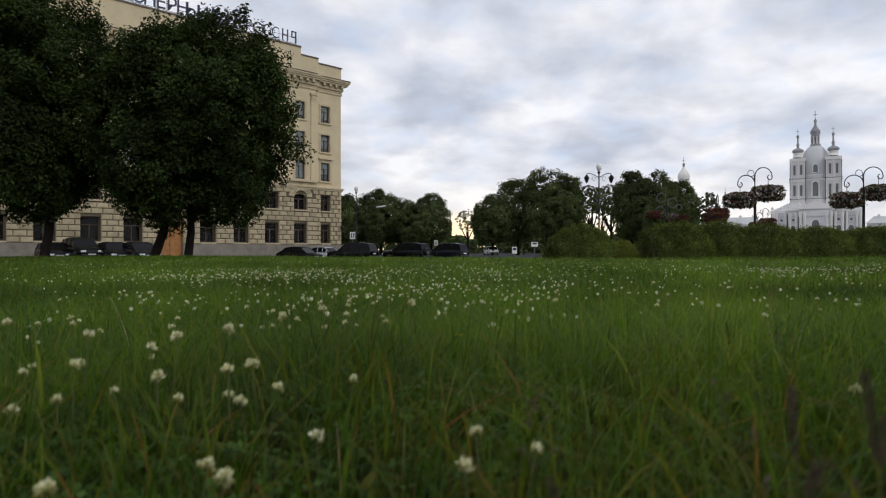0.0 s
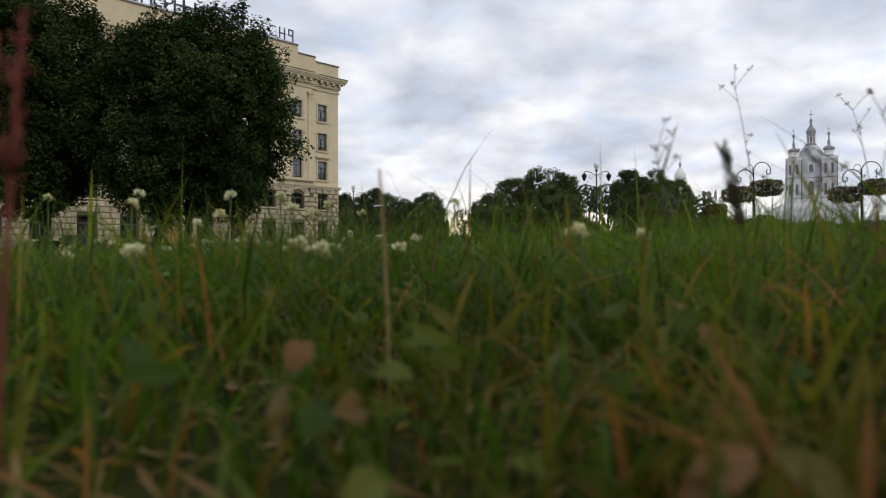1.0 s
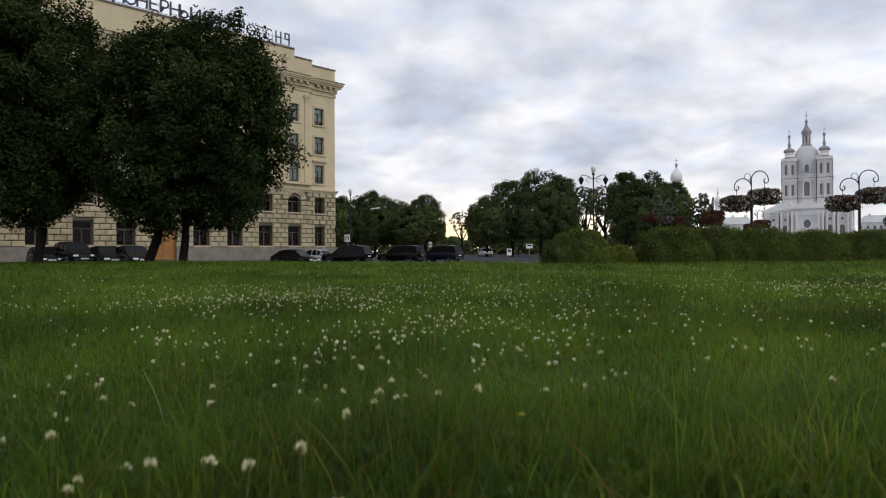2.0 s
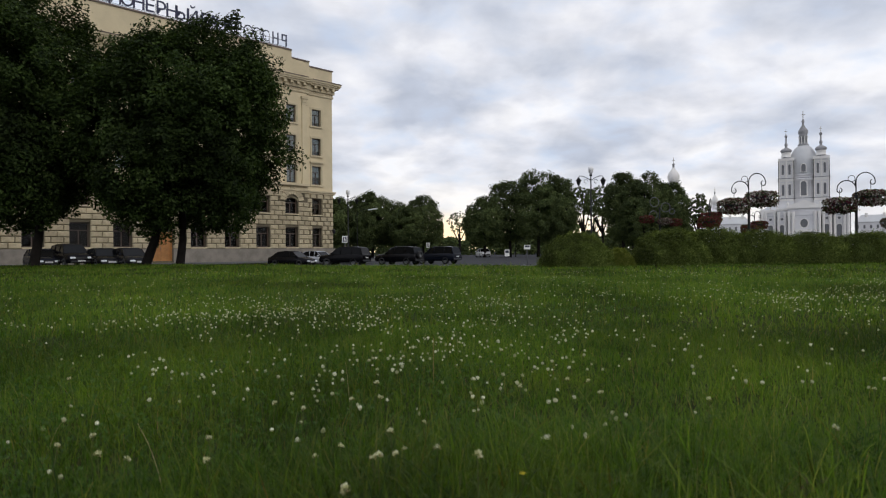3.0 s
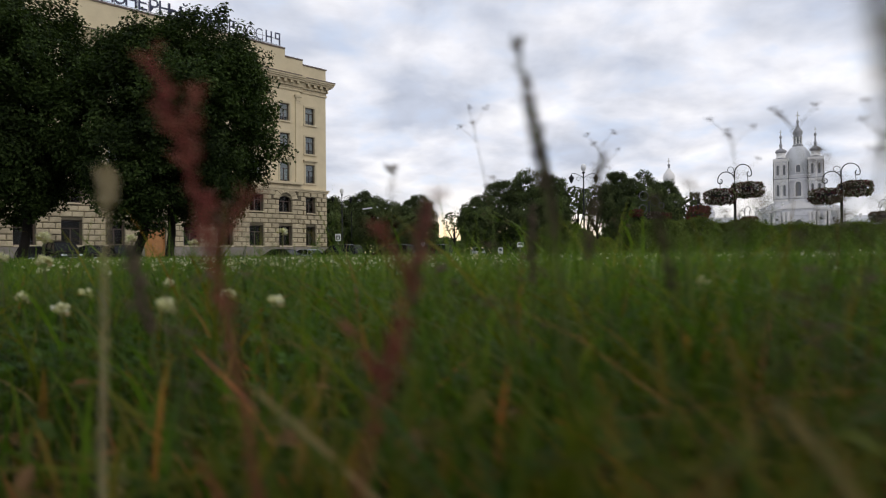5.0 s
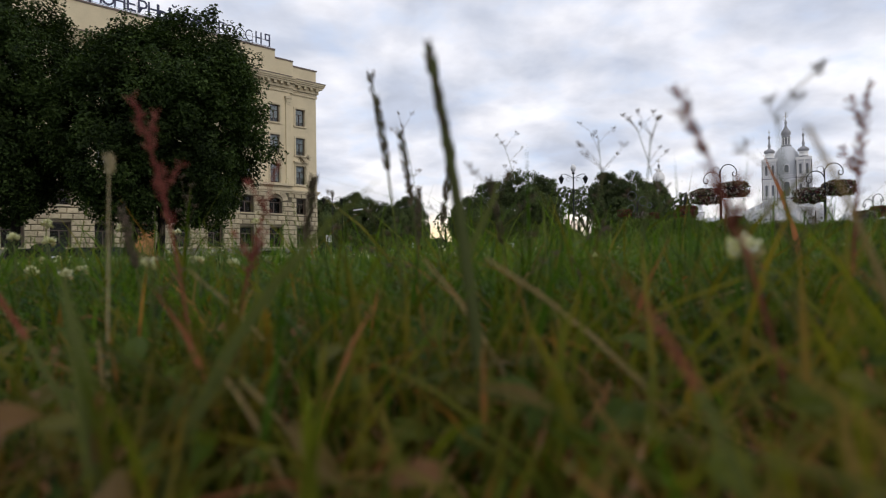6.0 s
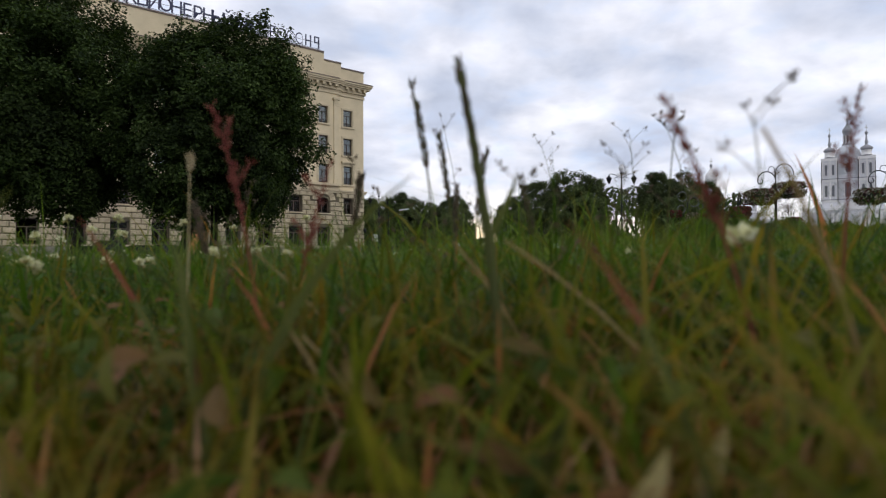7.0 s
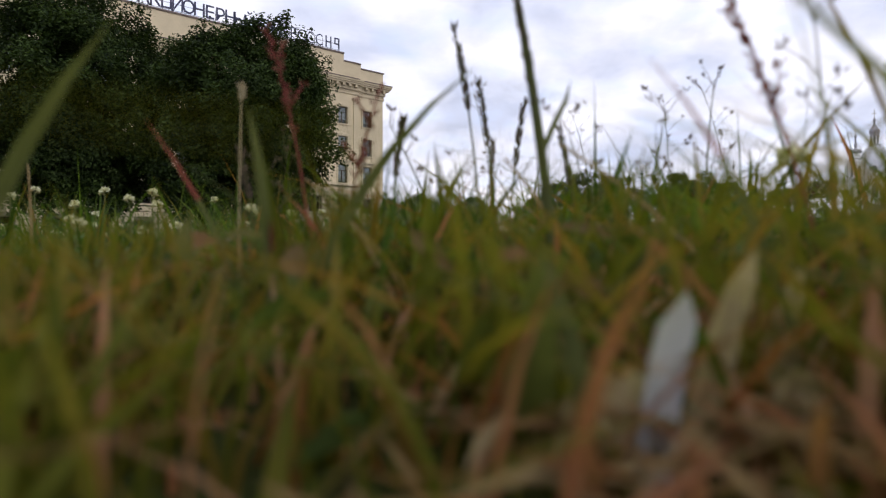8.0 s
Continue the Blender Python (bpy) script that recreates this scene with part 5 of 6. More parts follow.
    # drum and dome between the towers
    turned("drum", [(9.6, 27.5), (9.6, 46.5), (10.2, 47.2), (9.4, 48.2), (9.2, 50.0), (9.7, 50.6), (9.2, 51.2)], M_CHURCH, t, 0, 6, 24)
    turned("dome", [(9.2, 51.2), (9.3, 55), (9.0, 59), (8.2, 63.5), (6.8, 67.4), (4.8, 70.2), (2.9, 71.4)], M_CHURCH_GREY, t, 0, 6, 28, "pale grey lead dome")
    window(0, -3.65, 40.5, 1.7, 4.0)
    window(0, -3.4, 54.5, 1.3, 2.0)
    lan = turned("lantern", [(3.4, 71.2), (3.2, 72.4), (2.3, 72.8), (2.2, 77.2), (2.9, 77.8), (2.4, 78.6), (3.1, 80.2), (3.0, 81.8), (1.8, 83.6), (0.9, 85.2), (0.6, 87.0), (1.0, 88.4), (0.4, 89.8), (0.0, 90.2)], M_CUPOLA, t, 0, 6, 16)
    for a in range(0, 360, 45):
        part("lantern_post", lathe("lantern_post", [(0.42, 72.6), (0.36, 77.0), (0.6, 77.8)], M_CHURCH_TRIM, 6), lan, "", pose(2.5 * math.cos(radians(a + 22)), 2.5 * math.sin(radians(a + 22)), 0))
    for a in range(0, 360, 45):
        part("lantern_opening", boxes("lantern_opening", [(-0.4, -2.45, 73.4, 0.4, -2.1, 76.6)], M_CHURCH_DARK), lan, "", pose(0, 0, 0, 0, 0, a))
    part("cross", boxes("cross", [(-0.2, -0.12, 89.8, 0.2, 0.12, 95.5), (-1.4, -0.12, 92.6, 1.4, 0.12, 93.0)], M_GOLD), lan, "gilded cross")


cathedral()


def convent_tower(m, label):
    t = thing("convent_tower", m, label, "tower", "convent towers")
    part("body", lathe("body", [(5.5, -2.0), (5.5, 38), (6.2, 39), (3.2, 41), (2.9, 45.5), (3.4, 46)], M_CHURCH, 12, False), t)
    on = part("onion", lathe("onion", [(2.6, 46), (3.6, 47.6), (3.9, 49.6), (3.3, 52), (1.8, 54.0), (0.8, 55.5), (0.5, 57), (0.7, 57.8), (0, 58.5)], M_CHURCH_TRIM, 18), t)
    part("neck", lathe("neck", [(1.1, 54.8), (0.75, 55.4), (0.7, 57.2), (1.0, 57.9), (0.3, 58.8)], M_CUPOLA, 10), on, "dark tarnished finial")
    part("cross", boxes("cross", [(-0.15, -0.1, 58.2, 0.15, 0.1, 62.5), (-1.0, -0.1, 60.4, 1.0, 0.1, 60.7)], M_GOLD), on)


convent_tower(pose(153.6, 420, -0.7), "white corner tower with a small onion dome")
convent_tower(pose(183.0, 425, -0.5) @ Matrix.Diagonal((0.55, 0.55, 0.68, 1)), "slender distant convent spire with an onion dome")


def wing(x, y, w, h, turn, n):
    t = thing("convent_wing", pose(x, y, 0, 0, 0, turn), "low white convent wing under a pale metal roof", "building", "convent wings")
    part("wall", boxes("wall", [(-w / 2, 0, 0, w / 2, 12, h)], M_CHURCH), t)
    bm = bmesh.new()
    a = [bm.verts.new(p) for p in ((-w / 2 - 0.5, -0.6, h), (w / 2 + 0.5, -0.6, h), (w / 2 + 0.5, 12.6, h), (-w / 2 - 0.5, 12.6, h), (-w / 2 + 4, 6, h + 5), (w / 2 - 4, 6, h + 5))]
    for f in ((0, 1, 5, 4), (1, 2, 5), (2, 3, 4, 5), (3, 0, 4), (3, 2, 1, 0)):
        bm.faces.new([a[i] for i in f])
    rf = part("roof", from_bm("roof", bm, M_CHURCH_GREY), t, "pale grey metal roof")
    for k in range(3):
        part("chimney", boxes("chimney", [(-0.8, 4, h + 1.5, 0.8, 5.4, h + 6.2)], M_CHURCH_TRIM), rf, "", pose(-w * 0.3 + k * w * 0.3, 0, 0))
    pane = boxes("window", [(-0.6, -0.12, 0, 0.6, -0.02, 2.4)], M_CHURCH_DARK)
    for k in range(n):
        for z in (h - 4.5, h - 10):
            part("window", pane, t, "", pose(-w / 2 + (k + 0.5) * w / n, 0, z))


wing(193, 425, 26, 17.5, -25, 7)
wing(297, 425, 34, 18.5, -33, 9)


# ---- rusticated blocks of the bank's lower storeys ----
def build_rustic():
    """Courses of rock-faced blocks between the openings; the ones nearest the corner are pieces of their own."""
    rng = random.Random(11)
    kinds = {}

    def block(w, h):
        key = (round(w, 2), round(h, 2))
        if key not in kinds:
            bm = bmesh.new()
            x, d, c = w / 2, 0.17, 0.05
            lo = [bm.verts.new(p) for p in ((-x, 0, 0), (x, 0, 0), (x, 0, h), (-x, 0, h))]
            mi = [bm.verts.new(p) for p in ((-x, d - 0.06, 0), (x, d - 0.06, 0), (x, d - 0.06, h), (-x, d - 0.06, h))]
            hi = [bm.verts.new((px_, d + rng.uniform(-0.02, 0.03), pz_)) for px_, pz_ in ((-x + c, c), (x - c, c), (x - c, h - c), (-x + c, h - c))]
            mid = bm.verts.new((rng.uniform(-0.3, 0.3) * w, d + rng.uniform(-0.01, 0.03), h * rng.uniform(0.3, 0.7)))
            for i in range(4):
                j = (i + 1) % 4
                bm.faces.new((lo[i], lo[j], mi[j], mi[i]))
                bm.faces.new((mi[i], mi[j], hi[j], hi[i]))
                bm.faces.new((hi[i], hi[j], mid))
            bmesh.ops.recalc_face_normals(bm, faces=bm.faces[:])
            kinds[key] = from_bm("stone_block", bm, M_RUSTIC)
        return kinds[key]

    course, z, n = 0.515, 1.115, 0
    rest_v, rest_f, off = [], [], 0
    while z < 7.2:
        z1 = z + course
        holes = [(o[0], o[1]) for o in BANK_OPENINGS if o[2] < z1 - 0.06 and o[3] > z + 0.06 and o[4] != "upper"]
        holes = sorted(holes)
        edge = -0.02
        for a, b in holes + [(46.0, 46.0)]:
            for p0, p1 in ((edge, min(a, STEP - 0.02)), (max(edge, STEP), a)):
                span = p1 - p0
                if span < 0.3:
                    continue
                count = max(1, round(span / 0.95))
                shift = (n % 2) * 0.5
                cuts = [p0] + [p0 + span * (i + shift) / count for i in range(0 if shift else 1, count)] + [p1]
                for c0, c1 in zip(cuts[:-1], cuts[1:]):
                    if c1 - c0 < 0.2:
                        continue
                    s, w = (c0 + c1) / 2, c1 - c0 - 0.07
                    if 5.9 - 1.65 < s < 5.9 + 1.35 and z > 6.2:
                        continue
                    y = front_y(s)
                    me = block(round(w / 0.1) * 0.1 if w > 0.3 else w, course - 0.07)
                    if s < 24.5:
                        part("stone_block", me, bank, "", pose(s, y + 0.003, z + 0.035))
                    else:
                        co = np.empty(len(me.vertices) * 3, np.float32)
                        me.vertices.foreach_get("co", co)
                        rest_v.append(co.reshape(-1, 3) + np.array([s, y + 0.003, z + 0.035]))
                        for p in me.polygons:
                            q = list(p.vertices)
                            rest_f.append([i + off for i in (q if len(q) == 4 else q + [q[-1]])])
                        off += len(me.vertices)
            edge = b
        z, n = z1, n + 1
    rest = bpy.data.meshes.new("stone_facing")
    rest.from_pydata(np.concatenate(rest_v).tolist(), [], [f if len(set(f)) == 4 else f[:3] for f in rest_f])
    rest.materials.append(M_RUSTIC)
    ob = part("stone_facing", rest, bank, "further rock-faced blocks")
    ob["kind"] = "stuff"


build_rustic()

# ---- grass ----
CENTRE = np.array([0.25, 0.05])


def sector(rng, n, r0, r1, a0=-48, a1=48, power=2.0):
    """Points strewn evenly over a ring sector round the middle of the path; angles from straight ahead."""
    r = (r0 ** power + (r1 ** power - r0 ** power) * rng.random(n)) ** (1 / power)
    a = np.radians(rng.uniform(a0, a1, n))
    return CENTRE + np.stack([r * np.sin(a), r * np.cos(a)], 1)


def keep_on_lawn(p):
    return p[p[:, 1] < lawn_edge(p[:, 0]) - 0.05]


def tufts(rng, p, per, spread):
    q = np.repeat(p, per, 0) + rng.normal(0, spread, (len(p) * per, 2))
    return keep_on_lawn(q)


def meadow_noise(p):
    return 0.5 + 0.25 * np.sin(p[:, 0] * 2.1 + 0.7) * np.cos(p[:, 1] * 1.7) + 0.25 * np.sin(p[:, 0] * 0.6 - p[:, 1] * 0.8)


WAY = np.array([m.translation[:] for _, m in PATH])
LOW = WAY[WAY[:, 2] < 0.09]


def from_path(p):
    """How far points lie from the stretches of the way that run low through the turf."""
    return np.min(np.linalg.norm(p[:, None, :] - LOW[None, :, :2], axis=2), 1)


def height_cap(p):
    """Blades are shorter where the turf is trodden down, and stay under the way."""
    d = np.linalg.norm(p[:, None, :] - WAY[None, :, :2], axis=2)
    under = np.min(np.where(d < 0.09, WAY[None, :, 2] - 0.034, 1.0), 1)
    cap = np.minimum(0.022 + 0.27 * from_path(p), np.maximum(under, 0.012))
    gap = (p[:, 0] > 0.258) & (p[:, 0] < 0.33) & (p[:, 1] > -0.215) & (p[:, 1] < -0.095)
    return np.where(gap, 0.014, np.where((p[:, 0] < 0.17) & (p[:, 1] < 0.3), cap * 0.82, cap))


def tussock(p):
    """How thickly and high the blades stand, between 0 and 1: tussocks a few centimetres wide with gaps between."""
    q = np.sin(p[:, 0] * 83 + 2.0 * np.sin(p[:, 1] * 41)) * np.sin(p[:, 1] * 71 + 1.7 * np.sin(p[:, 0] * 37 + 1.0))
    return 0.5 + 0.32 * q + 0.18 * np.sin(p[:, 0] * 29 + p[:, 1] * 17)


def on_ground(v):
    v[:, 2] += lawn_height(v[:, 0], v[:, 1]) - 0.004
    return v


def trefoils(rng, p, z, size):
    """Clover leaves: three rounded leaflets each, tilted, at height z."""
    n = len(p)
    a0 = rng.uniform(0, 6.28, n)
    tilt = rng.normal(0, 0.35, (n, 2))
    vs, fs = [], []
    for k in range(3):
        a = a0 + k * 2.094
        d = np.stack([np.cos(a), np.sin(a)], 1)
        s = np.stack([-d[:, 1], d[:, 0]], 1)
        for q, w in ((0.06, 0.0), (0.55, 0.42), (1.0, 0.3), (1.0, -0.3), (0.55, -0.42)):
            o = (d * q + s * w) * size[:, None]
            h = z + np.sum(o * tilt, 1) + 0.25 * q * size
            vs.append(np.concatenate([p + o, h[:, None]], 1))
    v = np.stack(vs, 1).reshape(-1, 3)
    base = np.arange(n)[:, None] * 15
    for k in range(3):
        o = 5 * k
        fs += [base + np.array([[o, o + 1, o + 2]]), base + np.array([[o, o + 2, o + 3]]), base + np.array([[o, o + 3, o + 4]])]
    return v, np.concatenate(fs, 0)


def build_grass():
    rng = np.random.default_rng(5)
    sets, olive = [], []
    near = np.concatenate([sector(rng, 25000, 0.0, 1.25, -80, 80), sector(rng, 6000, 0.05, 1.2, 80, 280)])
    near = near[(from_path(near) > 0.035) & (rng.random(len(near)) < 0.25 + 0.9 * tussock(near))]
    dist = from_path(near)
    h = np.minimum((rng.gamma(7, 0.0122, len(near)) + 0.012) * (0.72 + 0.5 * tussock(near)), height_cap(near) * rng.uniform(0.6, 1.1, len(near)))
    worn = np.min(np.linalg.norm(near[:, None, :] - LOW[None, LOW[:, 1] < -0.15, :2], axis=2), 1)
    brown = rng.random(len(near)) < np.interp(0.75 * worn + 0.25 * dist, [0.12, 0.25, 0.5, 1.2], [0.75, 0.52, 0.2, 0.03])
    w = rng.uniform(0.0015, 0.0035, len(near)) * np.where(rng.random(len(near)) < 0.12, 1.9, 1.0)
    # a thick matted fringe close to where the way ends, denser to one side
    mat_ = np.concatenate([sector(rng, 4200, 0.0, 0.42, -75, 75) - np.array([0.0, 0.28]), np.array([0.385, -0.07]) + rng.normal(0, 0.035, (230, 2)), np.array([0.09, -0.04]) + rng.normal(0, 0.05, (350, 2))])
    mat_ = mat_[(from_path(mat_) > 0.04) & (rng.random(len(mat_)) < 0.15 + 0.9 * tussock(mat_))]
    side = (mat_[:, 0] > 0.345) & (mat_[:, 1] < 0.0)
    hm = np.minimum(rng.gamma(3.2, 0.016, len(mat_)) + 0.015, np.where(side, 0.11, np.minimum(0.03 + 0.3 * from_path(mat_), height_cap(mat_) + 0.004)))
    olive.append(blades(rng, mat_, hm, rng.uniform(0.0016, 0.0055, len(mat_)), 0.9, 4))
    sets.append(blades(rng, near[~brown], h[~brown], w[~brown], 0.95, 4))
    olive.append(blades(rng, near[brown], h[brown] * 1.1, w[brown] * 1.4, 1.2, 4))
    p = tufts(rng, sector(rng, 8200, 0.75, 1.5), 4, 0.02)
    p = p[from_path(p) > 0.6]
    sets.append(blades(rng, p, rng.gamma(7, 0.0112, len(p)), rng.uniform(0.0012, 0.003, len(p)), 1.0, 3))
    p = tufts(rng, sector(rng, 19000, 1.1, 3.6), 5, 0.02)
    sets.append(blades(rng, p, rng.gamma(6, 0.0102, len(p)) * (0.7 + 0.6 * meadow_noise(p)), rng.uniform(0.0014, 0.0034, len(p)), 0.85, 3))
    p = tufts(rng, sector(rng, 34000, 3.5, 12.0, power=1.6), 5, 0.035)
    sets.append(blades(rng, p, rng.gamma(5, 0.0125, len(p)) * (0.7 + 0.6 * meadow_noise(p)), rng.uniform(0.003, 0.0066, len(p)), 0.85, 2))
    p = tufts(rng, sector(rng, 38000, 12, 33, power=1.4), 4, 0.06)
    sets.append(blades(rng, p, rng.gamma(5, 0.0135, len(p)) * (0.7 + 0.5 * meadow_noise(p)), rng.uniform(0.009, 0.018, len(p)), 0.85, 2))
    p = tufts(rng, np.concatenate([sector(rng, 16000, 0.9, 6, 47, 313, power=1.5), sector(rng, 16000, 5, 26, 47, 313, power=1.5)]), 4, 0.05)
    sets.append(blades(rng, p, rng.gamma(6, 0.010, len(p)), rng.uniform(0.006, 0.014, len(p)), 0.8, 2))
    v, f = joined(sets)
    tagged(new("grass", mesh_np("grass", on_ground(v), f, M_GRASS)), "long green summer grass with a few straw blades", "grass", kind="stuff")
    v, f = joined(olive)
    tagged(new("olive_grass", mesh_np("olive_grass", on_ground(v), f, M_OLIVE)), "olive and rust-brown grass along a trodden strip", "grass", kind="stuff")
    p = np.concatenate([sector(rng, 150, 0.0, 0.8, -75, 75), sector(rng, 260, 1.0, 4.0)])
    p = p[from_path(p) > 0.05]
    h = np.minimum(rng.gamma(7, 0.0078, len(p)), height_cap(p) * 0.9)
    v, f = blades(rng, p, h, rng.uniform(0.0014, 0.0030, len(p)), 0.8, 4)
    tagged(new("dry_grass", mesh_np("dry_grass", on_ground(v), f, M_DRY)), "withered reddish brown stems in the turf", "grass", kind="stuff")
    p = np.concatenate([sector(rng, 260, 0.1, 0.75, -60, 80), np.array([0.30, -0.02]) + rng.normal(0, 0.13, (620, 2))])
    p = p[(from_path(p) > 0.08) & (from_path(p) < 0.45)]
    v, f = blades(rng, p, rng.uniform(0.015, 0.055, len(p)), rng.uniform(0.0022, 0.0045, len(p)), 0.9, 3)
    tagged(new("red_leaves", mesh_np("red_leaves", on_ground(v), f, M_RUST)), "small rusty orange leaves low in the turf", "leaves", kind="stuff")
    # dead leaves lying on the soil
    p = sector(rng, 12000, 0.0, 1.6, -90, 90)
    p = p[(from_path(p) < rng.uniform(0.3, 0.6, len(p))) & (from_path(p) > 0.07)]
    gap = rng.uniform((0.235, -0.205), (0.40, -0.06), (420, 2))
    gap = gap[from_path(gap) > 0.03]
    p = np.concatenate([p, gap])
    c = np.concatenate([p, rng.uniform(0.004, 0.018, (len(p), 1))], 1)
    v, f = leaves(rng, c, np.tile([0.0, 0.0, 1.2], (len(p), 1)), 0.032, 0.0034)
    tagged(new("thatch", mesh_np("thatch", on_ground(v), f, M_DRY)), "matted dead brown grass lying on the soil", "grass", kind="stuff")
    # broad low leaves of weeds at the edge of the trodden strip
    p = np.concatenate([sector(rng, 420, 0.05, 0.5, -75, 75) - np.array([0.0, 0.28]), sector(rng, 90, 0.1, 0.55, -75, 75) - np.array([0.3, 0.1])])
    p = p[(from_path(p) > 0.12) & ((p[:, 0] < 0.25) | (p[:, 0] > 0.34) | (p[:, 1] > -0.08))]
    c = np.concatenate([p, np.minimum(rng.uniform(0.012, 0.06, len(p)), 0.25 * from_path(p))[:, None]], 1)
    v, f = oval_leaves(rng, c, np.tile([0.0, -0.4, 0.7], (len(p), 1)), 0.020, 0.0085)
    tagged(new("weed_leaves", mesh_np("weed_leaves", on_ground(v), f, M_LOWLEAF)), "small yellow-green and rusty weed leaves low in the turf", "leaves", kind="stuff")
    # leaves of clover among the blades
    p = np.concatenate([np.array([-0.35, 0.6]) + rng.normal(0, 0.2, (900, 2)), rng.uniform((-1.6, 0.35), (0.15, 2.6), (4200, 2)), sector(rng, 1600, 0.5, 1.6, -60, 70), sector(rng, 7000, 1.0, 4.5), sector(rng, 9000, 4.5, 11, power=1.5)])
    keep = ((meadow_noise(p) > 0.38) | (np.arange(len(p)) < 5100)) & (from_path(p) > 0.42)
    p = keep_on_lawn(p[keep])
    v, f = trefoils(rng, p, rng.uniform(0.025, 0.062, len(p)) * np.where(np.arange(len(p)) < 5100, 1.0, 1.4), rng.uniform(0.005, 0.009, len(p)) * np.where(p[:, 1] > 4, 1.5, 1.0))
    tagged(new("clover_leaves", mesh_np("clover_leaves", on_ground(v), f, M_CLOVER_LEAF)), "round green clover leaves among the blades", "clover", kind="stuff")


build_grass()


# ---- clover ----
def clover_head(seed, r=0.0094):
    rng = np.random.default_rng(seed)
    n = 54
    d = rng.normal(0, 1, (n, 3))
    d /= np.linalg.norm(d, axis=1, keepdims=True)
    d[:, 2] = np.where(d[:, 2] < -0.5, -d[:, 2], d[:, 2])
    t = d * np.array([1, 1, 0.9]) + np.array([0, 0, 0.25])
    t /= np.linalg.norm(t, axis=1, keepdims=True)
    s = np.cross(t, rng.normal(0, 1, (n, 3)))
    s /= np.linalg.norm(s, axis=1, keepdims=True)
    a, b = t * r * 0.25, t * r * rng.uniform(0.68, 1.15, n)[:, None]
    w = s * r * 0.24
    v = np.stack([a, (a + b) * 0.6 + w, b, (a + b) * 0.6 - w], 1).reshape(-1, 3)
    i = np.arange(n)[:, None] * 4
    f = np.concatenate([i + np.array([[0, 1, 2]]), i + np.array([[0, 2, 3]])], 0)
    # Petals below the middle take the darker, greener colours.
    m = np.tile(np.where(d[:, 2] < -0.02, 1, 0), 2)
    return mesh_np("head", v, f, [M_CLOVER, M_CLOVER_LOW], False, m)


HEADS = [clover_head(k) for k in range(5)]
CLOVERS = [
    (-0.82, 1.17), (-0.70, 1.09), (-0.66, 1.11), (-0.54, 1.18), (-0.50, 1.06), (-0.42, 1.44), (-0.31, 1.45), (-0.25, 1.51), (-0.22, 1.07), (-0.28, 1.10), (-0.17, 1.13),
    (-0.11, 1.10), (-0.18, 1.06), (-0.14, 1.31), (-0.20, 1.19), (-0.49, 1.46), (0.10, 1.63), (0.27, 1.47), (0.65, 1.20), (0.51, 1.44), (0.91, 1.47), (0.24, 1.72),
    (0.28, 1.64), (0.02, 2.02), (-0.28, 1.71), (-0.77, 1.20), (-0.23, 2.08), (0.43, 2.76), (0.80, 2.38), (1.05, 2.28), (-0.32, 1.08), (0.10, 2.14), (-1.18, 1.82),
]


def clover(x, y, h, seed, size=1.0):
    rng = random.Random(seed)
    z = float(lawn_height(x, y))
    dx, dy = rng.uniform(-0.012, 0.012), rng.uniform(-0.012, 0.012)
    t = thing("clover_flower", pose(x - dx, y - dy, z), "white clover flower head on a thin green stem", "flower", "white clover in the grass")
    part("stem", tube("stem", [(0, 0, -0.01), (dx * 0.4, dy * 0.4, h * 0.5), (dx, dy, h)], [0.0011, 0.001, 0.0009], M_STEM, 5), t)
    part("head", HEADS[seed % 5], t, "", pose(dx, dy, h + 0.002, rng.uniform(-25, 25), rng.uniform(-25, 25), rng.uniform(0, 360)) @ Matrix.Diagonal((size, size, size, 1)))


NEAR_CLOVERS = [(-0.383, 0.647), (-0.411, 0.581), (-0.27, 0.345), (-0.193, 0.661), (-0.101, 0.661), (-0.169, 0.38), (-0.151, 0.366), (0.039, 0.439), (0.027, 0.356), (-0.103, 0.465), (0.084, 0.401), (-0.277, 0.577), (-0.241, 0.631), (-0.214, 0.59), (-0.573, 0.786), (-0.546, 0.855), (-0.461, 0.581), (-0.437, 0.855), (-0.574, 0.765), (0.47, 0.613)]
for n, (x, y) in enumerate(NEAR_CLOVERS):
    clover(x, y, 0.083 + 0.006 * math.sin(n * 1.9), 100 + n, 0.72 + 0.3 * ((n * 53) % 10) / 10)
for n, (x, y) in enumerate(CLOVERS):
    clover(x * 1.08 + 0.003, y * 1.08, 0.096 + 0.010 * math.sin(n * 2.3), n, 0.7 + 0.3 * ((n * 37) % 10) / 10)

rng_c = random.Random(17)
for n, (x, y, h) in enumerate([(-0.315, 0.663, 0.144), (-0.271, 0.714, 0.146), (-0.209, 0.616, 0.116), (-0.219, 0.566, 0.121), (-0.24, 0.865, 0.145), (-0.051, 0.97, 0.154), (-0.292, 0.564, 0.115), (-0.423, 0.661, 0.149), (-0.381, 0.562, 0.13), (-0.394, 0.762, 0.117), (-0.21, 1.016, 0.141), (-0.59, 0.757, 0.155)]):
    clover(x, y, h, 70 + n, rng_c.uniform(0.8, 1.05))
clover(0.404, 0.104, 0.084, 60, 1.0)


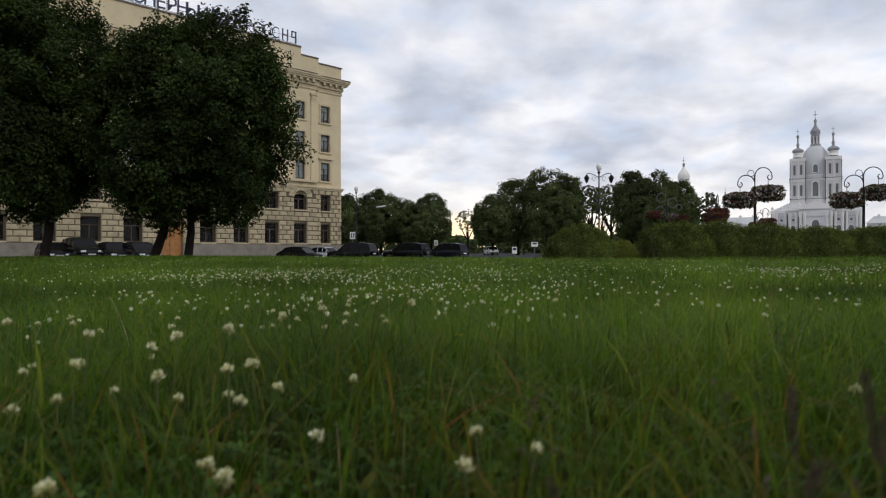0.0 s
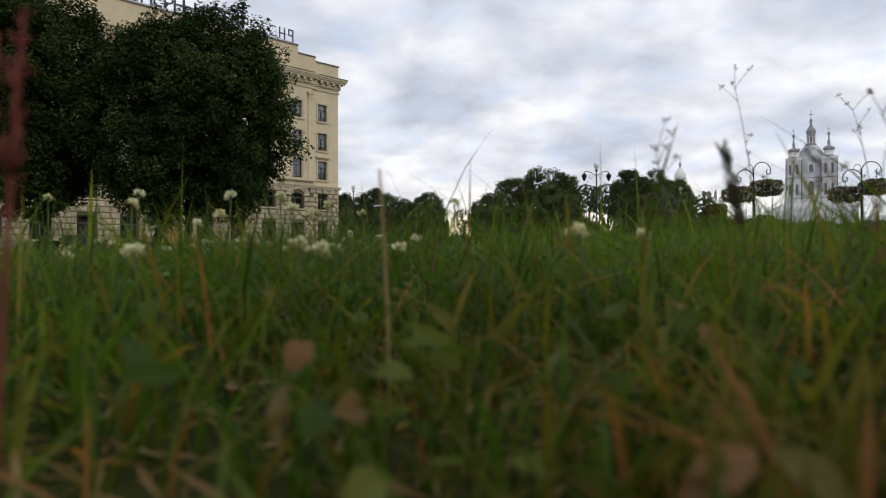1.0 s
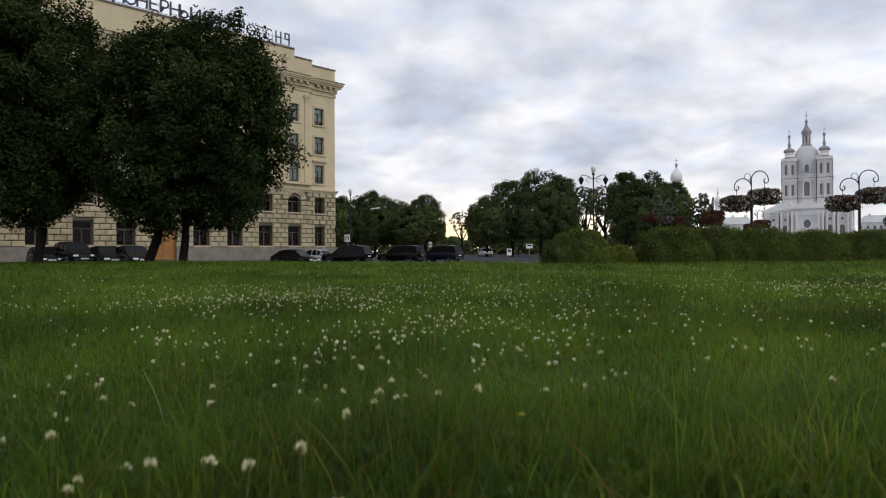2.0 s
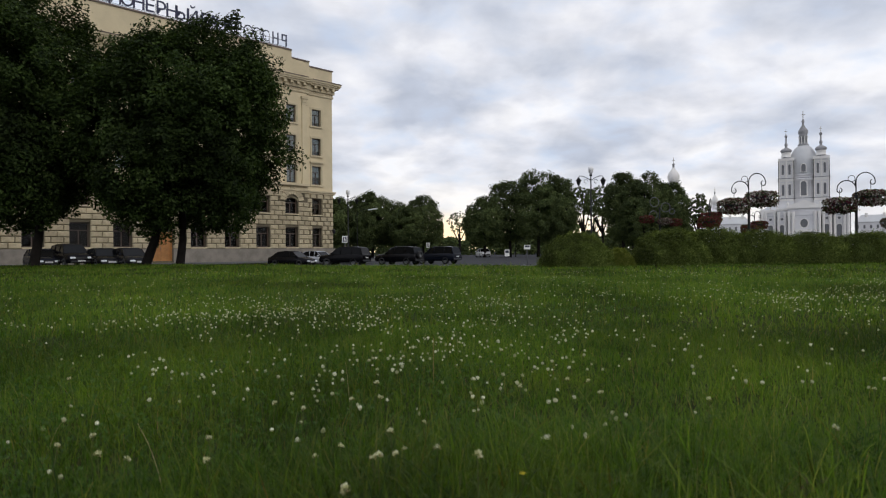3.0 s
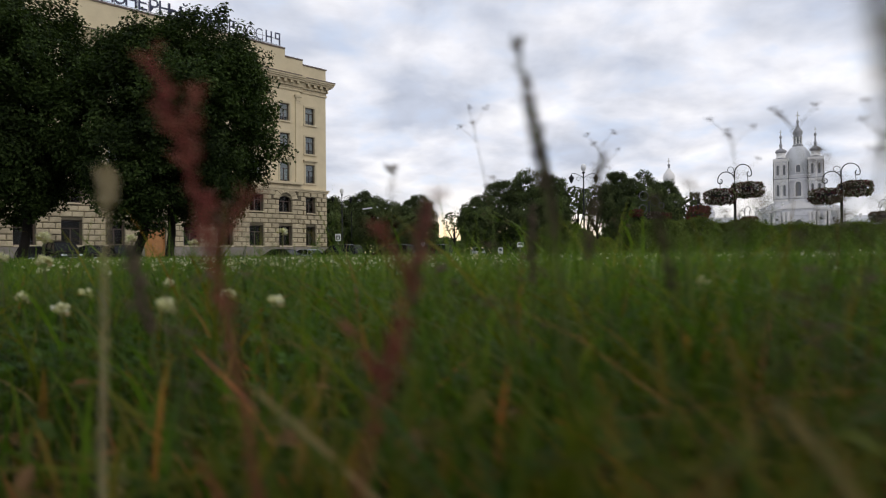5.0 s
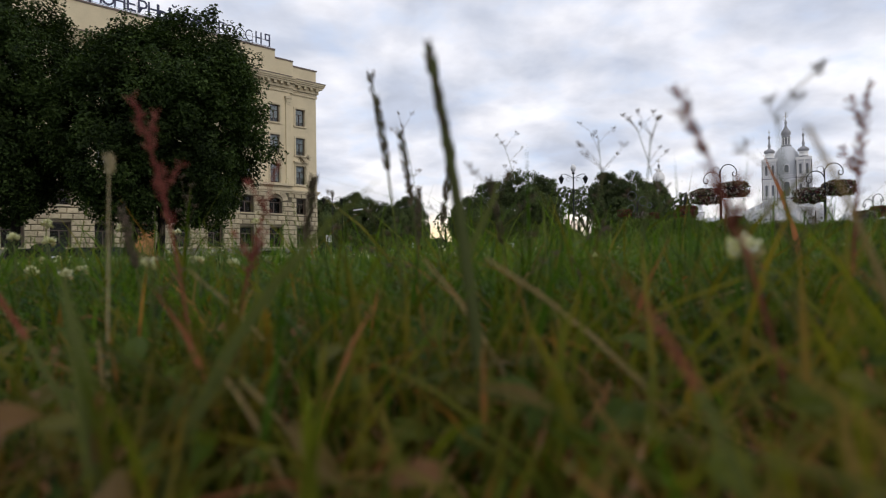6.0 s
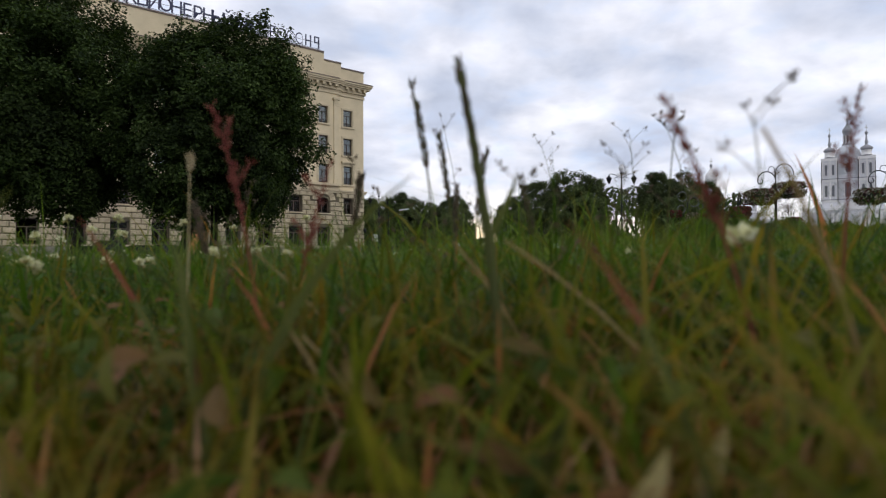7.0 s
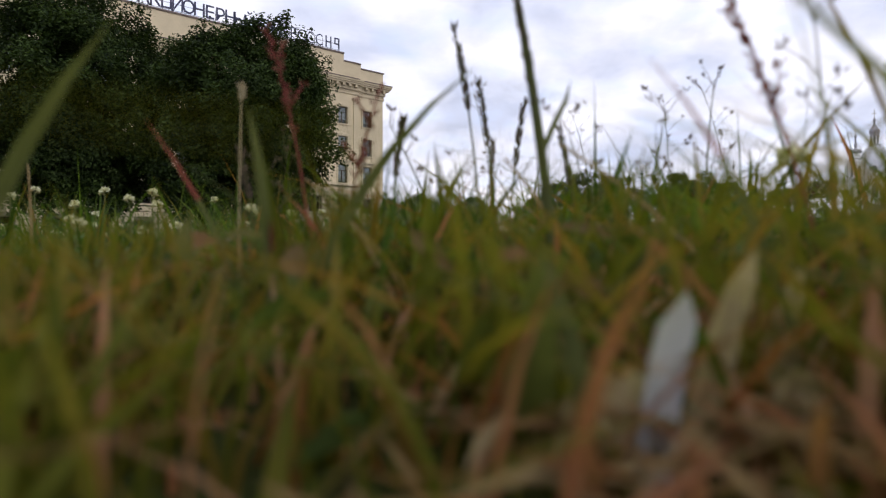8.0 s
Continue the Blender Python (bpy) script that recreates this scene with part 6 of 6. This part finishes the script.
def far_clover():
    """Drifts of clover over the rest of the lawn: small lumpy heads."""
    rng = np.random.default_rng(9)
    drifts = [(-1.05, 3.95, 0.45, 400), (3.0, 5.0, 0.8, 360), (-0.4, 4.6, 0.7, 260), (-0.7, 5.2, 0.8, 160), (0.0, 2.3, 0.5, 120), (0.6, 2.9, 0.6, 110), (-0.6, 1.9, 0.5, 70), (-0.3, 3.0, 0.7, 120), (3.4, 5.4, 0.9, 190), (5.2, 7.5, 1.6, 220), (-3.0, 7.5, 1.8, 170),
              (1.5, 6.5, 1.6, 150), (-6.0, 12.0, 3.5, 220), (2.0, 12.0, 3.0, 230), (8.0, 12.0, 3.0, 230), (-1.3, 2.4, 0.6, 20), (-2.2, 3.6, 0.8, 40), (-0.8, 1.3, 0.35, 14), (1.3, 3.6, 0.8, 35), (0.3, 8.5, 3.0, 200)]
    pts = []
    for x, y, s, n in drifts:
        mid = np.array([[x, y]]) + rng.normal(0, s, (n // 5, 2)) * np.array([1.3, 1.0])
        pts.append(mid[rng.integers(0, len(mid), n)] + rng.normal(0, 0.07 + 0.03 * s, (n, 2)))
    p = keep_on_lawn(np.concatenate(pts))
    p = p[(p[:, 1] > 0.75) & (from_path(p) > 0.55)]
    n = len(p)
    k = 12
    g = (1 + 5 ** 0.5) / 2
    ico = np.array([(-1, g, 0), (1, g, 0), (-1, -g, 0), (1, -g, 0), (0, -1, g), (0, 1, g), (0, -1, -g), (0, 1, -g), (g, 0, -1), (g, 0, 1), (-g, 0, -1), (-g, 0, 1)]) / 1.9
    tri = np.array([(0, 11, 5), (0, 5, 1), (0, 1, 7), (0, 7, 10), (0, 10, 11), (1, 5, 9), (5, 11, 4), (11, 10, 2), (10, 7, 6), (7, 1, 8), (3, 9, 4), (3, 4, 2), (3, 2, 6), (3, 6, 8), (3, 8, 9), (4, 9, 5), (2, 4, 11), (6, 2, 10), (8, 6, 7), (9, 8, 1)])
    r = rng.uniform(0.0036, 0.0068, n)[:, None, None]
    c = np.concatenate([p, (lawn_height(p[:, 0], p[:, 1]) + rng.uniform(0.055, 0.094, n))[:, None]], 1)
    v = (c[:, None, :] + ico[None] * r * rng.uniform(0.7, 1.25, (n, 12, 1))).reshape(-1, 3)
    f = (np.arange(n)[:, None, None] * k + tri[None]).reshape(-1, 3)
    ob = new("clover_drifts", mesh_np("clover_drifts", v, f, M_DRIFT))
    tagged(ob, "drifts of small white clover heads in the grass", "flowers", kind="stuff")
    a = rng.uniform(0, 6.28, n)
    w = np.stack([np.cos(a), np.sin(a), np.zeros(n)], 1) * 0.0012
    base = np.concatenate([p + rng.normal(0, 0.01, (n, 2)), lawn_height(p[:, 0], p[:, 1])[:, None] - 0.005], 1)
    v = np.stack([base - w, base + w, c], 1).reshape(-1, 3)
    f = np.arange(n * 3).reshape(-1, 3)
    tagged(new("clover_stems", mesh_np("clover_stems", v, f, M_STEM)), "thin green clover stems in the grass", "flowers", kind="stuff")


far_clover()


def hawkbit(x, y, h):
    t = thing("yellow_flower", pose(x, y, float(lawn_height(x, y))), "small yellow daisy-like flower in the grass", "flower")
    part("stem", tube("stem", [(0, 0, -0.01), (0.004, 0, h * 0.6), (0.002, 0, h)], 0.001, M_STEM, 5), t)
    rng = np.random.default_rng(2)
    a = np.linspace(0, 2 * np.pi, 22, endpoint=False)
    d = np.stack([np.cos(a), np.sin(a), 0.35 + 0.2 * rng.random(22)], 1)
    v, f = [], []
    for i, q in enumerate(d):
        s = np.array([-q[1], q[0], 0]) * 0.0012
        v += [q * 0.001, q * 0.0055 + s, q * 0.0075, q * 0.0055 - s]
        f += [(4 * i, 4 * i + 1, 4 * i + 2), (4 * i, 4 * i + 2, 4 * i + 3)]
    part("petals", mesh_np("petals", np.array(v), f, M_YELLOW), t, "", pose(0.002, 0, h))


hawkbit(0.03, 1.08, 0.085)


# ---- single stalks ----
def curve_to(base, tip, sag, n=7):
    b, t = Vector((base[0], base[1], float(lawn_height(base[0], base[1])) - 0.008)), Vector(tip)
    c = Vector((b.x * 0.7 + t.x * 0.3, b.y * 0.7 + t.y * 0.3, b.z + (t.z - b.z) * (0.5 + sag)))
    return [b * (1 - q) ** 2 + c * 2 * q * (1 - q) + t * q * q for q in [i / (n - 1) for i in range(n)]]


def strap(path, width, twist=0.5, blunt=False):
    """A flat leaf along a path, folded along its middle, that narrows to a point."""
    v, f = [], []
    n = len(path)
    for i, p in enumerate(path):
        q = i / (n - 1)
        w = width * (0.75 + 0.5 * q) * (1 - q ** (14 if blunt else 3)) * 0.5 + 0.0001
        a = twist + q * 0.6
        s = Vector((math.cos(a), math.sin(a), 0)) * w
        k = Vector((-math.sin(a), math.cos(a), 0)) * w * 0.35
        v += [p - s, p + k, p + s]
        if i:
            o = 3 * i
            f += [(o - 3, o - 2, o + 1, o), (o - 2, o - 1, o + 2, o + 1)]
    return np.array([tuple(p) for p in v]), f


def grains(rng, path, count, length, width, spread, q0, q1, out=0.6):
    """Small pointed husks set along the upper part of a stalk."""
    pts, n = [], len(path) - 1
    dirs = []
    for k in range(count):
        q = q0 + (q1 - q0) * rng.random()
        i = min(int(q * n), n - 1)
        p = path[i].lerp(path[i + 1], q * n - i)
        up = (path[i + 1] - path[i]).normalized()
        a = rng.uniform(0, 6.28)
        side = up.orthogonal().normalized()
        d = (side * math.cos(a) + up.cross(side) * math.sin(a))
        pts.append(p + d * spread * rng.uniform(0.4, 1.0))
        dirs.append((up * (1 - out) + d * out).normalized())
    v, f = [], []
    for k, (p, d) in enumerate(zip(pts, dirs)):
        s = d.orthogonal().normalized() * width * 0.5
        s2 = d.cross(s)
        L = length * rng.uniform(0.7, 1.3)
        for b in (p - d * L * 0.2, p + d * L * 0.35 + s, p + d * L * 0.35 - s * 0.5 + s2 * 0.87, p + d * L * 0.35 - s * 0.5 - s2 * 0.87, p + d * L):
            v.append(tuple(b))
        o = 5 * k
        for a, b in ((1, 2), (2, 3), (3, 1)):
            f += [(o, o + b, o + a), (o + 4, o + a, o + b)]
    return np.array(v), f


STALKS = {
    "seed": ("dark grass stalk with a narrow seed head", "grass stalk"), "sorrel": ("red sorrel stalk with loose ragged flower spikes", "sorrel"),
    "straw": ("pale dry straw stalk standing in the grass", "grass stalk"), "panicle": ("thin grass stalk with an open airy panicle", "grass stalk"),
    "dry": ("withered orange-brown stem leaning in the turf", "grass stalk"), "thick": ("stout dark green stalk with a brown tip", "grass stalk"),
    "blade": ("broad green grass leaf standing upright", "grass leaf"), "red": ("pointed leaf reddened at its tip", "grass leaf"),
    "pale": ("bleached bluish-white broken grass leaf", "grass leaf"), "dryblade": ("dry beige grass leaf bent in the turf", "grass leaf"),
    "broad": ("broad yellow-green weed leaf low in the turf", "weed leaf"),
    "bent": ("thin pale straw bent over the grass", "grass stalk"),
    "purse": ("slender weed with small heart-shaped pods", "weed"),
}
COUNT = [0]
LEAFY = ("blade", "red", "pale", "dryblade", "broad")


def stalk(kind, base, tip):
    COUNT[0] += 1
    rng = random.Random(100 + COUNT[0])
    t = thing("grass_stalk" if kind not in LEAFY else "grass_leaf", pose(base[0], base[1], 0), STALKS[kind][0], STALKS[kind][1], "single stalks in the turf")
    rel = Vector((base[0], base[1], 0))
    path = [p - rel for p in curve_to(base, tip, rng.uniform(0.05, 0.2))]
    if kind in LEAFY:
        w = {"blade": 0.005, "red": 0.0026, "pale": 0.0080, "dryblade": 0.0105, "broad": 0.0125}[kind]
        v, f = strap(path, w, 0.15 + rng.uniform(-0.3, 0.3), kind in ("pale", "dryblade"))
        mat = {"blade": M_STEM, "red": M_RED, "pale": M_PALE, "dryblade": M_STRAW, "broad": M_LOWLEAF}[kind]
        if kind == "red":
            part("leaf_base", mesh_np("leaf_base", v[:15], f[:8], M_STEM, True), t, "green lower half")
            part("leaf_tip", mesh_np("leaf_tip", v[12:], np.array(f[8:]) - 12, M_RED, True), t, "red upper half")
        else:
            part("leaf", mesh_np("leaf", v, f, mat, True), t)
            if kind != "pale":
                part("midrib", tube("midrib", path[:6], [0.0005, 0.0005, 0.0004, 0.0004, 0.0003, 0.0002], mat, 5), t)
        return
    r = {"thick": 0.0025, "dry": 0.0011, "straw": 0.0006, "bent": 0.0007, "purse": 0.0007, "panicle": 0.0005}.get(kind, 0.0008)
    mat = {"dry": M_DRY, "straw": M_STRAW, "bent": M_STRAW, "sorrel": M_RED}.get(kind, M_STEM)
    part("stem", tube("stem", path, [r, r, r * 0.95, r * 0.9, r * 0.8, r * 0.7, r * 0.5], mat, 6), t)
    if kind == "seed":
        part("seed_head", mesh_np("seed_head", *grains(rng, path, 120, 0.0046, 0.0014, 0.0018, 0.66, 1.0, 0.25), M_SEED), t, "dark brown husks")
    elif kind == "thick":
        part("seed_head", mesh_np("seed_head", *grains(rng, path, 110, 0.005, 0.0014, 0.0014, 0.62, 1.0, 0.2), M_SEED), t, "brown husks")
        v, f = strap([path[3], path[3] + Vector((0.006, 0, 0.014)), path[3] + Vector((0.011, 0.002, 0.024)), path[3] + Vector((0.013, 0.002, 0.033))], 0.004)
        part("side_leaf", mesh_np("side_leaf", v, f, M_STEM, True), t)
    elif kind == "sorrel":
        part("flower_spike", mesh_np("flower_spike", *grains(rng, path, 46, 0.0034, 0.0013, 0.0017, 0.58, 1.0, 0.4), M_RED), t, "ragged dull red florets")
        for k in range(3):
            a, p = rng.uniform(0, 6.28), path[4 + k % 2]
            br = [p, p + Vector((math.cos(a) * 0.003, math.sin(a) * 0.003, 0.006)), p + Vector((math.cos(a) * 0.008, math.sin(a) * 0.006, 0.014))]
            b = part("branch", tube("branch", br, [0.0005, 0.0004, 0.0002], M_RED, 5), t)
            part("floret_spray", mesh_np("floret_spray", *grains(rng, br, 12, 0.003, 0.0012, 0.0013, 0.2, 1.0, 0.4), M_RED), b)
    elif kind == "straw":
        part("husk", mesh_np("husk", *grains(rng, path, 26, 0.005, 0.002, 0.0014, 0.93, 1.0, 0.25), M_STRAW), t)
    elif kind in ("panicle", "purse"):
        for k in range(9):
            q = 3 + (k % 4)
            p = path[min(q, 6)].lerp(path[min(q + 1, 6)], rng.random())
            a = rng.uniform(0, 6.28)
            L = rng.uniform(0.008, 0.02)
            end = p + Vector((math.cos(a) * L, math.sin(a) * L * 0.6, L * 0.9))
            b = part("branch", tube("branch", [p, p.lerp(end, 0.5) + Vector((0, 0, 0.001)), end], [0.0003, 0.00025, 0.0002], M_SEED, 4), t)
            part("pod" if kind == "purse" else "spikelet", mesh_np("spikelet", *grains(rng, [p.lerp(end, 0.7), end, end + Vector((0, 0, 0.001))], 1 if kind == "purse" else 6, 0.005 if kind == "purse" else 0.0035, 0.0034 if kind == "purse" else 0.0012, 0.0002 if kind == "purse" else 0.0012, 0.3, 1.0, 0.5), M_SEED), b)


stalk("seed", (0.262, 0.250), (0.244, 0.249, 0.184))
stalk("sorrel", (0.386, 0.021), (0.341, 0.019, 0.153))
stalk("sorrel", (0.449, 0.103), (0.461, 0.102, 0.174))
stalk("straw", (0.113, 0.120), (0.115, 0.120, 0.147))
stalk("panicle", (0.510, 0.448), (0.470, 0.447, 0.224))
stalk("panicle", (0.449, 0.479), (0.440, 0.478, 0.218))
stalk("dry", (0.370, 0.040), (0.283, 0.040, 0.099))
stalk("dry", (0.347, 0.280), (0.497, 0.278, 0.075))
stalk("panicle", (0.266, 0.579), (0.233, 0.576, 0.249))
stalk("panicle", (0.389, 0.582), (0.355, 0.579, 0.227))
stalk("dry", (0.131, 0.085), (0.127, 0.085, 0.070))
stalk("dry", (0.228, 0.012), (0.203, 0.011, 0.065))
stalk("dry", (0.224, 0.118), (0.153, 0.115, 0.095))
stalk("dry", (0.311, 0.079), (0.261, 0.078, 0.099))
stalk("red", (0.335, -0.065), (0.293, -0.068, 0.101))
stalk("blade", (0.428, 0.082), (0.335, 0.080, 0.080))
stalk("thick", (0.286, 0.060), (0.264, 0.058, 0.178))
stalk("blade", (0.275, -0.112), (0.264, -0.113, 0.054))
stalk("blade", (0.280, -0.051), (0.302, -0.050, 0.060))
stalk("pale", (0.284, -0.105), (0.291, -0.106, 0.046))
stalk("dryblade", (0.296, -0.090), (0.310, -0.089, 0.054))
stalk("dryblade", (0.324, -0.057), (0.334, -0.057, 0.050))
stalk("red", (0.165, 0.030), (0.113, 0.025, 0.109))
stalk("red", (0.184, -0.029), (0.187, -0.029, 0.071))
stalk("blade", (0.174, 0.011), (0.249, 0.016, 0.124))
stalk("blade", (0.116, -0.084), (0.166, -0.081, 0.109))
stalk("sorrel", (0.168, 0.103), (0.198, 0.100, 0.142))
stalk("sorrel", (0.168, 0.094), (0.141, 0.087, 0.168))
stalk("red", (0.415, 0.040), (0.349, 0.034, 0.127))
stalk("dry", (0.405, -0.011), (0.362, -0.015, 0.133))
stalk("panicle", (0.387, 0.028), (0.377, 0.026, 0.145))
stalk("purse", (0.418, 0.291), (0.429, 0.290, 0.187))
stalk("seed", (0.252, 0.205), (0.229, 0.205, 0.210))
stalk("panicle", (0.327, 0.183), (0.301, 0.180, 0.136))
stalk("panicle", (0.359, 0.237), (0.379, 0.237, 0.154))
stalk("dry", (0.237, 0.026), (0.204, 0.023, 0.062))
stalk("purse", (0.229, 0.276), (0.174, 0.270, 0.156))
stalk("seed", (0.263, 0.278), (0.280, 0.278, 0.175))
stalk("seed", (0.329, 0.282), (0.307, 0.280, 0.155))
stalk("dry", (-0.089, 0.226), (-0.094, 0.225, 0.122))
stalk("sorrel", (-0.177, 0.085), (-0.168, 0.084, 0.143))
stalk("seed", (0.089, 0.227), (0.069, 0.226, 0.131))
stalk("panicle", (0.083, 0.327), (0.070, 0.326, 0.145))
stalk("broad", (0.262, -0.097), (0.266, -0.099, 0.055))
stalk("broad", (0.289, -0.050), (0.295, -0.051, 0.057))
stalk("dryblade", (0.302, -0.079), (0.310, -0.080, 0.046))
stalk("dryblade", (0.317, -0.068), (0.336, -0.068, 0.038))
stalk("broad", (0.249, -0.083), (0.256, -0.084, 0.044))
stalk("dryblade", (0.270, -0.102), (0.276, -0.103, 0.032))
stalk("blade", (0.189, -0.028), (0.179, -0.031, 0.100))
stalk("dryblade", (0.336, -0.066), (0.340, -0.068, 0.043))
stalk("dryblade", (0.278, -0.106), (0.280, -0.107, 0.033))
stalk("dryblade", (0.317, -0.093), (0.315, -0.095, 0.031))
stalk("dryblade", (0.333, -0.087), (0.335, -0.088, 0.035))


def scatter_stalks():
    """More thin stalks over the trodden strip, and pale straws farther out on the lawn."""
    rng = random.Random(31)
    for n in range(7):
        x, y = rng.uniform(0.1, 0.8), rng.uniform(0.15, 0.45)
        stalk(("panicle", "seed", "purse", "panicle")[n % 4], (x, y), (x + rng.uniform(-0.03, 0.03), y + rng.uniform(-0.02, 0.02), rng.uniform(0.10, 0.165)))
    for n in range(9):
        x, y = rng.uniform(-1.4, 1.6), rng.uniform(1.3, 3.2)
        stalk("bent", (x, y), (x + rng.uniform(-0.07, 0.07), y + rng.uniform(-0.04, 0.04), rng.uniform(0.09, 0.15)))
    stalk("bent", (-0.62, 1.17), (-0.68, 1.18, 0.16))


scatter_stalks()
